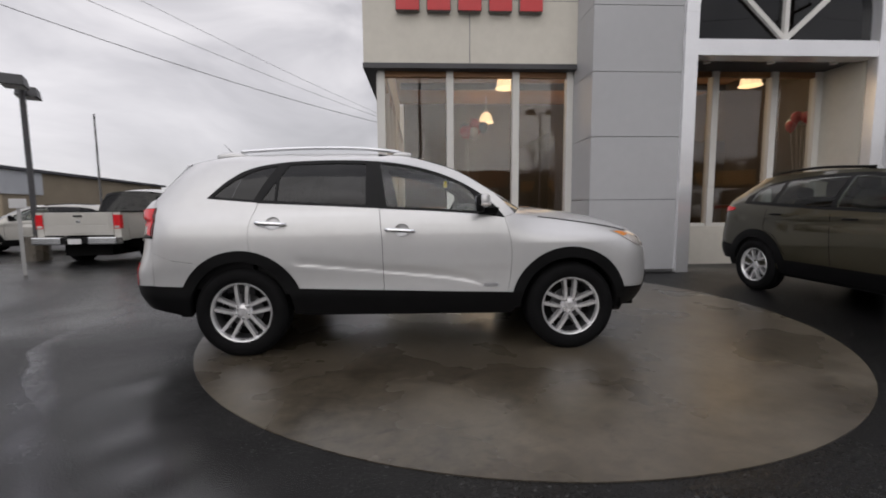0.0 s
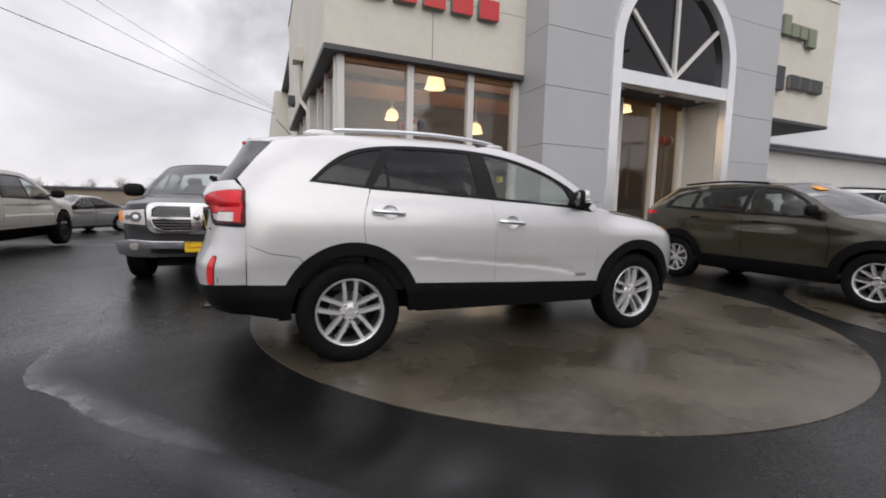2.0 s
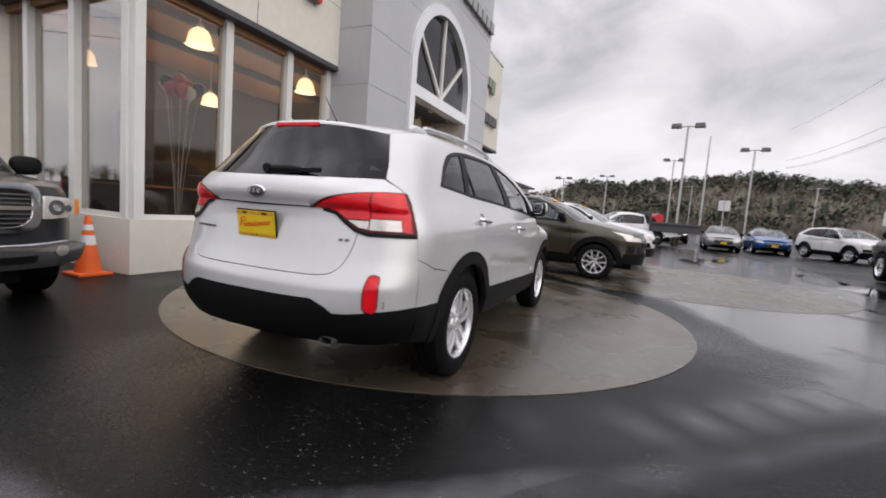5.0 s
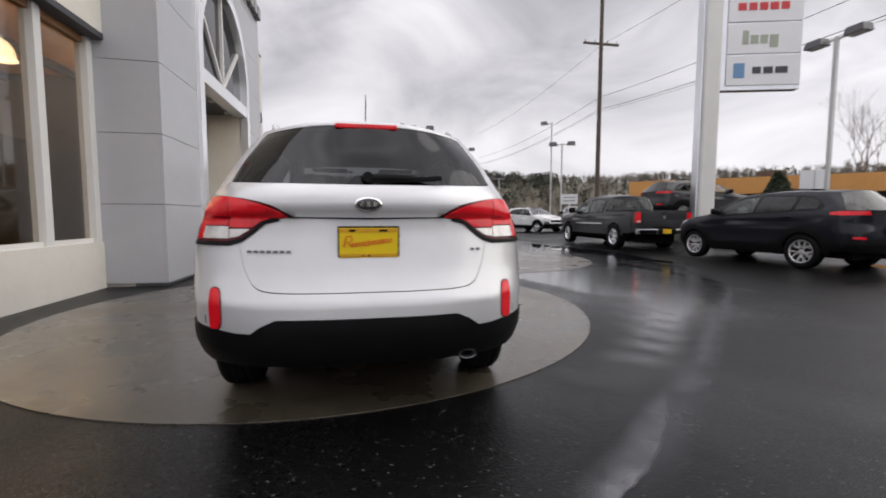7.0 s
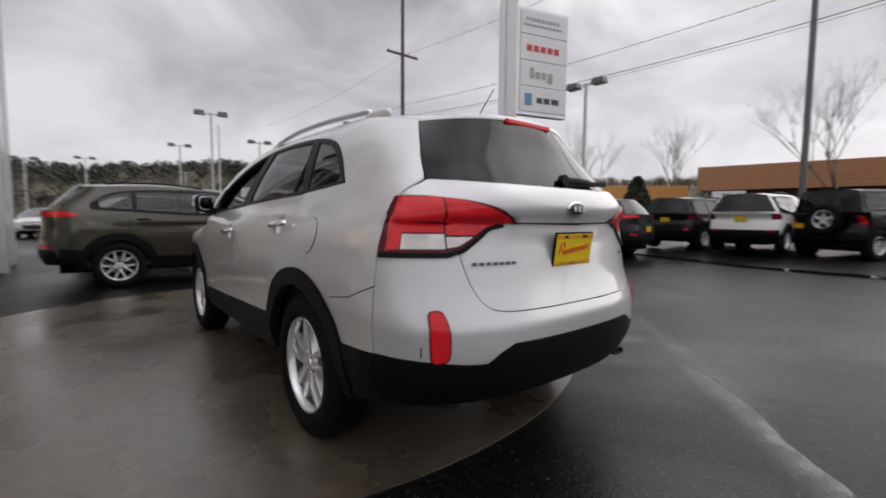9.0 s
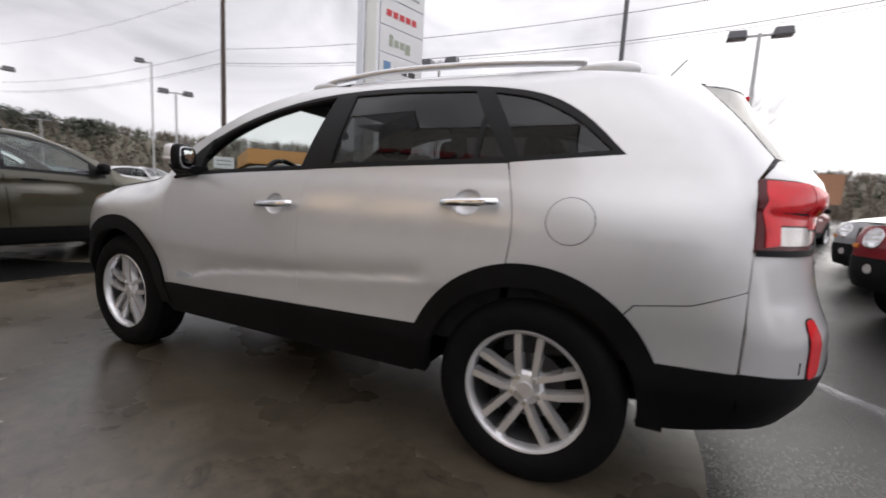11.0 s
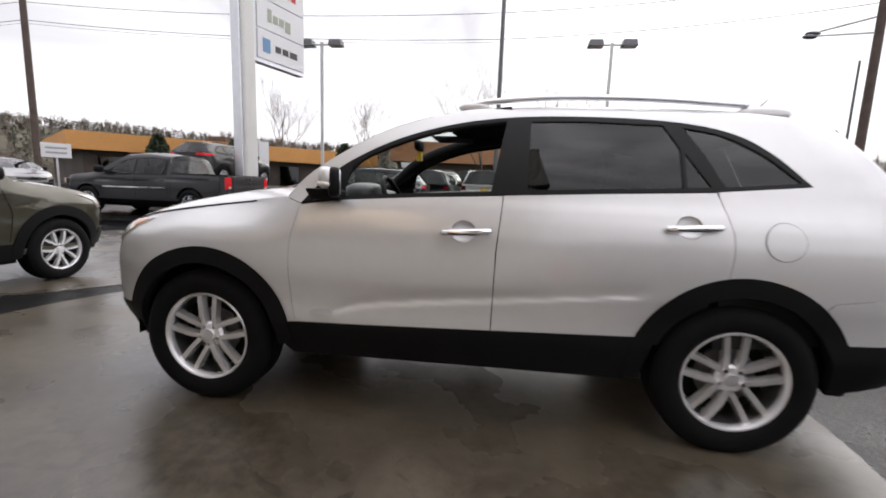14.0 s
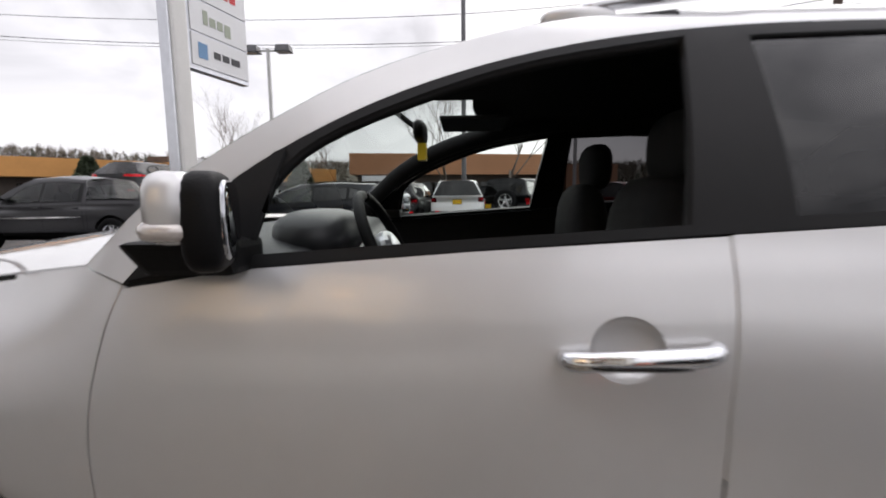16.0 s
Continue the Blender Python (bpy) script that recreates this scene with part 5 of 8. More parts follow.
    sheet("spoiler_lip", np.stack([roof[-1], .5 * (roof[-1] + pane[0]) + np.array([-.010, 0, .003]), pane[0] + np.array([-.003, 0, 0])]), SILVER, car, (-1, 0, 0))
    bm = bmesh.new()
    box(bm, -2.054, -2.02, -.165, .165, 1.580, 1.606)
    soften(bm, .008)
    part("high_brake_lamp", bm, RED_LENS, car, "red high brake lamp")
    wp = new("rear_wiper")
    wp.empty_display_size, wp.parent = .1, car
    bm = bmesh.new()
    box(bm, -.19, .19, -.012, .012, -.012, .012, pose(-2.254, -.18, 1.296, 0, 0, 90) @ pose(0, 0, 0, 0, 3, 0))
    tube(bm, (-2.245, 0, 1.305), (-2.275, 0, 1.305), .028)
    soften(bm, .004)
    part("wiper_arm", bm, PLASTIC, wp)
    lump("wiper_cover", (-2.258, -.11, 1.305, .014, .15, .020), PLASTIC, wp, 2.2)
    for y in (-.215, -.245):
        lump("washer_nozzle", (-2.0, y + .02, 1.60 + (y + .245) * .6, .012, .011, .011), PLASTIC, car, 2)
    # badges and plate
    bd = new("tailgate_badge")
    bd.empty_display_size, bd.parent = .05, car
    bm = rounded(bmesh.new(), -2.336, 0, 1.172, .010, .066, .034, 2)
    part("badge_rim", bm, CHROME, bd, smooth=True)
    bm = rounded(bmesh.new(), -2.3425, 0, 1.172, .009, .057, .027, 2)
    part("badge_face", bm, SIGN_BLACK, bd, smooth=True)
    for y in (-.031, 0, .031):
        bm = bmesh.new()
        box(bm, -2.354, -2.348, y - .009, y + .009, 1.160, 1.184)
        part("badge_bar", bm, CHROME, bd)
    for i in range(7):
        y = .568 - i * .0305
        patch("model_badge", REAR, [(y, .938), (y - .021, .938), (y - .021, .951), (y, .951)], DULL_ALLOY, car, (-1, 0, 0), 0.02, 0.003, off=0.005)
    for y in (-.52, -.553):
        patch("model_badge", REAR, [(y, .938), (y - .020, .938), (y - .020, .952), (y, .952)], DULL_ALLOY, car, (-1, 0, 0), 0.02, 0.003, off=0.005)
    dealer_plate(car, -2.318, 0, .988, -1, -8)
    patch("plate_lamp_strip", REAR, mirrored([(0, 1.099), (.375, 1.105), (.375, 1.115), (0, 1.112)]), PLASTIC, car, (-1, 0, 0), 0.04, 0.006, off=0.010)
    bm = bmesh.new()
    lathe(bm, [(.024, 0), (.029, -.002), (.029, .14), (.024, .14), (.024, 0)], 20, pose(-2.30, -.50, .402, 0, 0, -90) @ Matrix.Diagonal((1.6, 1, .8, 1)))
    part("exhaust_tip", bm, DULL_ALLOY, car, "oval dulled exhaust tip", smooth=True, angle=40)
    bm = bmesh.new()
    tube(bm, (-1.62, 0, 1.665), (-1.68, 0, 1.69), .018, .008)
    tube(bm, (-1.67, 0, 1.685), (-1.80, 0, 1.825), .0035, .0025, 8)
    part("aerial", bm, PLASTIC, car)

    # floor pan and cabin
    boxes("underbody", LINER, car, (-1.75, 2.05, -.58, .58, .30, .48), (-2.22, -1.75, -.6, .6, .42, .56), (-.85, .84, -.86, .86, .335, .50), soft=0.02)
    boxes("load_floor", CLOTH, car, (-2.2, -.9, -.78, .78, .60, .64), (-.9, .9, -.80, .80, .48, .52))
    boxes("firewall", LINER, car, (.92, 1.0, -.74, .74, .48, 1.1))
    bm = bmesh.new()
    rounded(bm, .75, 0, 1.0, .25, .76, .195, 3.2)
    part("dashboard", bm, DASH, car, "dark grey dashboard", smooth=True)
    lump("instrument_hood", (.615, .37, 1.165, .11, .20, .072), DASH, car, 2.6)
    st = new("steering_wheel")
    st.empty_display_size, st.parent = .1, car
    st.matrix_basis = pose(.415, .37, 1.105, 0, -64, 0)
    bm = bmesh.new()
    pipe(bm, [(.185 * math.cos(2 * math.pi * i / 32), .185 * math.sin(2 * math.pi * i / 32), 0) for i in range(33)], .016, 8)
    part("wheel_rim", bm, PLASTIC, st, smooth=True)
    bm = bmesh.new()
    box(bm, -.18, .06, -.02, .02, -.02, .0)
    box(bm, -.03, .03, -.18, .18, -.02, .0)
    rounded(bm, 0, 0, .0, .07, .08, .03)
    part("wheel_hub", bm, BRUSHED, st)
    for y in (.37, -.37):
        seat = new("front_seat")
        seat.empty_display_size, seat.parent = .1, car
        lump("cushion", (.02, y, .70, .27, .25, .10), CLOTH, seat, 3)
        lump("backrest", (-.32, y, .99, .09, .24, .33), CLOTH, seat, 3, pose(0, 0, 0))
        lump("headrest", (-.38, y, 1.39, .055, .135, .10), CLOTH, seat, 2.8)
        bm = bmesh.new()
        for k in (-.05, .05):
            tube(bm, (-.37, y + k, 1.25), (-.38, y + k, 1.36), .007)
        part("headrest_post", bm, CHROME, seat)
    bench = new("rear_bench")
    bench.empty_display_size, bench.parent = .1, car
    lump("cushion", (-.85, 0, .72, .25, .62, .10), CLOTH, bench, 4)
    lump("backrest", (-1.15, 0, .98, .09, .62, .28), CLOTH, bench, 4)
    for y in (.4, 0, -.4):
        lump("headrest", (-1.2, y, 1.33, .05, .12, .085), CLOTH, bench, 2.8)
    vm = new("inside_mirror")
    vm.empty_display_size, vm.parent = .05, car
    lump("mirror_shell", (.36, 0, 1.50, .022, .125, .036), PLASTIC, vm, 3)
    bm = bmesh.new()
    tube(bm, (.38, 0, 1.52), (.45, 0, 1.575), .010)
    part("mirror_stalk", bm, PLASTIC, vm)
    tag = bmesh.new()
    box(tag, .34, .37, -.03, .03, 1.40, 1.46)
    part("yellow_mirror_tag", tag, YELLOW, car, "yellow paper tag")
    for y in (.33, -.33):
        bm = bmesh.new()
        box(bm, .02, .30, y - .17, y + .17, 1.575, 1.59)
        soften(bm, .006)
        part("sun_visor", bm, CLOTH, car)
    return car


silver_crossover()

# ---- the other vehicles ----
def pickup_tail(car, coat, xr, w, zt, blank):
    """Drop tailgate between two corner posts, lamps and a stepped bumper."""
    yg = w * .775
    gate = boxes("tailgate", coat, car, (xr + .005, xr + .065, -yg, yg, .735, zt - .004), soft=.014)
    boxes("pressed_panel", coat, gate, (xr - .004, xr + .02, -yg + .07, yg - .07, .78, .965), (xr - .004, xr + .02, -yg + .07, yg - .07, .985, zt - .06), soft=.006)
    boxes("tailgate_handle", GLOSS_BLACK, gate, (xr - .012, xr + .01, -.10, .10, zt - .115, zt - .065), label="black tailgate handle", soft=.006)
    boxes("tailgate_badge", DARK_CHROME, gate, (xr - .010, xr + .0, -.045, .045, 1.02, 1.085), soft=.01)
    for s in (1, -1):
        a, b = sorted((s * (yg + .008), s * w * .948))
        boxes("corner_post", coat, car, (xr + .01, xr + .30, a, b, .60, zt - .001), soft=.016)
        lamp = boxes("tail_lamp", RED_LENS, car, (xr - .006, xr + .10, a + .01, b + .004 if s > 0 else b - .01, .885, zt - .06) if s > 0 else (xr - .006, xr + .10, a - .004, b - .01, .885, zt - .06), label="red tail lamp", soft=.012)
        boxes("reverse_lens", CLEAR_LENS, lamp, (xr - .009, xr + .02, a + .025, b - .025, .90, .955), soft=.004)
        a, b = sorted((s * .30, s * w * .95))
        boxes("rear_bumper", DARK_CHROME, car, (xr - .17, xr + .06, a, b, .53, .705), label="chrome bumper half", soft=.03)
    boxes("bumper_step", PLASTIC, car, (xr - .15, xr + .05, -.305, .305, .56, .69), soft=.01)
    if blank:
        boxes("plate_blank", SIGN_WHITE, car, (xr - .156, xr - .149, -.15, .15, .545, .665), label="white temporary plate", soft=.002)


def vehicle(name, label, at, coat, sp, group="", category="car"):
    """A parked car from its proportions; x ahead, y to its left, z up, the origin on the ground between the axles."""
    g = dict(w=.92, wr=.60, ra=.365, zs=.34, clad=True, glass=GLASS_CAB, privacy=GLASS_TINT, spokes=5, twin=True, rim=.232, rear=(.45, 2.8), front=(.7, 2.3), plate=True, rails=False, mirror=PLASTIC, bars=0, wheels=ALLOY, trackw=.80, tread=.225)
    g.update(sp)
    car = thing(name, label, category, group, at)
    w, wr, zr, zb = g['w'], g['wr'], g['zr'], g['zb']
    xf, xr, xc, zc, xw, zw = g['xf'], g['xr'], g['xc'], g['zc'], g['xw'], g['zw']
    x1, z1, xg, zg, zn, ax = g['x1'], g['z1'], g['xg'], g['zg'], g['zn'], g['ax']
    pick = 'bed' in g
    S = Shell(
        wz=[(.15, .86 * w), (.35, .94 * w), (.55, .985 * w), (.8, w), (zb - .12, .99 * w), (zb, .955 * w), (zb + .06, .935 * w), (.5 * (zb + zr), .5 * (.93 * w + wr) + .02), (zr - .07, wr), (zr - .02, .9 * wr), (zr + .15, .6 * wr)],
        wx=[(xr, .95), (xr + .7, .985), (xr + 1.4, 1), (xf - 1.2, 1), (xf - .5, .985), (xf, .95)],
        wxu=[(xr, .90 if not pick else 1), (xr + .9, .955 if not pick else 1), (xr + 1.7, 1), (xf, 1)],
        xr=[(.15, xr + .22), (.38, xr + .07), (.55, xr), (.75, xr + .01), (.95, xr + .05), (zg, xg - .22 if not pick else xr + .03)] + ([(z1, x1 - .14), (zr + .2, x1)] if not pick else [(zg + .5, xr + .04)]),
        xf=[(.15, xf - .16), (.35, xf - .04), (.55, xf), (.8, xf - .01), (zn, xf - .08), (zn + .15, xf - .2), (zr + .2, xf - .3)],
        rear=g['rear'], front=g['front'], belt=(zb - .05, zb + .25), crease=([(xr + .5, zb - .13), (0, zb - .19), (xf - .9, zb - .26)], (xr + .55, xf - .95), g.get('press', .016)), hood=(zn - .08, zc + .05, xc - .15, xc + .4, g.get('pinch', .13)))
    nose_x, tail_x = xf - .27, xr + .27
    A = g['ra'] + .075
    def on_side(pts, k=1.0):
        return [(x, float(S.W(x, z)) * k, z) for x, z in pts]
    hood_edge = [(nose_x, zn - .01), (.5 * (nose_x + xc), .5 * (zn + zc) + .015), (xc, zc)]
    pillar = [(xc, zc), (.5 * (xc + xw) + .02, .5 * (zc + zw) + .03), (xw, zw)]
    roof_edge = [(xw, zw), (xw - .35, zw + .035), (.5 * (xw + x1), max(zw, z1) + .045), (x1 + .3, z1 + .02), (x1, z1)]
    rear_edge = [(x1, z1), (.5 * (x1 + xg) - .01, .5 * (z1 + zg) + .01), (xg, zg)]
    arches = []
    for cx in (ax[1], ax[0]):
        a = math.degrees(math.asin(max(-.2, min(.9, (g['zs'] + .06 - g['ra']) / A))))
        arches.append(arc(cx, g['ra'], A, 180 - a, a, 18))
    deck = [(tail_x, g.get('zd', zg))] if not pick else [(g['bed'], g['zbed']), (tail_x, g['zbed'])]
    outline = ([(tail_x, g['zs'] + .08)] + arches[0] + [(arches[0][-1][0] + .04, g['zs'])] + [(arches[1][0][0] - .04, g['zs'])] + arches[1] + [(nose_x, g['zs'] + .06), (nose_x, zn - .01)]
               + smooth_line(hood_edge, 4)[1:] + smooth_line(pillar, 4)[1:] + smooth_line(roof_edge, 4)[1:] + smooth_line(rear_edge, 4)[1:] + g.get('deck_line', []) + deck)
    REAR, FRONT = S.end(False), S.end(True)
    for s in (1, -1):
        f, ref = S.side(s), (0, s, 0)
        cuts = [inset_poly(dense(pn, .09), .006) for pn in g['panes']]
        patch("body_side", f, outline, coat, car, ref, 0.07, 0.02, holes=cuts)
        patch("cabin_lining", f, [(xr + .5, .55), (xc - .1, .5), (xc - .1, zb - .04), (xr + .5 if not pick else g['bed'] + .1, zb - .03), (xr + .5 if not pick else g['bed'] + .1, .6)] if not pick else [(g['bed'] + .1, .6), (xc - .1, .6), (xc - .1, zb - .04), (g['bed'] + .1, zb - .03)], CLOTH, car, ref, 0.2, 0.0, off=-0.06)
        patch("window_trim", f, inset_poly(dense(g['dlo'], .12), -0.02), SATIN_BLACK, car, ref, 0.09, 0.004, off=0.003, holes=cuts)
        for k, pane in enumerate(g['panes']):
            patch("side_window", f, pane, g['glass'] if k == 0 else g['privacy'], car, ref, 0.09, 0.003, off=0.006)
        for line in g['seams']:
            patch("door_seam", f, strip(smooth_line(line, 4)), LINER, car, ref, 0.05, 0.0, off=0.002)
        for hx, hz in g['handles']:
            yb = float(S.W(hx, hz))
            bm = rounded(bmesh.new(), hx, s * (yb + .02), hz, .10, .016, .014, 3, 12)
            part("door_handle", bm, g.get('handle', coat), car, smooth=True)
        if g['clad']:
            patch("sill_cladding", f, [(ax[0] + A * .95, g['zs'] + .14), (ax[0] + A * .95, g['zs'] - .04), (ax[1] - A * .95, g['zs'] - .04), (ax[1] - A * .95, g['zs'] + .13)], PLASTIC, car, ref, 0.15, 0.03, off=0.008)
            for cx in ax:
                patch("arch_flare", f, arc(cx, g['ra'], A + g.get('flare', .045), -6, 186, 30) + arc(cx, g['ra'], A - .035, 186, -6, 30), PLASTIC, car, ref, 0.08, 0.05, off=0.012)
        for cx in ax:
            wheel_well(car, cx, w * .9, s, A + .01, g['ra'])
            wheel(car, (cx, s * g['trackw'] * w / .92, g['ra']), g['ra'], g['rim'], g['tread'], g['spokes'], g['twin'], g['wheels'], flip=s < 0, spread=g.get('spread', .195))
        if 'nose_fill' in g:
            a, b = sorted((s * .5 * w, s * (float(S.W(nose_x, .85)) - .008)))
            boxes("nose_corner", coat, car, (nose_x - .12, nose_x + .05, a, b, .70, zn - .045), soft=.02)
        mx = xc - .28
        mz = zb + .06 if not pick else zb + .10
        mw = float(S.W(mx, zb))
        mm = new("door_mirror")
        mm.empty_display_size, mm.parent = .1, car
        k = 1.45 if pick else 1.0
        lump("mirror_shell", (mx, s * (mw + .12 * k), mz, .06, .10 * k, .075 * k), g['mirror'], mm, 3, seg=14)
        boxes("mirror_arm", PLASTIC, mm, (mx - .03, mx + .03, min(s * (mw - .05), s * (mw + .06)), max(s * (mw - .05), s * (mw + .06)), mz - .06, mz - .02))
        if g['rails']:
            bm = bmesh.new()
            ln = resample([(xw - .25, zw + .05), (.5 * (xw + x1), max(zw, z1) + .09), (x1 + .25, z1 + .06)], 12)
            pipe(bm, [(a[0], s * (wr - .04), a[1]) for a in ln], .016, 8)
            part("roof_rail", bm, PLASTIC, car, smooth=True)
    # top skin
    crown = g.get('crown', .05)
    n = 14
    he = resample(hood_edge, n)
    hm = resample([(xf - .06, zn + .02), (.5 * (nose_x + xc) + .1, .5 * (zn + zc) + .075), (xc + .16, zc + .055)], n)
    sheet("bonnet", bridge(on_side(he, .997), hm, 16), coat, car, (0, 0, 1), rim=0.01)
    pe = resample(pillar, n)
    pm = resample([(xc + .17, zc + .05), (.5 * (xc + xw) + .13, .5 * (zc + zw) + .09), (xw + .10, zw + crown)], n)
    screen = bridge(on_side(pe), pm, 16)
    sheet("windscreen", screen, g.get('screen', GLASS_SCREEN), car, (1, 0, 1))
    bm = bmesh.new()
    for y0 in (-.5 * w, .12 * w):
        tube(bm, (xc + .07, y0, zc + .055), (xc + .02, y0 + .5 * w, zc + .085), .012, .008, 6)
    part("wiper", bm, PLASTIC, car)
    if g.get('sticker'):
        sheet("price_sticker", screen[9:12, 3:6] + np.array([.006, 0, .010]), STICKER, car, (1, 0, 1), "orange windscreen sticker")
    # cabin
    xs = xw - .42
    for y in (.4 * w, -.4 * w):
        seat = new("front_seat")
        seat.empty_display_size, seat.parent = .1, car
        lump("backrest", (xs, y, zb - .08, .09, .23, .33), CLOTH, seat, 3, seg=12)
        lump("headrest", (xs - .06, y, zb + .30, .05, .13, .09), CLOTH, seat, 3, seg=12)
    xs = max(xs - .85, xg + .35)
    lump("rear_bench", (xs, 0, zb - .12, .09, .62 * w, .28), CLOTH, car, 4, seg=14)
    for y in (.4 * w, -.4 * w):
        lump("rear_headrest", (xs - .05, y, zb + .20, .045, .12, .08), CLOTH, car, 3, seg=10)
    lump("dashboard", (xc - .12, 0, zc - .14, .26, .80 * w, .14), CLOTH, car, 3.2, seg=16)
    boxes("cabin_floor", LINER, car, (max(xg, xr + .3), xc, -.86 * w, .86 * w, .5, .56), (xc - .02, xc + .06, -.8 * w, .8 * w, .5, zc - .03))
    if pick:
        boxes("cab_back", coat, car, (xg + .02, xg + .05, -.90 * w, .90 * w, .6, zg - .02))
    re_ = resample(roof_edge, n)
    rm = resample([(xw + .10, zw + crown), (.5 * (xw + x1), zr), (x1 - .10, z1 + crown * .9)], n)
    rm[:, 1] = np.maximum(rm[:, 1], re_[:, 1] + .02)
    sheet("roof", bridge(on_side(re_), rm, 16, 2.6), g.get('top', coat), car, (0, 0, 1), rim=0.02)
    ge = resample(rear_edge, 8)
    lin = bridge(on_side(re_, .96), rm, 16, 2.6)
    lin[:, :, 2] -= .04
    sheet("headlining", lin, CLOTH, car, (0, 0, -1))
    gm = resample([(x1 - .10, z1 + crown * .9), (xg - (.17 if not pick else .05), zg)], 8)
    sheet("rear_glass", bridge(on_side(ge), gm, 16), g['glass'] if 'deck_line' in g else g['privacy'], car, (-1, 0, .3))
    # ends
    zt = g['zbed'] if pick else g.get('zd', zg)
    zz = np.linspace(g['zs'] + .10, zt, 9)
    rear_poly = [(0, g['zs'] + .10)] + [(float(S.W(tail_x, z)), z) for z in zz] + [(0, zt)]
    if pick:
        pickup_tail(car, coat, xr, w, g['zbed'], not g['plate'])
    else:
        patch("tailgate", REAR, mirrored(rear_poly), coat, car, (-1, 0, 0), 0.07, 0.02)
    if 'deck_line' in g:
        dl = resample([(xg, zg)] + g['deck_line'] + [(tail_x, zt)], 10)
        dm = dl + np.array([-.17, .03])
        dm[-1] = (xr + .06, zt)
        sheet("boot_lid", bridge(on_side(dl), dm, 16), coat, car, (0, 0, 1))
    elif not pick:
        ze = [(xg, zg), (tail_x, zg)]
        sheet("tailgate_ledge", bridge(on_side(ze), [(xg - .17, zg), (float(S.xr(zg)), zg)], 16), coat, car, (-1, 0, 1))
    zz = np.linspace(g['zs'] + .06, zn - .01, 9)
    patch("front_bumper", FRONT, mirrored([(0, g['zs'] + .06)] + [(float(S.W(nose_x, z)), z) for z in zz] + [(0, zn + .02)]), coat, car, (1, 0, 0), 0.07, 0.02)
    for nm, fr, mt, poly in g['end_parts']:
        f, ref = (FRONT, (1, 0, 0)) if fr else (REAR, (-1, 0, 0))
        if poly[0][0] == 0:
            patch(nm, f, mirrored(poly), mt, car, ref, 0.06, 0.012, off=0.008)
        else:
            for s in (1, -1):
                patch(nm, f, [(s * y, z) for y, z in poly], mt, car, (ref[0], s * .5, 0), 0.05, 0.012, off=0.010)
    for nm, mt, poly in g.get('side_parts', []):
        for s in (1, -1):
            patch(nm, S.side(s), poly, mt, car, (0, s, 0), 0.05, 0.01, off=0.010)
    boxes("underbody", LINER, car, (xr + .25, xf - .25, -.55, .55, .24, .5), (ax[0] + A, ax[1] - A, -w * .9, w * .9, g['zs'] - .08, g['zs'] + .12))
    if g['plate']:
        dealer_plate(car, xr + g.get('plate_in', -.0), 0, g.get('plate_z', .85), -1)
    if g.get('front_plate'):
        dealer_plate(car, xf + .012, 0, g['front_plate'], 1)
    if pick:
        b0, b1, zb2, wi = xr + .07, g['bed'] - .03, g['zbed'], w * .86
        bed = new("cargo_bed")
        bed.empty_display_size, bed.parent = .2, car
        boxes("bed_floor", PLASTIC, bed, (b0, b1, -wi, wi, .72, .76))
        boxes("bed_wall", PLASTIC, bed, (b0, b1, wi - .03, wi, .76, zb2 - .005), (b0, b1, -wi, -wi + .03, .76, zb2 - .005), (b1 - .03, b1, -wi, wi, .76, zb2 - .005), (b0, b0 + .03, -wi, wi, .76, zb2 - .005))
        for ya, yb in ((wi - .03, w * .965), (-w * .965, -wi + .03)):
            boxes("bed_rail_cap", PLASTIC, bed, (b0 - .02, b1 + .02, ya, yb, zb2 - .004, zb2 + .02))
        boxes("tailgate_cap", PLASTIC, bed, (xr + .005, b0 + .03, -wi, wi, zb2 + .001, zb2 + .018))
    return car


def quad_panes(dlo_low, dlo_top, cuts, gap=.03):
    """Panes between a lower and an upper line, cut at the given x."""
    lo, hi = pchip(dlo_low), pchip(dlo_top)
    out = []
    for a, b in zip(cuts, cuts[1:]):
        xs = np.linspace(a - gap, b + gap, 8)
        top, low = [(x, float(hi(x)) - .015) for x in xs], [(x, float(lo(x)) + .015) for x in xs[::-1]]
        out.append(top + low)
    return out


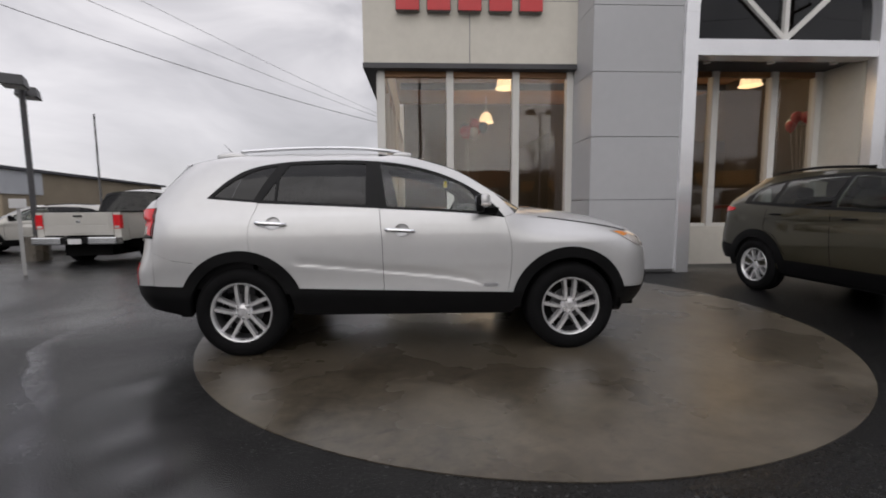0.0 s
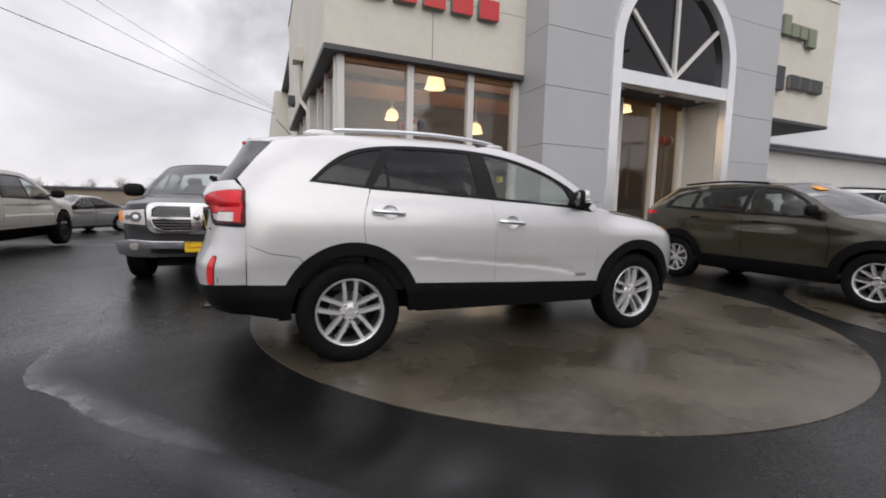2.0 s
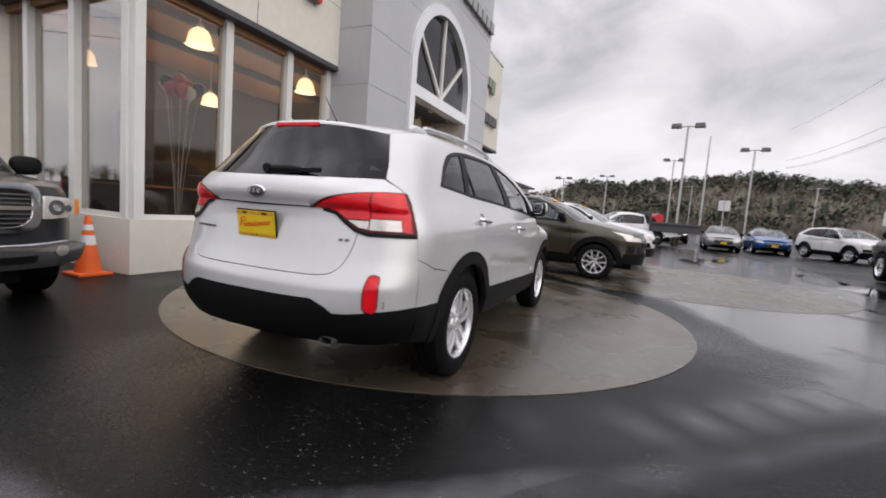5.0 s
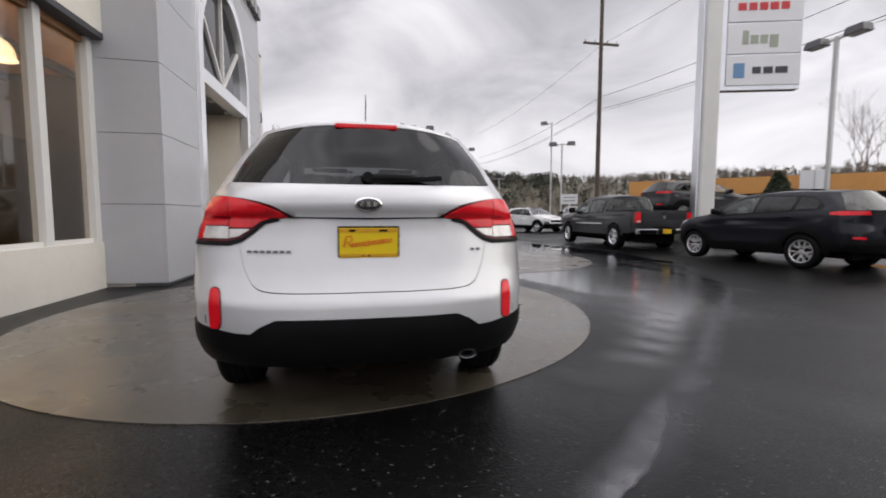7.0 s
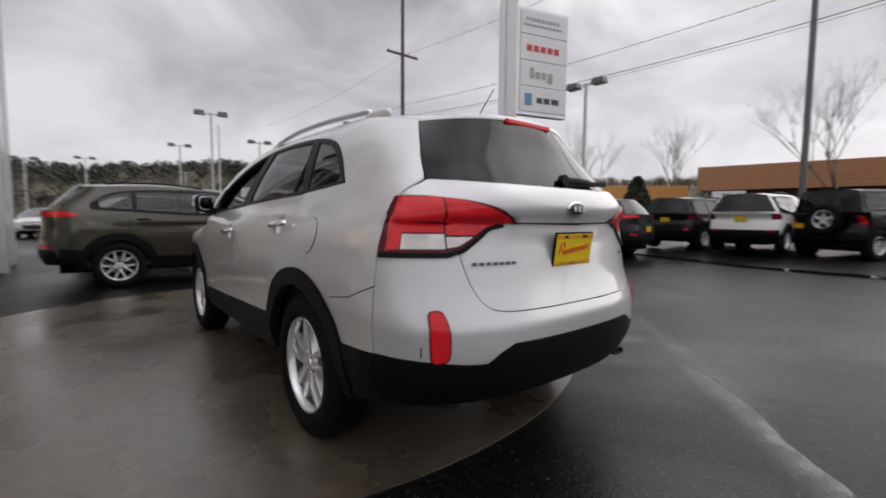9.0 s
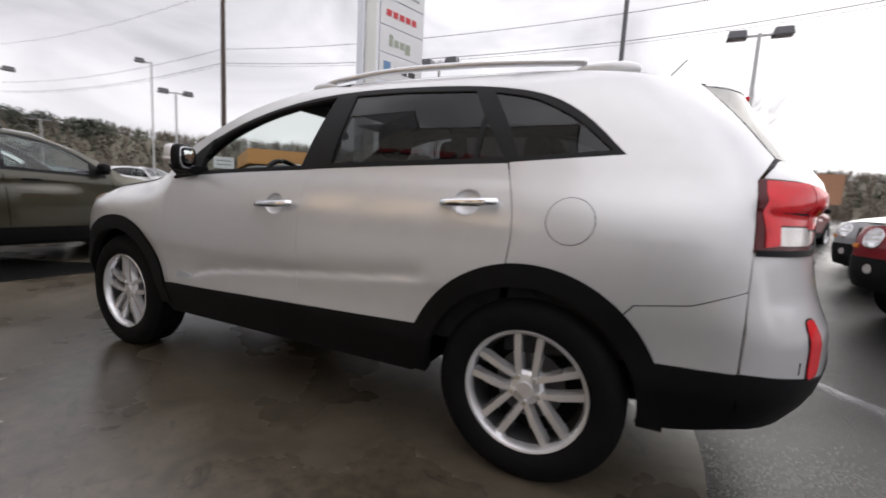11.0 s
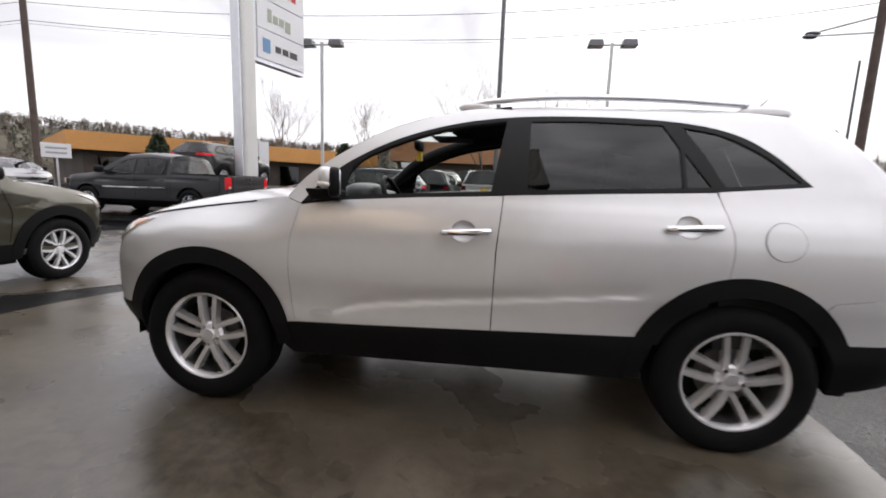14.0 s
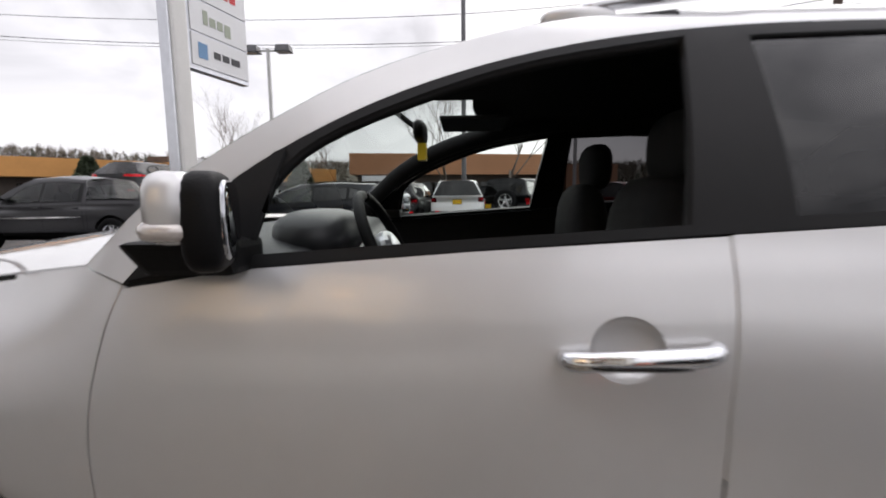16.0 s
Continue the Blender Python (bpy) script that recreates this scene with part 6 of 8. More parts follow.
def crossover_spec(**over):
    lo = [(-1.66, 1.235), (-.5, 1.160), (.72, 1.105)]
    hi = [(-1.66, 1.30), (-1.40, 1.46), (-.9, 1.525), (-.2, 1.535), (.2, 1.475), (.5, 1.325), (.72, 1.135)]
    hil = smooth_line(sorted(hi), 3)
    d = dict(w=.93, wr=.60, zr=1.66, zb=1.145, xf=2.28, xr=-2.32, xc=.95, zc=1.13, xw=.12, zw=1.56, x1=-1.74, z1=1.565, xg=-2.06, zg=1.20, zn=.95, ra=.355, ax=(-1.355, 1.355), rails=True, flare=.075, spread=.30,
             dlo=hil + [(x, z) for x, z in lo[::-1]], panes=quad_panes(lo, hi, [.60, -.27, -1.13, -1.60]),
             seams=[[(.83, .5), (.86, .8), (.80, 1.03)], [(-.23, .5), (-.25, .85), (-.27, 1.08)], [(-.85, .55), (-1.02, .78), (-1.20, .86), (-1.2, 1.13)]],
             handles=[(-.02, 1.03), (-1.02, 1.07)], handle=PLASTIC,
             end_parts=[("tail_lamp", False, RED_LENS, [(.44, 1.105), (.845, 1.095), (.84, 1.175), (.48, 1.18)]), ("rear_cladding", False, PLASTIC, [(0, .36), (.84, .40), (.84, .60), (.6, .62), (0, .62)]), ("bumper_reflector", False, RED_LENS, [(.56, .64), (.76, .645), (.76, .69), (.56, .685)]),
                        ("grille", True, GLOSS_BLACK, [(0, .66), (.50, .68), (.52, .78), (0, .80)]), ("headlight", True, CLEAR_LENS, [(.52, .80), (.84, .81), (.85, .90), (.56, .875)]), ("front_cladding", True, PLASTIC, [(0, .32), (.84, .36), (.84, .56), (0, .58)]), ("fog_lamp", True, GLOSS_BLACK, [(.55, .58), (.82, .58), (.82, .72), (.62, .70)])],
             side_parts=[("headlight_side", CLEAR_LENS, [(1.62, .975), (1.95, .93), (2.01, .915), (2.01, .865), (1.85, .895)]), ("tail_lamp_side", RED_LENS, [(-2.05, 1.095), (-1.84, 1.115), (-1.82, 1.155), (-2.05, 1.175)]), ("rear_corner_cladding", PLASTIC, [(-2.05, .40), (-1.80, .40), (-1.74, .60), (-2.05, .64)])],
             plate_z=.80, plate_in=-.004)
    d.update(over)
    return d


def boxy_spec(**over):
    lo = [(-1.80, 1.10), (-.5, 1.09), (.62, 1.075)]
    hi = [(-1.80, 1.50), (-1.2, 1.535), (-.2, 1.54), (.25, 1.50), (.62, 1.12)]
    d = dict(w=.89, wr=.64, zr=1.66, zb=1.09, xf=2.05, xr=-2.05, xc=.78, zc=1.10, xw=.28, zw=1.565, x1=-1.86, z1=1.565, xg=-1.94, zg=1.12, zn=1.0, ax=(-1.30, 1.30), ra=.35, rails=True, rim=.22,
             dlo=sorted(hi) + lo[::-1], panes=quad_panes(lo, hi, [.55, -.25, -1.05, -1.74]),
             seams=[[(.75, .5), (.77, .8), (.72, 1.06)], [(-.22, .5), (-.25, 1.08)], [(-.85, .55), (-1.0, .75), (-1.12, .82), (-1.12, 1.08)]], handles=[(-.05, .98), (-.95, .98)],
             end_parts=[("tail_lamp", False, DARK_RED, [(.655, .915), (.825, .915), (.825, 1.065), (.655, 1.065)]), ("tail_lamp_lens", False, RED_LENS, [(.68, .955), (.80, .955), (.80, 1.03), (.68, 1.03)]), ("rear_cladding", False, PLASTIC, [(0, .36), (.82, .40), (.82, .64), (0, .64)]), ("bumper_reflector", False, RED_LENS, [(.58, .60), (.70, .60), (.70, .65), (.58, .65)]),
                        ("grille", True, GLOSS_BLACK, [(0, .76), (.48, .76), (.48, .90), (0, .90)]), ("headlight", True, CLEAR_LENS, smooth_line([(.56, .80), (.66, .745), (.76, .80), (.76, .88), (.66, .93), (.56, .88)], 2)), ("front_cladding", True, PLASTIC, [(0, .34), (.80, .38), (.80, .62), (0, .62)])],
             plate_z=.93, plate_in=.02)
    d.update(over)
    return d


def saloon_spec(**over):
    lo = [(-1.45, 1.0), (-.5, .965), (.70, .93)]
    hi = [(-1.45, 1.02), (-1.05, 1.25), (-.5, 1.37), (0, 1.36), (.35, 1.21), (.70, .955)]
    d = dict(w=.91, wr=.56, zr=1.47, zb=.96, xf=2.35, xr=-2.38, xc=.95, zc=.95, xw=.05, zw=1.395, x1=-.85, z1=1.375, xg=-1.62, zg=1.03, zd=1.0, deck_line=[(-1.85, 1.025)], zn=.78, ax=(-1.40, 1.38), ra=.33, rim=.225, clad=False, zs=.26,
             dlo=sorted(hi) + lo[::-1], panes=quad_panes(lo, hi, [.62, -.25, -1.36]), seams=[[(.85, .35), (.88, .6), (.80, .92)], [(-.25, .35), (-.27, .95)], [(-.9, .4), (-1.0, .6), (-1.15, .7), (-1.2, .98)]], handles=[(-.05, .85), (-1.02, .87)],
             end_parts=[("tail_lamp", False, RED_LENS, [(.42, .80), (.84, .80), (.85, .92), (.46, .90)]), ("grille", True, GLOSS_BLACK, [(0, .44), (.42, .46), (.45, .66), (0, .68)]), ("headlight", True, CLEAR_LENS, [(.48, .64), (.82, .66), (.83, .76), (.56, .73)]), ("lower_grille", True, PLASTIC, [(0, .30), (.62, .31), (.58, .40), (0, .41)])],
             side_parts=[("headlight_side", CLEAR_LENS, [(1.78, .79), (2.02, .76), (2.08, .75), (2.08, .67), (1.95, .69)])], plate_z=.7, plate=False)
    d.update(over)
    return d


def pickup_spec(**over):
    lo = [(-1.0, 1.235), (0, 1.22), (1.12, 1.195)]
    hi = [(-1.0, 1.66), (-.4, 1.72), (.2, 1.70), (.6, 1.58), (1.12, 1.225)]
    d = dict(w=1.0, wr=.70, zr=1.90, zb=1.24, xf=2.78, xr=-3.02, xc=1.42, zc=1.24, xw=.48, zw=1.78, x1=-1.02, z1=1.76, xg=-1.14, zg=1.27, zn=1.13, ax=(-1.785, 1.785), ra=.41, rim=.255, tread=.27, clad=False, zs=.47, bed=-1.14, zbed=1.27, pinch=.10,
             front=(.55, 3.2), rear=(.25, 4.0), trackw=.815, wheels=CHROME,
             dlo=sorted(hi) + lo[::-1], panes=quad_panes(lo, hi, [1.05, .10, -.94]), seams=[[(1.25, .55), (1.27, 1.0), (1.2, 1.2)], [(.05, .55), (.05, 1.2)], [(-1.05, .55), (-1.05, 1.22)], [(-1.16, .55), (-1.16, 1.25)]], handles=[(.22, 1.08), (-.85, 1.08)],
             end_parts=[("lower_valance", True, PLASTIC, [(0, .40), (.88, .44), (.88, .54), (0, .54)])],
             side_parts=[("body_moulding", CHROME, [(-1.0, .83), (1.2, .81), (1.2, .845), (-1.0, .865)])], plate_z=.625, plate_in=-.165, crown=.07)
    d.update(over)
    return d


def chrome_front(car, sp, full=True):
    """Big framed grille, lamps and chrome bumper of a pickup."""
    x = sp['xf']
    gr = new("grille")
    gr.empty_display_size, gr.parent = .2, car
    def outline(w, h, zc, n=8):
        out = []
        for cx, cz, a in ((w - .11, h - .09, 0), (-w + .11, h - .09, 90), (-w + .16, -h + .14, 180), (w - .16, -h + .14, 270)):
            r = (.11, .09) if cz > 0 else (.16, .14)
            out += [(cx + r[0] * math.cos(radians(a + 90 * i / n)), zc + cz + r[1] * math.sin(radians(a + 90 * i / n))) for i in range(n + 1)]
        return out
    def nose(y, z):
        y, z = np.asarray(y, float), np.asarray(z, float)
        return np.stack([x + .05 - .16 * np.abs(y / .9) ** 2.4 - .18 * (z - .75) ** 2, y, z], -1)
    o, i = outline(.605, .215, .935), outline(.553, .166, .935)
    patch("grille_backing", nose, o, GLOSS_BLACK, gr, (1, 0, 0), .06, .06, off=-.02)
    patch("grille_frame", nose, o, DARK_CHROME, gr, (1, 0, 0), .05, .06, holes=[i], off=.012, label="chrome grille frame")
    patch("grille_cross", nose, [(-.55, .920), (.55, .920), (.55, .952), (-.55, .952)], DARK_CHROME, gr, (1, 0, 0), .05, .03, off=.014)
    patch("grille_post", nose, [(-.062, .77), (.062, .77), (.080, 1.10), (-.080, 1.10)], DARK_CHROME, gr, (1, 0, 0), .05, .03, off=.017)
    for k in range(3):
        for z0 in (.800 + .040 * k, .972 + .038 * k):
            for s in (1, -1):
                patch("grille_slat", nose, [(s * .09, z0), (s * .53, z0), (s * .53, z0 + .010), (s * .09, z0 + .010)], DULL_ALLOY, gr, (1, 0, 0), .08, .02, off=.004)
    lump("grille_emblem", (x + .07, 0, .955, .02, .045, .045), DARK_CHROME, gr, 2.2)
    for s in (1, -1):
        hl = [(s * .635, .84), (s * .90, .86), (s * .945, .90), (s * .94, 1.03), (s * .65, 1.05)]
        patch("headlight", nose, hl, CLEAR_LENS, car, (1, s * .4, 0), .04, .05, off=.01)
        patch("lamp_bowl", nose, ring_poly(s * .735, .945, .070), DULL_ALLOY, car, (1, s * .4, 0), .03, .01, off=.015)
        patch("lamp_bulb", nose, ring_poly(s * .735, .945, .034), CHROME, car, (1, s * .4, 0), .03, .01, off=.020)
        patch("lamp_bowl", nose, ring_poly(s * .835, .940, .032), DULL_ALLOY, car, (1, s * .4, 0), .03, .01, off=.015)
        patch("turn_lamp", nose, [(s * .89, .88), (s * .94, .91), (s * .935, 1.02), (s * .90, 1.03)], AMBER, car, (1, s * .4, 0), .04, .01, off=.016)
    def bump(y, z):
        y, z = np.asarray(y, float), np.asarray(z, float)
        return np.stack([x + .14 - .26 * np.abs(y / 1.0) ** 2.6 - 2.2 * (z - .63) ** 2, y, z], -1)
    patch("bumper", bump, mirrored([(0, .395), (.80, .39), (.98, .43), (1.0, .60), (.86, .64), (.5, .615), (0, .615)]), BUMPER_CHROME, car, (1, 0, 0), .06, .10, off=0, label="chrome front bumper")
    patch("bumper_slot", bump, mirrored([(0, .455), (.56, .455), (.56, .525), (0, .525)]), GLOSS_BLACK, car, (1, 0, 0), .06, .01, off=.006)
    for s in (1, -1):
        patch("fog_lamp", bump, [(s * (.76 + .055 * math.cos(a)), .55 + .05 * math.sin(a)) for a in np.linspace(0, 2 * math.pi, 16, endpoint=False)], CLEAR_LENS, car, (1, 0, 0), .03, .01, off=.01)
    dealer_plate(car, x + .15, 0, .545, 1, 0)


OLIVE = paint("olive_green_paint", (0.040, 0.036, 0.019), 0.5, 0.36)
DARK_GREY = mat("granite_grey_paint", (0.024, 0.0235, 0.026), 0.4, 0.1, spec=0.2, vary=0.04, scale=1.3, coat=0.6)
NAVY = mat("blue_black_paint", (0.006, 0.007, 0.011), 0.45, 0.0, spec=0.12, vary=0.04, scale=1.3, coat=0.4)
WHITE = paint("white_paint", (0.72, 0.72, 0.71), 0.0, 0.35)
PEARL = paint("champagne_paint", (0.50, 0.485, 0.45), 0.2, 0.35)
GREY_SILVER = paint("grey_silver_paint", (0.34, 0.34, 0.345), 0.4, 0.32)
RED_PAINT = mat("dark_cherry_paint", (0.17, 0.008, 0.012), 0.4, 0.1, spec=0.15, vary=0.05, scale=1.3, coat=0.5)
BLUE_PAINT = paint("bright_blue_paint", (0.012, 0.10, 0.36), 0.25, 0.28)
BLACK_PAINT = mat("black_paint", (0.006, 0.006, 0.007), 0.45, 0.0, spec=0.12, vary=0.04, scale=1.3, coat=0.5)


def park(x, y, heading, dz=None):
    return pose(x, y, ground_z(x, y) if dz is None else dz, 0, 0, heading)


def ring_poly(y, z, r, n=20):
    return [(y + r * math.cos(2 * math.pi * i / n), z + r * math.sin(2 * math.pi * i / n)) for i in range(n)]


def slot_front():
    """Upright slotted grille, round lamps and black bumper of a small off-roader."""
    out = [("grille_slot", True, LINER, [(0, .81), (.022, .81), (.022, .965), (0, .965)])]
    out += [("grille_slot", True, LINER, [(y - .022, .81), (y + .022, .81), (y + .022, .965), (y - .022, .965)]) for y in (.095, .19, .285)]
    out += [("lamp_ring", True, CHROME, ring_poly(.545, .905, .108)), ("headlight", True, CLEAR_LENS, ring_poly(.545, .905, .097)),
            ("front_bumper_cover", True, PLASTIC, [(0, .34), (.80, .38), (.80, .70), (0, .70)]), ("fog_lamp", True, CLEAR_LENS, ring_poly(.52, .58, .05)),
            ("turn_lamp", True, AMBER, [(.70, .79), (.80, .79), (.80, .835), (.70, .835)])]
    return out


green = vehicle("green_crossover", "olive green crossover with black cladding parked before the entrance", park(5.71, 0.05, -90), OLIVE, crossover_spec(rim=.225, sticker=True, privacy=GLASS_SMOKE))
near_sp = pickup_spec(plate=False, privacy=GLASS_SMOKE, screen=GLASS_CAB)
near = vehicle("grey_pickup", "granite grey crew cab pickup with large chrome grille", park(-2.67, 5.36, -91, 0.0) @ Matrix.Scale(.955, 4), DARK_GREY, near_sp, category="pickup truck")
chrome_front(near, near_sp)
white_sp = pickup_spec(plate=False, wheels=SATIN_BLACK, ra=.44, zs=.55)
vehicle("white_pickup", "pearl white crew cab pickup seen from behind", park(-8.2, 9.75, 89, -0.2) @ Matrix.Scale(1.06, 4), PEARL, white_sp, category="pickup truck")
black_sp = pickup_spec(privacy=GLASS_SMOKE)
black_truck = vehicle("black_pickup", "dark charcoal crew cab pickup standing on wet asphalt", park(10.5, -9.5, -2.8), DARK_GREY, black_sp, category="pickup truck")
chrome_front(black_truck, black_sp)
vehicle("dark_crossover", "blue-black crossover with yellow dealer plate", park(4.25, -9.75, 3), NAVY, crossover_spec())
vehicle("white_suv", "boxy white small SUV with black lower bumper", park(0.35, -13.9, -91, 0.22), WHITE, boxy_spec())
vehicle("red_suv", "dark cherry red boxy SUV with round headlights", park(-5.92, -3.96, 25, 0.0), RED_PAINT, boxy_spec(xf=2.08, zn=1.04, spokes=5, twin=False, front=(.285, 5.0), nose_fill=True, front_plate=.56, end_parts=slot_front() + boxy_spec()["end_parts"][:4], side_parts=[("turn_lamp_side", AMBER, [(1.66, .80), (1.80, .80), (1.80, .835), (1.66, .835)])]))
vehicle("silver_saloon", "grey silver four-door saloon facing the lot", park(-8.9, 17.6, -122, -0.24), GREY_SILVER, saloon_spec())
vehicle("dark_suv", "black boxy SUV parked nose to the street", park(2.3, -14.3, -97), BLACK_PAINT, boxy_spec())
vehicle("white_crossover", "white crossover parked beside the green one", park(8.6, -0.25, -90), WHITE, crossover_spec(plate=False, sticker=True))
vehicle("charcoal_crossover", "charcoal crossover at the end of the row", park(11.6, -0.2, -90), DARK_GREY, crossover_spec(plate=False))
vehicle("pale_suv", "pale silver SUV behind the red one", park(-6.6, -6.75, 22, 0.0), GREY_SILVER, boxy_spec(xf=2.08, zn=1.04, front=(.285, 5.0), nose_fill=True, front_plate=.56, end_parts=slot_front() + boxy_spec()["end_parts"][:4]))
vehicle("far_white_suv", "white SUV further along the row", park(-7.7, -10.1, 15, 0.04), WHITE, crossover_spec(plate=False))
vehicle("far_saloon", "silver saloon facing the lot with a yellow plate", park(26.2, -6.8, 176), GREY_SILVER, saloon_spec(front_plate=.5))
vehicle("blue_saloon", "bright blue saloon facing the lot with a yellow plate", park(27.1, -9.3, 177), BLUE_PAINT, saloon_spec(front_plate=.5))
vehicle("far_pale_suv", "white SUV in the far row", park(23.2, -11.6, -160), WHITE, crossover_spec(plate=False))
vehicle("far_grey_suv", "grey SUV in the far row", park(22.6, -14.4, -200), GREY_SILVER, crossover_spec(plate=False))
vehicle("white_estate", "pearl white estate car parked before the warehouse", park(-13.3, 11.6, -148, -0.24), PEARL, crossover_spec(plate=False, clad=True))
far_row = ((26.5, 3.6, WHITE), (27, 6.0, BLACK_PAINT), (27.4, 8.8, GREY_SILVER), (33, -8, WHITE), (33.5, -11, GREY_SILVER), (34, -14, RED_PAINT), (34.5, -5, BLACK_PAINT), (36, 0, WHITE), (36, 4, GREY_SILVER))
far_first = {}
for fx, fy, fp in far_row:
    if fp not in far_first:
        far_first[fp] = vehicle("row_car", "parked car in the far row of the lot", park(fx, fy, 175), fp, saloon_spec(), "cars in the far row")
    else:
        copy_thing(far_first[fp], park(fx, fy, 178))

# ---- street furniture ----
def bar(p, q, r, material, name, parent, r1=None, seg=12):
    bm = bmesh.new()
    tube(bm, p, q, r, r1, seg)
    return part(name, bm, material, parent, smooth=True, angle=40)


def pylon_sign():
    u = 253.8
    t = thing("pylon_sign", "tall white pylon sign with four brand panels on a metal column", "sign", at=pose(9.70, -12.31, ground_z(9, -12), 0, 0, u))
    bm = bmesh.new()
    box(bm, .06, .62, -.34, .34, 0, 10.45)
    soften(bm, .10, 4)
    part("column", bm, WHITE_METAL, t, "white painted steel column", smooth=True, angle=30)
    bm = bmesh.new()
    box(bm, -.02, .055, -.22, .22, 0, 10.2)
    soften(bm, .03, 2)
    part("column_fin", bm, BRUSHED, t, "grey metal fin")
    boxes("sign_core", BRUSHED, t, (.62, 3.38, -.16, .16, 5.60, 10.2))
    levels = (5.72, 6.83, 7.94, 9.05, 10.12)
    arts = (("blue", SIGN_BLUE), ("olive", SIGN_OLIVE), ("red", SIGN_RED), ("grey", SIGN_GREY))
    for (z0, z1), (kind, ink) in zip(zip(levels, levels[1:]), arts):
        for s in (1, -1):
            y = s * .165
            pn = boxes("sign_panel", SIGN_WHITE, t, (.835, 3.34, min(y, y + s * .04), max(y, y + s * .04), z0 + .035, z1 - .035), soft=0.01)
            zc, yy = (z0 + z1) / 2, s * .2065
            shapes = []
            if kind == "red":
                shapes = [(1.15 + .36 * i, 1.43 + .36 * i, zc - .13, zc + .13) for i in range(5)]
            elif kind == "olive":
                shapes = [(1.35, 1.55, zc - .2, zc + .28), (1.62, 1.88, zc - .18, zc + .12), (1.95, 2.2, zc - .18, zc + .12), (2.27, 2.55, zc - .32, zc + .12)]
            elif kind == "blue":
                shapes = [(1.08, 1.46, zc - .26, zc + .26)]
            else:
                shapes = [(1.1 + .2 * i, 1.24 + .2 * i, zc + .05, zc + .2) for i in range(9)] + [(1.0, 3.0, zc - .16, zc - .08)]
            if kind == "blue":
                shapes2 = [(1.72, 2.02, zc - .12, zc + .12), (2.1, 2.42, zc - .12, zc + .12), (2.5, 2.92, zc - .12, zc + .12)]
            else:
                shapes2 = []
            for lst, m in ((shapes, ink), (shapes2, SIGN_BLACK)):
                for x0, x1, za, zb in lst:
                    bm = bmesh.new()
                    box(bm, x0, x1, min(yy, yy + s * .012), max(yy, yy + s * .012), za, zb)
                    soften(bm, .004, 1)
                    part("sign_shape", bm, m, pn)
    return t


pylon_sign()


def parking_lamp(x, y, h, heading=0, heads=2, metal=None, gz=None):
    g = ground_z(x, y) if gz is None else gz
    t = thing("parking_lamp", "tall lot lamp with shoebox heads on a square grey post", "street lamp", "lot lamps", pose(x, y, g, 0, 0, heading))
    m = metal or POLE_GREY
    boxes("post", m, t, (-.06, .06, -.06, .06, .5, h), soft=0.01)
    bm = bmesh.new()
    tube(bm, (0, 0, 0), (0, 0, .75), .28)
    part("base", bm, CONCRETE, t, "round concrete base")
    for s in ((1, -1) if heads == 2 else (1,)):
        hd = boxes("arm", m, t, (min(s * .07, s * .42), max(s * .07, s * .42), -.03, .03, h - .12, h - .05))
        bm = bmesh.new()
        vs = box(bm, min(s * .36, s * .98), max(s * .36, s * .98), -.24, .24, h - .16, h + .10)
        for v in vs:
            if v.co.z > h:
                v.co.x += -s * .05 if abs(v.co.x) > .6 else s * .05
                v.co.y *= .86
        soften(bm, .012)
        part("lamp_head", bm, DULL_ALLOY if metal is None else m, t)
        boxes("lens", SIGN_WHITE, t, (min(s * .42, s * .92), max(s * .42, s * .92), -.19, .19, h - .175, h - .161))
    return t


parking_lamp(8.2, -16.5, 7.2, 0)
parking_lamp(-4.4, -16.5, 7.1, 0)
parking_lamp(26.4, -15.2, 6.5, 60)
parking_lamp(31.7, -16.8, 9.2, 60, 1)
parking_lamp(28.0, -4.55, 7.8, 80)
parking_lamp(44.0, -5.0, 7.8, 80)
parking_lamp(36.4, -10.0, 7.6, 80)
parking_lamp(60.0, 2.0, 7.6, 80)
parking_lamp(62.0, -22.0, 7.0, 70)
parking_lamp(48.0, 6.0, 6.0, 80)
parking_lamp(75.0, -10.0, 8.0, 80)
parking_lamp(-10.5, 8.0, 4.75, -60, 2, DARK_METAL, -0.25)


def utility_pole(x, y, h, arm=None, r=.17, material=None, label="brown wooden utility pole with a crossarm", lean=0):
    t = thing("utility_pole", label, "utility pole", at=pose(x, y, ground_z(x, y), 0, lean, 0))
    bar((0, 0, 0), (0, 0, h), r, material or POLE_WOOD, "pole", t, r * .7)
    if arm:
        boxes("crossarm", POLE_WOOD, t, (-.06, .06, -1.35, 1.35, arm - .07, arm + .07))
        for k in (-1.2, -.5, .5, 1.2):
            bar((0, k, arm + .07), (0, k, arm + .25), .04, SIGN_GREY, "insulator", t, seg=8)
    return t


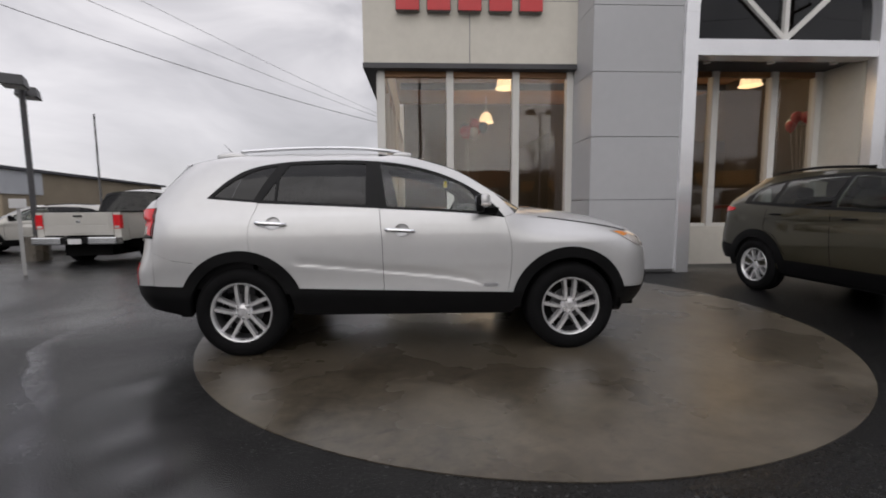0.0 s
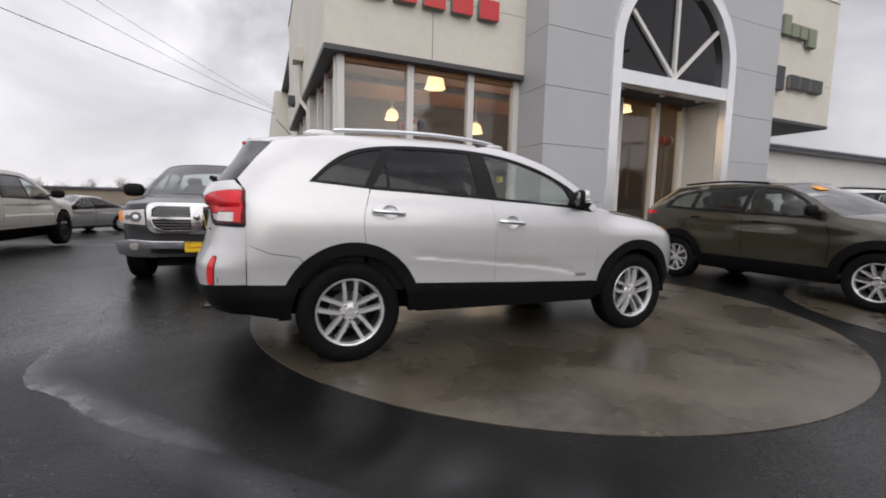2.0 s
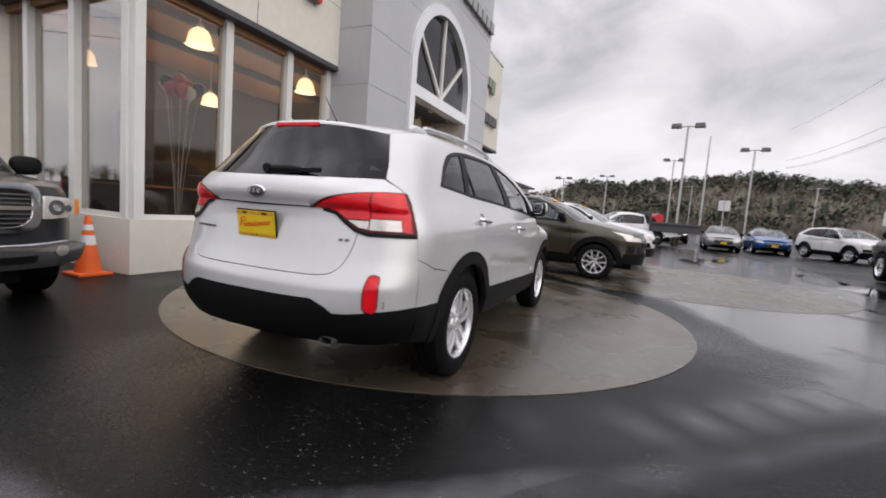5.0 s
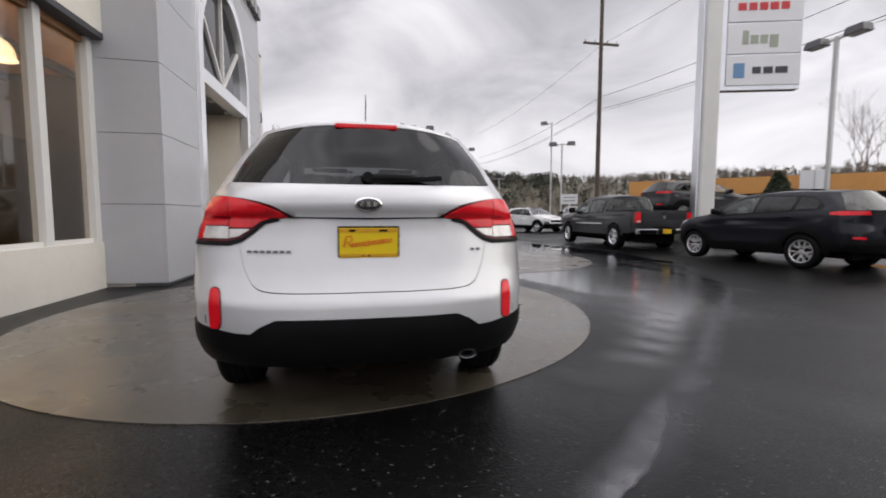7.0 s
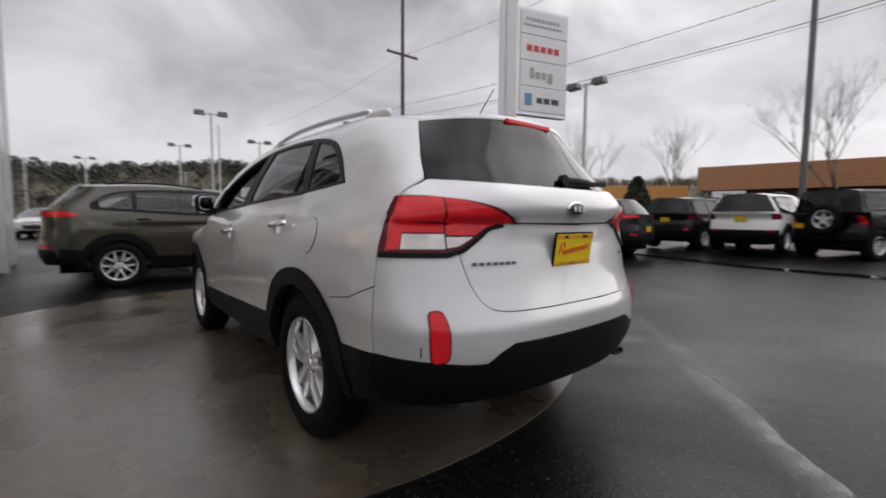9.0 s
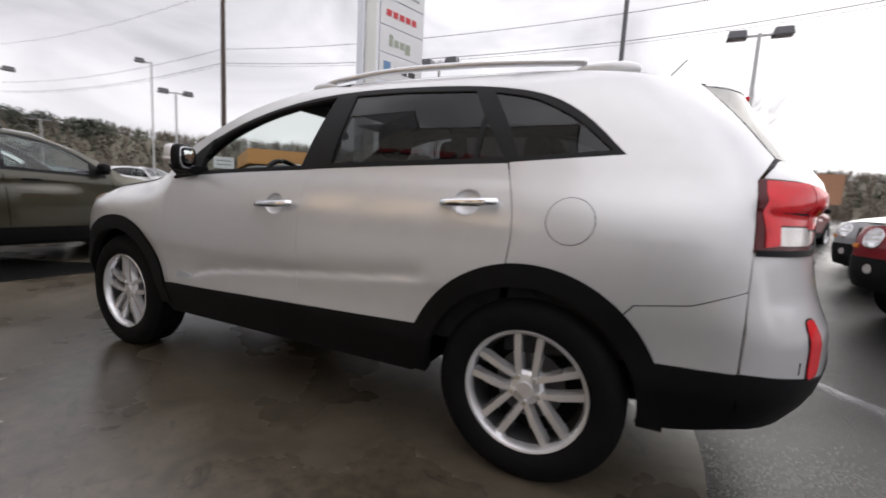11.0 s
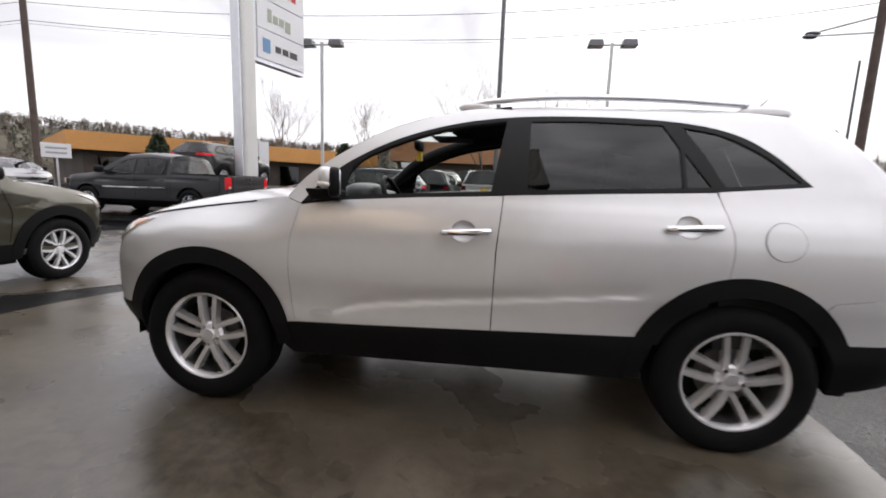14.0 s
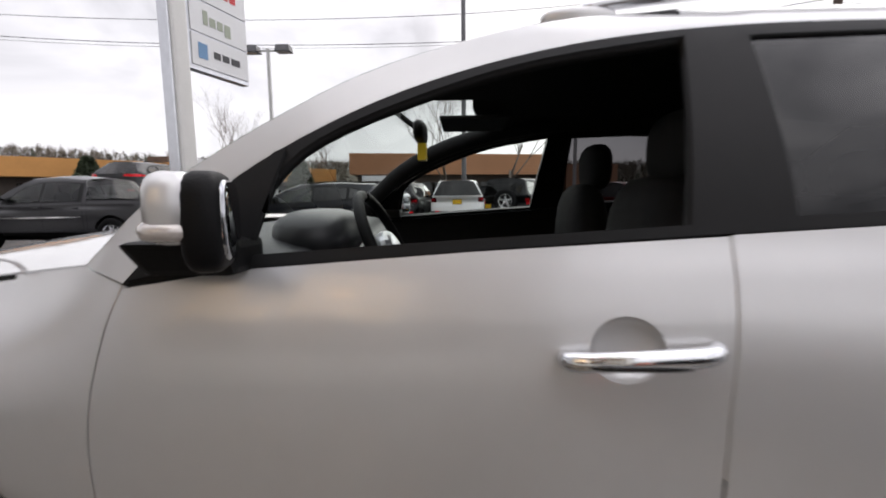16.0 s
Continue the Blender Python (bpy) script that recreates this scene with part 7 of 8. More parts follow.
utility_pole(24.0, -16.8, 18.0, 13.0)
pr = utility_pole(-13.9, -16.1, 15.0, 12.6)
bar((0, 0, 7.9), (1.3, -1.2, 7.75), .035, POLE_GREY, "lamp_arm", pr)
lump("lamp_head", (1.45, -1.35, 7.72, .28, .13, .08), DULL_ALLOY, pr, 2.4)
bar((0, 0, 7.3), (1.9, -.5, 7.35), .03, POLE_GREY, "lamp_arm", pr)
lump("lamp_head", (2.05, -.5, 7.32, .26, .12, .08), DULL_ALLOY, pr, 2.4)
utility_pole(0.15, -17.3, 15.0, None, .11, DULL_ALLOY, "slim dark grey steel pole by the street")
utility_pole(-15.0, -18.4, 6.9, None, .06, DULL_ALLOY, "thin grey steel post by the street")
utility_pole(-14.4, 16.0, 5.7, None, .05, DULL_ALLOY, "thin bare flagpole at the edge of the lot")
utility_pole(38.0, -7.1, 9.0, None, .08, POLE_GREY, "pale steel pole in the far lot")


def wire(p, q, sag, r=.010, label="thin black overhead cable across the sky"):
    bm = bmesh.new()
    p, q = Vector(p), Vector(q)
    pts = []
    for i in range(25):
        k = i / 24
        v = p.lerp(q, k)
        v.z -= sag * 4 * k * (1 - k)
        pts.append(v)
    pipe(bm, pts, r, 5)
    w = part("overhead_wire", bm, WIRE, None, smooth=True)
    return tagged(w, label, "cable", "overhead wires")


wire((-13.2, 10.7, 7.75), (-1.15, 21.0, 5.8), .25, .013)
wire((-10.6, 6.0, 7.3), (-1.15, 21.0, 6.0), .2, .007)
wire((-11.0, 5.0, 8.2), (-1.15, 21.0, 6.1), .2, .006)
for z0, z1, z2, rr in ((9.6, 8.9, 9.6, .013), (8.75, 7.8, 8.6, .015), (8.6, 7.68, 8.4, .008), (13.2, 12.6, 12.9, .010)):
    wire((24.0, -16.8, z0), (0.15, -17.3, z1), .35, rr)
    wire((0.15, -17.3, z1), (-13.9, -16.1, z2), .2, rr)
    wire((24.0, -16.8, z0), (58, -17.5, z0 + .3), .6, rr)
    wire((-13.9, -16.1, z2), (-50, -15, z2), .6, rr)


def traffic_cone(x, y):
    t = thing("traffic_cone", "orange rubber traffic cone with white bands beside the wall", "traffic cone", at=pose(x, y, 0))
    boxes("base", CONE_ORANGE, t, (-.19, .19, -.19, .19, 0, .04), soft=0.012)
    prof = [(.14, .04), (.028, .74), (.02, .74), (.10, .05)]
    bm = bmesh.new()
    lathe(bm, prof, 28, pose(0, 0, 0, 90, 0, 0))
    part("cone", bm, CONE_ORANGE, t, smooth=True, angle=40)
    for z0, z1 in ((.38, .50), (.56, .63)):
        bm = bmesh.new()
        r = lambda z: .14 - .112 * (z - .04) / .70 + .0025
        lathe(bm, [(r(z0), z0), (r(z1), z1)], 28, pose(0, 0, 0, 90, 0, 0))
        part("reflective_band", bm, SIGN_WHITE, t, smooth=True)
    return t


traffic_cone(-1.02, 4.25)


def sign_post(x, y, h, w, hh, label, heading=0, gz=None, bars=2):
    t = thing("sign_post", label, "sign", at=pose(x, y, ground_z(x, y) if gz is None else gz, 0, 0, heading))
    boxes("post", POLE_GREY, t, (-.03, .03, -.03, .03, 0, h))
    boxes("board", SIGN_WHITE, t, (-w / 2, w / 2, -.05, -.03, h - hh, h), soft=0.004)
    for i in range(bars):
        z = h - hh * (i + 1) / (bars + 1)
        boxes("text_bar", SIGN_GREY, t, (-w * .35, w * .35, -.055, -.051, z - .03, z + .03))
    return t


sign_post(14.8, -9.9, 2.15, .78, .48, "white street sign board on a grey post", 232)
sign_post(-7.7, 4.4, 1.5, .25, .18, "thin grey marker post at the lot edge", 40, -.07, 0)
sign_post(33.0, -7.9, 3.4, .75, .75, "white lot sign on a grey post", 70)
sign_post(20.0, -30.9, 4.2, 1.6, 2.0, "shop sign board across the street", 35, .2, 4)


# ---- display rock with an SUV on it ----
def rock_mound(x, y):
    t = thing("display_mound", "grey stone display mound under a dark SUV", "mound")
    stone = mat("mound_stone", (.12, .115, .105), .9, vary=.3, scale=2, bump=.5, bump_scale=8)
    g = ground_z(x, y)
    def rough(bm):
        for v in bm.verts:
            v.co += Vector((noise.noise(v.co * 1.7), noise.noise(v.co * 1.7 + Vector((5, 0, 0))), noise.noise(v.co * 1.7 + Vector((0, 9, 0))))) * .12
        return bm
    for i in range(9):
        a = 2 * math.pi * i / 9
        part("rock", rough(rounded(bmesh.new(), x + 1.5 * math.cos(a), y + 1.5 * math.sin(a), .25 + g, 1.0, .9, .55 + .12 * math.sin(i * 2.1), 2.4, 14)), stone, t)
    boxes("rock_core", stone, t, (x - 1.9, x + 1.9, y - 1.9, y + 1.9, g - .1, g + .80))
    return t


rock_mound(11.7, -14.0)
vehicle("display_suv", "dark grey SUV raised on a stone display mound", pose(11.4, -14.0, ground_z(12, -14) + .78, 0, 0, -92), DARK_GREY, crossover_spec(plate=False))


# ---- open four-wheel drive with a spare wheel ----
def open_4x4():
    lo = [(-1.95, 1.22), (.55, 1.22)]
    hi = [(-1.95, 1.70), (0, 1.72), (.55, 1.70)]
    t = vehicle("black_four_by_four", "black square-cut four by four with a spare wheel on its tailgate", park(-2.0, -14.7, -113, .12), BLACK_PAINT,
                boxy_spec(w=.86, wr=.70, zr=1.80, zb=1.20, xf=1.95, xr=-2.05, xc=.72, zc=1.20, xw=.52, zw=1.74, x1=-1.98, z1=1.74, xg=-2.01, zg=1.22, zn=1.10, ra=.40, rim=.22, ax=(-1.47, 1.42), zs=.50, rails=False, rear=(.12, 5.0), front=(.3, 3.5),
                          dlo=[(-1.9, 1.25), (-1.9, 1.70), (.50, 1.70), (.62, 1.26)], panes=[[(-1.85, 1.28), (-1.85, 1.66), (-1.1, 1.66), (-1.1, 1.28)], [(-1.02, 1.28), (-1.02, 1.66), (-.25, 1.66), (-.25, 1.28)], [(-.17, 1.28), (-.17, 1.66), (.46, 1.66), (.55, 1.28)]],
                          end_parts=[("tail_lamp", False, RED_LENS, [(.70, .92), (.83, .92), (.83, 1.12), (.70, 1.12)]), ("rear_bumper", False, PLASTIC, [(0, .52), (.84, .52), (.84, .70), (0, .70)])], plate=False))
    w = wheel(t, (-2.14, -.05, 1.03), .39, .225, .23, 5, False, ALLOY, name="spare_wheel")
    w.matrix_basis = pose(-2.14, -.05, 1.03, 0, 0, 90)
    boxes("spare_carrier", PLASTIC, t, (-2.10, -1.99, -.2, .1, .92, 1.14))
    dealer_plate(t, -2.08, .62, .86, -1)
    return t


open_4x4()
vehicle("dark_red_suv", "dark red SUV beyond the black four by four", park(-5.4, -14.6, -118, .12), RED_PAINT, boxy_spec())


# ---- white flatbed truck with a red tank ----
def flatbed():
    t = vehicle("flatbed_truck", "white flatbed work truck carrying a red tank", park(25.0, -1.3, 108), WHITE, pickup_spec(plate=False, wheels=SHADED_DARK_ALLOY), category="truck")
    boxes("flatbed", DARK_METAL, t, (-4.3, -1.25, -1.15, 1.15, 1.275, 1.40), (-4.25, -1.30, -1.06, 1.06, .84, 1.276), soft=0.02)
    boxes("headboard", DARK_METAL, t, (-1.35, -1.25, -1.1, 1.1, 1.40, 2.0))
    bm = bmesh.new()
    tube(bm, (-2.0, -.55, 1.66), (-2.0, .55, 1.66), .26, seg=24)
    part("tank", bm, SIGN_RED, t, "round red tank", smooth=True, angle=40)
    return t


flatbed()


# ---- neighbouring buildings ----
def prism(name, corners, z0, z1, material, parent, label=""):
    bm = bmesh.new()
    a = [bm.verts.new((x, y, z0)) for x, y in corners]
    b = [bm.verts.new((x, y, z1)) for x, y in corners]
    bm.faces.new(b), bm.faces.new(a[::-1])
    for i in range(len(corners)):
        j = (i + 1) % len(corners)
        bm.faces.new((a[i], a[j], b[j], b[i]))
    return part(name, bm, material, parent, label)


TAN = mat("tan_block_wall", (0.30, 0.25, 0.18), .85, vary=.12, scale=.6, bump=.2, bump_scale=20)
PALE = mat("pale_metal_siding", (0.52, 0.54, 0.57), .5, vary=.06, scale=.5)
DARK_ROOF = mat("dark_roof_edge", (0.06, 0.06, 0.07), .7, vary=.2, scale=1)
shed = thing("tan_warehouse", "tan block warehouse with a pale metal upper wall", "building", kind="structure")
prism("wall", [(-27, 25), (-32, 51), (-60, 46), (-55, 20)], -.6, 3.9, TAN, shed)
prism("roof", [(-26.7, 24.7), (-31.7, 51.5), (-60, 46.5), (-55, 19.5)], 3.9, 4.12, DARK_ROOF, shed)
prism("metal_siding", [(-26.9, 24.9), (-27.65, 28.9), (-27.9, 28.9), (-27.2, 24.9)], 2.3, 3.88, PALE, shed)
prism("metal_siding", [(-55, 19.9), (-26.95, 24.85), (-26.95, 24.95), (-55, 20.1)], 2.3, 3.88, PALE, shed)
for k in range(6):
    q = k / 6
    prism("window", [(-27 - 5 * q - .28, 26 + 26 * q), (-27 - 5 * q - .6, 27.8 + 26 * q), (-27 - 5 * q - .8, 27.8 + 26 * q), (-27 - 5 * q - .6, 26 + 26 * q)], .3, 1.7, GLASS_DARK, shed)
tan2 = thing("tan_shop", "low tan building with a flat roof across the lot", "building", kind="structure")
prism("wall", [(-46, 112), (-10, 104), (-4, 132), (-42, 138)], -.6, 2.9, mat("sand_wall", (0.24, 0.20, 0.15), .85, vary=.1, scale=.5), tan2)
prism("roof", [(-46.5, 111.5), (-9.5, 103.5), (-3.5, 132.5), (-42.5, 138.5)], 2.9, 3.4, DARK_ROOF, tan2)
shed2 = thing("white_workshop", "low white workshop with a shallow metal roof", "building", kind="structure")
boxes("wall", WHITE_METAL, shed2, (17.5, 46, 9.6, 24, 0, 4.3))
boxes("roof", PALE, shed2, (17.2, 46.4, 9.1, 24.4, 4.3, 4.55))
boxes("gutter", DARK_ROOF, shed2, (17.2, 46.4, 9.0, 9.1, 4.32, 4.46))
boxes("roof_vent", DULL_ALLOY, shed2, (22.0, 22.3, 11, 11.3, 4.55, 5.6))
for k in range(5):
    boxes("roller_door", PALE, shed2, (19 + 5 * k, 22 + 5 * k, 9.56, 9.6, 0, 2.9))

BOARD_GAP = mat("shadow_gap_board", (0.27, 0.115, 0.05), .8, vary=.1, scale=.7)
mall = thing("orange_shops", "low shops with an orange boarded fascia across the street", "building", kind="structure")
prism("fascia", [(9.6, -34), (-9, -37.8), (-9, -52), (9.6, -50)], 3.3, 5.05, ORANGE, mall, "orange boarded fascia")
for k in range(6):
    z = 3.45 + .27 * k
    prism("siding_joint", [(9.61, -33.985), (-9.01, -37.785), (-9.01, -37.82), (9.61, -34.02)], z, z + .02, BOARD_GAP, mall)
prism("shop_front", [(9.2, -35.2), (-8.6, -38.9), (-8.6, -51), (9.2, -49)], 0, 3.3, mat("brown_shop_wall", (.10, .075, .06), .8, vary=.25, scale=.5), mall)
for k in range(7):
    q = k / 7
    prism("shop_window", [(8.8 - 17.6 * q, -35.22 - 3.66 * q), (7.2 - 17.6 * q, -35.56 - 3.66 * q), (7.2 - 17.6 * q, -35.66 - 3.66 * q), (8.8 - 17.6 * q, -35.32 - 3.66 * q)], .6, 2.7, GLASS_DARK, mall)
prism("gable", [(-9.1, -37.8), (-14, -38.9), (-14, -50), (-9.1, -50)], 2.0, 4.2, mat("salmon_wall", (.42, .22, .13), .8, vary=.1, scale=.5), mall)
prism("shop_sign", [(8.6, -34.1), (6.6, -34.5), (6.6, -34.6), (8.6, -34.2)], 2.75, 3.2, SIGN_WHITE, mall)
mall2 = thing("orange_mall", "long orange shop row beyond the street", "building", kind="structure")
prism("fascia", [(29.3, -23.0), (12.5, -40), (20, -52), (42, -32)], 2.9, 4.15, mat("amber_siding", (.55, .27, .08), .75, vary=.1, scale=.4), mall2)
prism("shop_front", [(29.4, -24.2), (13.3, -40.4), (20, -51), (41, -32)], 0, 2.9, mat("dark_shop_wall", (.07, .055, .045), .8, vary=.3, scale=.4), mall2)
for k in range(1, 8):
    q = k / 8
    prism("shop_window", [(30.9 - 18 * q, -22.4 - 18.1 * q), (29.7 - 18 * q, -23.6 - 18.1 * q), (29.8 - 18 * q, -23.7 - 18.1 * q), (31.0 - 18 * q, -22.5 - 18.1 * q)], .5, 2.5, GLASS_DARK, mall2)
boxes("roof_unit", POLE_WOOD, mall2, (23.4, 25.0, -32.5, -31.5, 4.15, 4.75))


# ---- hills and woods ----
def hill_z(a, r):
    """Height of the far hills at an angle (radians) and distance."""
    d = math.degrees(a)
    k = 1 + .10 * noise.noise((3 * math.cos(a), 3 * math.sin(a), r * .01)) + .05 * noise.noise((14 * math.cos(a), 14 * math.sin(a), 1.0))
    lift = float(np.interp(d, (-190, -124, -100, -60, -45, -33, -20, -12, -3, 1, 6, 10, 14, 30), (1.0, 1.1, 1.3, 1.5, 1.6, 1.5, 1.62, 1.9, 1.6, 1.32, 1.36, .98, .82, .8)))
    return float(np.interp(r, (130, 165, 215, 270, 340), (-1, 4, 11, 14, 9))) * k * lift


def hills():
    bm = bmesh.new()
    n, rows = 160, []
    for i in range(n + 1):
        a = radians(-190 + 255 * i / n)
        rows.append([bm.verts.new((r * math.cos(a), r * math.sin(a), hill_z(a, r))) for r in (130, 150, 165, 190, 215, 240, 270, 300, 340)])
    for a, b in zip(rows, rows[1:]):
        for j in range(8):
            bm.faces.new((a[j], b[j], b[j + 1], a[j + 1]))
    return struct(part("backdrop_hills", bm, HILL, None, smooth=True), "low wooded hills beyond the lot", "hill")


hills()


def woods(name, label, material, count, kind, seed, spread, rmin, rmax, hmin, hmax):
    """Many small far trees in one mesh."""
    rnd = random.Random(seed)
    v, f = [], []
    for _ in range(count):
        a = radians(rnd.uniform(*spread))
        r = rnd.uniform(rmin, rmax)
        x, y = r * math.cos(a), r * math.sin(a)
        z0 = max(-.5, hill_z(a, r) - .4) if r > 130 and spread[0] < 50 else -.3
        h = rnd.uniform(hmin, hmax)
        if kind == "clump":
            w = h * rnd.uniform(.30, .48)
            for _k in range(70):
                b, e = rnd.uniform(0, 6.28), rnd.uniform(-1, 1)
                q = w * math.sqrt(max(0, 1 - e * e)) * rnd.uniform(.55, 1.05)
                px, py, pz = x + q * math.cos(b), y + q * math.sin(b), z0 + h * (.56 + .40 * e) * rnd.uniform(.92, 1.06)
                sz = h * rnd.uniform(.06, .15)
                base = len(v)
                v += [(px + sz * rnd.uniform(-1, 1), py + sz * rnd.uniform(-1, 1), pz + sz * rnd.uniform(-1, 1)) for _m in range(3)]
                f.append((base, base + 1, base + 2))
        elif kind == "conifer":
            for tier in range(5):
                zb, zt = z0 + h * (.06 + .16 * tier), z0 + h * (.38 + .155 * tier)
                w = h * .19 * (1 - .17 * tier) * rnd.uniform(.75, 1.25)
                base = len(v)
                for k in range(6):
                    b = k * math.pi / 3 + rnd.uniform(-.3, .3)
                    q = w * rnd.uniform(.7, 1.15)
                    v.append((x + q * math.cos(b), y + q * math.sin(b), zb + rnd.uniform(-.3, .3)))
                v.append((x + rnd.uniform(-.2, .2), y + rnd.uniform(-.2, .2), zt))
                f += [(base + k, base + (k + 1) % 6, base + 6) for k in range(6)]
        else:
            for _k in range(26):
                b, e = rnd.uniform(0, 6.28), rnd.uniform(.35, 1.0)
                zs = z0 + h * rnd.uniform(.12, .5)
                dx, dy = math.cos(b) * h * .28 * rnd.random(), math.sin(b) * h * .28 * rnd.random()
                tip = (x + dx, y + dy, z0 + h * e)
                w = h * .009
                base = len(v)
                v += [(x - w * math.sin(b), y + w * math.cos(b), zs), (x + w * math.sin(b), y - w * math.cos(b), zs), tip]
                f.append((base, base + 1, base + 2))
                for _m in range(5):
                    c, q = rnd.uniform(0, 6.28), rnd.uniform(.4, .95)
                    px, py, pz = x + dx * q, y + dy * q, zs + (tip[2] - zs) * q
                    tw = h * .005
                    base = len(v)
                    ln = h * .16
                    v += [(px - tw, py, pz), (px + tw, py, pz), (px + ln * math.cos(c), py + ln * math.sin(c), pz + ln * rnd.uniform(.2, 1))]
                    f.append((base, base + 1, base + 2))
    me = bpy.data.meshes.new(name)
    me.from_pydata(v, [], f)
    me.materials.append(material)
    if kind == "clump":
        me.normals_split_custom_set_from_vertices([Vector((rnd.gauss(0, .35), rnd.gauss(0, .35), 1)).normalized() for _ in v])
    return tagged(new(name, me), label, "woods", kind="stuff")


woods("far_conifers", "evergreen woods on the far hills, paled for haze", HAZED_GREEN, 420, "conifer", 3, (-125, 25), 150, 262, 2.6, 5.2)
woods("hill_thickets", "grey brown leafless thickets on the far hills", THICKET, 2600, "clump", 21, (-188, 25), 140, 275, 2.6, 5.0)
woods("crest_evergreens", "green woods along the hill crest, paled for haze", HAZED_GREEN, 300, "clump", 31, (-26, 8), 195, 262, 4.0, 7.0)
woods("near_evergreens", "dense dark rounded evergreens beyond the far rows", DARK_GREEN, 110, "clump", 5, (-21, 6), 115, 172, 3.2, 6.8)
woods("near_conifers", "dark evergreens among the rounded trees", DARK_GREEN, 26, "conifer", 15, (-20, 8), 120, 170, 4, 7)
woods("far_bare_trees", "bare brown winter trees below the hills", BARE_TWIGS, 2600, "bare", 7, (-188, 25), 120, 275, 3.5, 7)
woods("north_bare_trees", "bare trees behind the warehouse", BARE_TWIGS, 90, "bare", 9, (95, 125), 150, 190, 4, 9)
woods("brush", "brown roadside brush", BARE_TWIGS, 1300, "bare", 11, (-185, 10), 60, 110, 2, 4.5)


def bare_tree(x, y, h, seed):
    rnd = random.Random(seed)
    t = thing("bare_tree", "leafless grey street tree with fine branches", "tree", "street trees", pose(x, y, ground_z(x, y)))
    trunk, crown = bmesh.new(), bmesh.new()
    def grow(bm, p, d, ln, r, depth):
        q = p + d * ln
        tube(bm, p, q, r, r * .7, 6 if depth > 2 else 4)
        if depth == 0:
            return
        for _ in range(3 if depth > 1 else 4):
            nd = (d + Vector((rnd.uniform(-.6, .6), rnd.uniform(-.6, .6), rnd.uniform(-.05, .5)))).normalized()
            grow(crown, p + d * ln * rnd.uniform(.65, 1), nd, ln * rnd.uniform(.62, .88), r * .5, depth - 1)
    grow(trunk, Vector((0, 0, 0)), Vector((0, 0, 1)), h * .27, h * .011, 6)
    part("trunk", trunk, BARK, t, smooth=True)
    part("crown", crown, BARK, t, smooth=True)
    return t


first_tree = bare_tree(1.6, -33.3, 11.5, 2)
copy_thing(first_tree, pose(-3.5, -32.5, .3, 0, 0, 120))
copy_thing(first_tree, pose(21.0, -36.0, .3, 0, 0, 210))
copy_thing(first_tree, pose(14.5, -41.5, .3, 0, 0, 60))


def conifer(x, y, h, seed):
    rnd = random.Random(seed)
    t = thing("street_conifer", "small dark green conifer by the street", "tree", "conifers", pose(x, y, ground_z(x, y)))
    bar((0, 0, 0), (0, 0, h), h * .022, BARK, "trunk", t, .01, 8)
    v, f = [], []
    for _ in range(5200):
        k = rnd.random() ** .8
        z = h * (.1 + .9 * k)
        rad = h * .36 * (1 - k) ** .75 * rnd.uniform(.25, 1) ** .5 + .05
        a = rnd.uniform(0, 6.28)
        px, py = rad * math.cos(a), rad * math.sin(a)
        s = rnd.uniform(.10, .26)
        b = rnd.uniform(0, 6.28)
        base = len(v)
        v += [(px, py, z), (px + s * math.cos(b), py + s * math.sin(b), z + s * rnd.uniform(-1, .5)), (px + s * .8 * math.cos(a), py + s * .8 * math.sin(a), z + s * rnd.uniform(-1, .8))]
        f.append((base, base + 1, base + 2))
    me = bpy.data.meshes.new("crown")
    me.from_pydata(v, [], f)
    me.materials.append(EVERGREEN)
    c = new("crown", me)
    c.parent = t
    return t


cf = conifer(20.6, -28.6, 3.9, 4)
for x, y, s in ((24.5, -25.5, 90), (12.0, -29.5, 140)):
    copy_thing(cf, pose(x, y, .27, 0, 0, s))


# ---- water and silt on the lot ----
def film(name, pts, widths, material, dz, label, cover=((-1, 0), (-.5, .5), (0, 1), (.5, .5), (1, 0))):
    """A thin film with soft edges along a line on the ground."""
    c = smooth_line([(*p, w) for p, w in zip(pts, widths)], 14)
    v, f, soft = [], [], []
    for i, (x, y, w) in enumerate(c):
        a, b = np.array(c[max(0, i - 1)][:2]), np.array(c[min(len(c) - 1, i + 1)][:2])
        d = (b - a) / (np.linalg.norm(b - a) + 1e-9)
        for k, amount in cover:
            j = k * w * (1 + .35 * noise.noise((x * 2.2, y * 2.2, k))) + .25 * w * noise.noise((x * 9, y * 9, 3.0))
            px, py = x - d[1] * j, y + d[0] * j
            v.append((px, py, ground_z(px, py) + dz))
            soft.append(amount * min(1, 6 * i / len(c), 6 * (len(c) - 1 - i) / len(c)))
        if i:
            o = len(v) - 10
            f += [(o + k, o + k + 1, o + k + 6, o + k + 5) for k in range(4)]
    me = bpy.data.meshes.new(name)
    me.from_pydata(v, [], f)
    at = me.attributes.new("cover", 'FLOAT', 'POINT')
    at.data.foreach_set("value", soft)
    me.materials.append(material)
    me.shade_smooth()
    return struct(new(name, me), label, "ground")


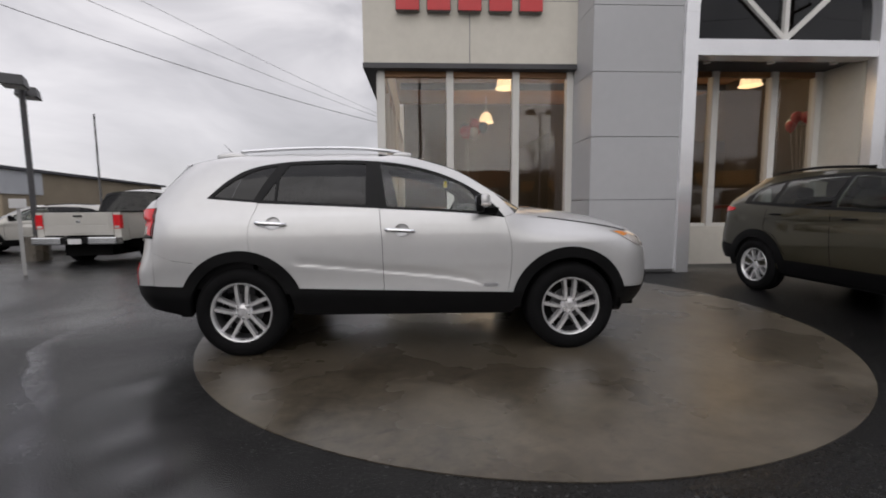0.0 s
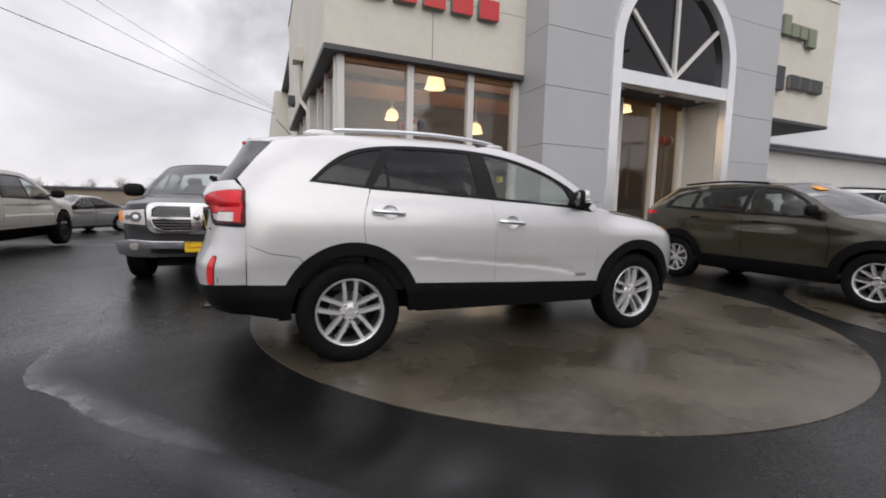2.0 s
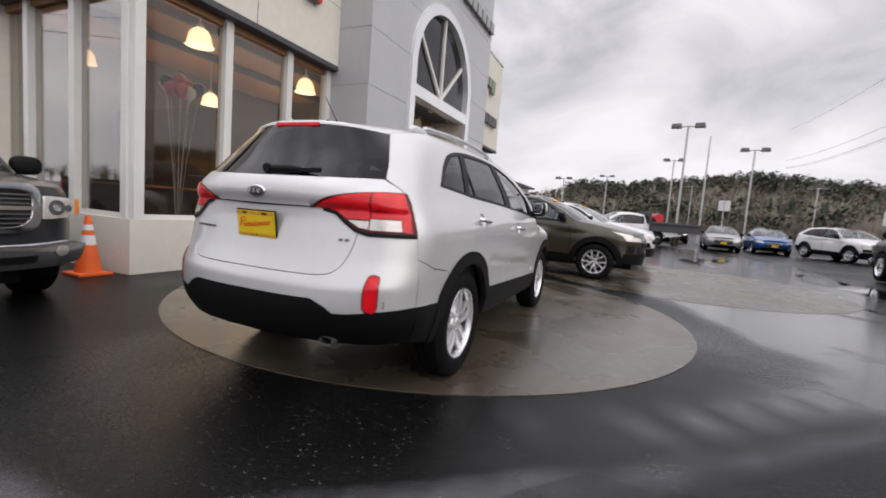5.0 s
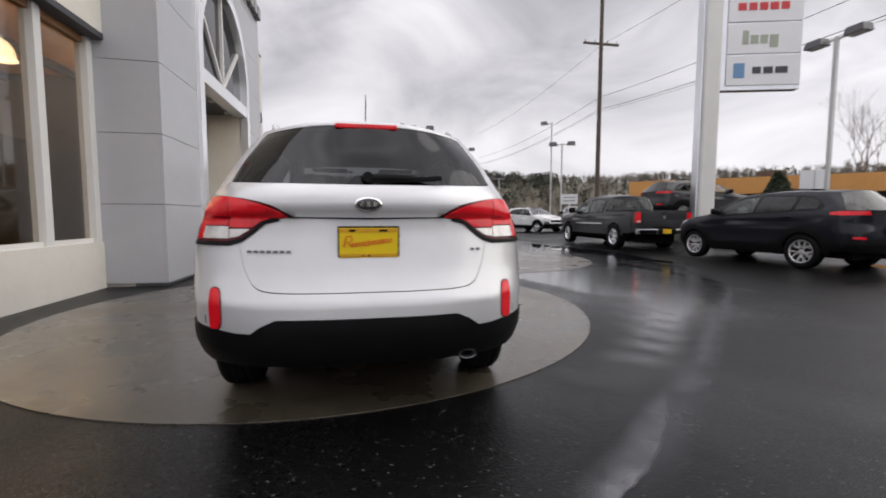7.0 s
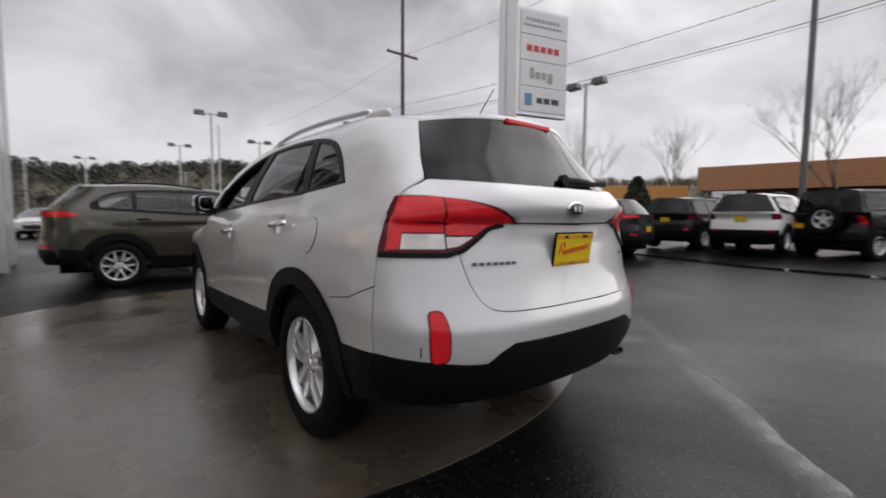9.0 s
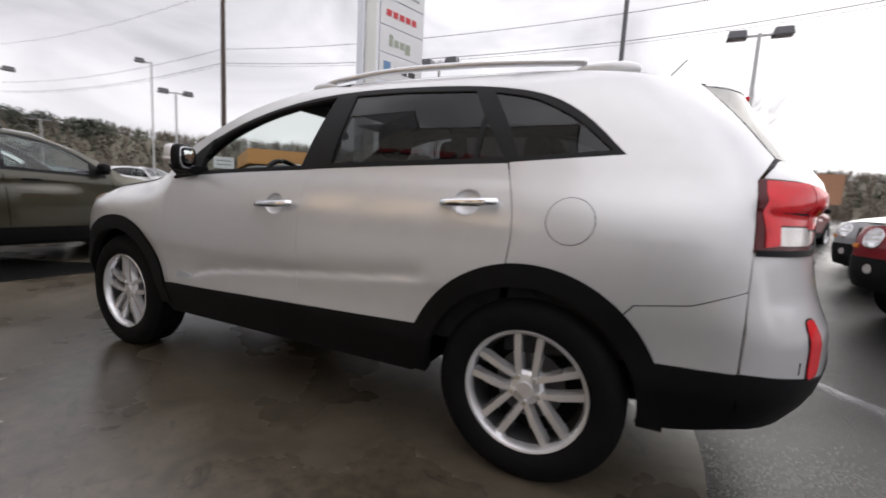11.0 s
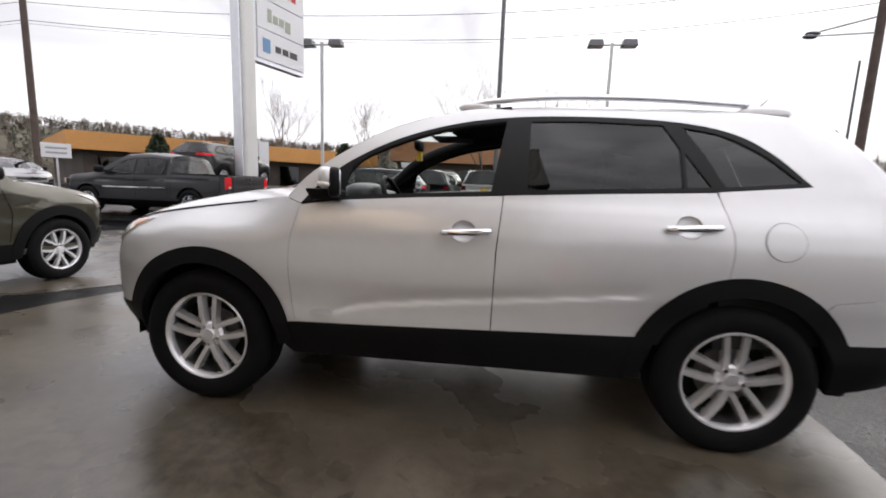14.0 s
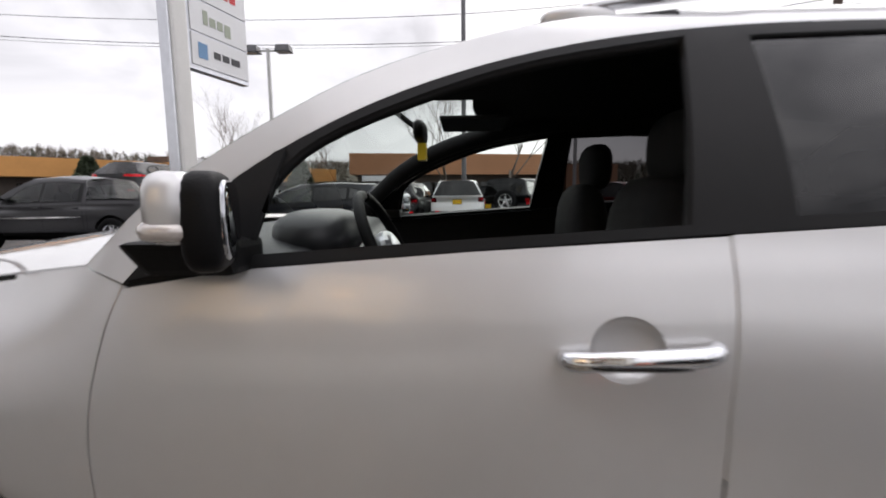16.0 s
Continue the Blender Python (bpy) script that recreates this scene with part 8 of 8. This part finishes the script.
def film_mat(name, color, rough, dense_=1.0, scale=5.0, spec=0.5, coat=0.0):
    m = bpy.data.materials.new(name)
    m.use_nodes = True
    n, l = m.node_tree.nodes, m.node_tree.links
    b, out = n["Principled BSDF"], n["Material Output"]
    b.inputs["Base Color"].default_value, b.inputs["Roughness"].default_value = rgb(*color), rough
    b.inputs["Specular IOR Level"].default_value = spec
    b.inputs["Coat Weight"].default_value, b.inputs["Coat Roughness"].default_value, b.inputs["Coat IOR"].default_value = coat, rough, 1.34
    at, tr, mx = n.new("ShaderNodeAttribute"), n.new("ShaderNodeBsdfTransparent"), n.new("ShaderNodeMixShader")
    at.attribute_name = "cover"
    no, co = n.new("ShaderNodeTexNoise"), n.new("ShaderNodeTexCoord")
    no.inputs["Scale"].default_value, no.inputs["Detail"].default_value = scale, 6
    l.new(co.outputs["Object"], no.inputs["Vector"])
    mr = n.new("ShaderNodeMapRange")
    mr.inputs["From Min"].default_value, mr.inputs["From Max"].default_value = .3, .7
    mr.inputs["To Min"].default_value, mr.inputs["To Max"].default_value = .35, 1.3
    l.new(no.outputs["Fac"], mr.inputs["Value"])
    mu = n.new("ShaderNodeMath")
    mu.operation = 'MULTIPLY'
    l.new(at.outputs["Fac"], mu.inputs[0]), l.new(mr.outputs["Result"], mu.inputs[1])
    m2 = n.new("ShaderNodeMath")
    m2.operation, m2.use_clamp = 'MULTIPLY', True
    m2.inputs[1].default_value = dense_
    l.new(mu.outputs[0], m2.inputs[0])
    l.new(m2.outputs[0], mx.inputs[0]), l.new(tr.outputs[0], mx.inputs[1]), l.new(b.outputs[0], mx.inputs[2])
    l.new(mx.outputs[0], out.inputs["Surface"])
    return m


SILT = film_mat("dried_silt", (.15, .15, .16), .34, .65, 5.0, .8)
WATER = film_mat("standing_water", (.012, .012, .013), .03, 3.0, 2.0)
HARD = ((-1, 0), (-.86, .95), (-.35, .75), (.3, .35), (1, 0))
FAINT = film_mat("faint_silt", (.075, .075, .088), .34, .5, 3.0, .8)
film("ground_silt_1", [(-3.40, 3.0), (-3.41, 2.5), (-3.38, 1.6), (-3.34, .8), (-3.31, -.1), (-3.22, -.5), (-2.94, -.84), (-2.56, -1.32), (-2.25, -1.64), (-2.05, -1.85)], [.035, .045, .05, .055, .075, .10, .10, .09, .07, .04], SILT, .0035, "pale line of dried silt on the asphalt", HARD)
film("ground_silt_2", [(1.76, -6.24), (1.0, -5.4), (.09, -4.43), (-.6, -3.62), (-1.35, -2.82), (-2.05, -2.05), (-2.6, -1.43), (-3.0, -.95)], [.03, .06, .10, .12, .14, .16, .16, .10], FAINT, .0045, "faint smear of silt on the asphalt")
SHEEN = film_mat("damp_sheen", (.012, .012, .013), .17, 1.6, .9, .55, .7)


def wet_apron(name, outline, material, dz, soft, label):
    """A damp area with soft ragged edges inside an outline on the ground."""
    P = np.array(outline, float)
    step = .3
    xs, ys = np.arange(P[:, 0].min(), P[:, 0].max() + step, step), np.arange(P[:, 1].min(), P[:, 1].max() + step, step)
    G = np.array([(x, y) for x in xs for y in ys])
    D = np.full(len(G), 1e9)
    for a, b in zip(P, np.roll(P, -1, 0)):
        k = np.clip(((G - a) @ (b - a)) / ((b - a) @ (b - a)), 0, 1)
        D = np.minimum(D, np.linalg.norm(G - a - k[:, None] * (b - a), axis=1))
    ragged = np.array([.5 * noise.noise((x * 1.1, y * 1.1, 2.0)) for x, y in G])
    cover = smooth_step(0, soft, D + ragged * np.minimum(1, D)) * inside(outline, G)
    n = len(ys)
    f = [(i * n + j, (i + 1) * n + j, (i + 1) * n + j + 1, i * n + j + 1) for i in range(len(xs) - 1) for j in range(n - 1)]
    f = [q for q in f if max(cover[k] for k in q) > 0]
    me = bpy.data.meshes.new(name)
    me.from_pydata([(x, y, ground_z(x, y) + dz) for x, y in G], [], f)
    at = me.attributes.new("cover", 'FLOAT', 'POINT')
    at.data.foreach_set("value", cover)
    me.materials.append(material)
    me.shade_smooth()
    return struct(new(name, me), label, "ground")


wet_apron("ground_water_5", [(-2.1, -1.1), (-2.0, -1.75), (-1.7, -2.35), (-.3, -4.0), (1.3, -5.75), (3.4, -7.0), (8.0, -7.6), (16.0, -7.8), (24.0, -6.0), (24.0, 2.5), (14.0, -.6), (4.4, -.6), (3.2, -2.4), (.6, -3.2), (-1.2, -2.0), (-1.7, -1.3)], SHEEN, .0025, .55, "thin damp film on the asphalt round the pads")
film("ground_water_1", [(12.5, -6.9), (10.5, -6.8), (8.8, -7.1), (7.2, -7.4), (5.6, -7.2), (4.0, -7.6)], [.3, .7, .8, .6, .45, .2], WATER, .004, "shallow puddle beside the parked pickup")
film("ground_water_2", [(6.6, -5.1), (5.4, -5.7), (4.4, -6.0), (3.0, -6.05), (1.6, -5.95)], [.05, .09, .10, .07, .04], WATER, .005, "wet drain line across the asphalt")
film("ground_water_3", [(3.5, -11.0), (1.6, -10.4), (-.5, -9.8), (-2.6, -9.7), (-5, -9.2)], [.15, .35, .3, .35, .2], WATER, .004, "shallow puddles before the parked row")
film("ground_water_4", [(16, -5.5), (13.5, -4.2), (11.5, -4.5)], [.3, .7, .3], WATER, .004, "shallow puddle on the far asphalt")
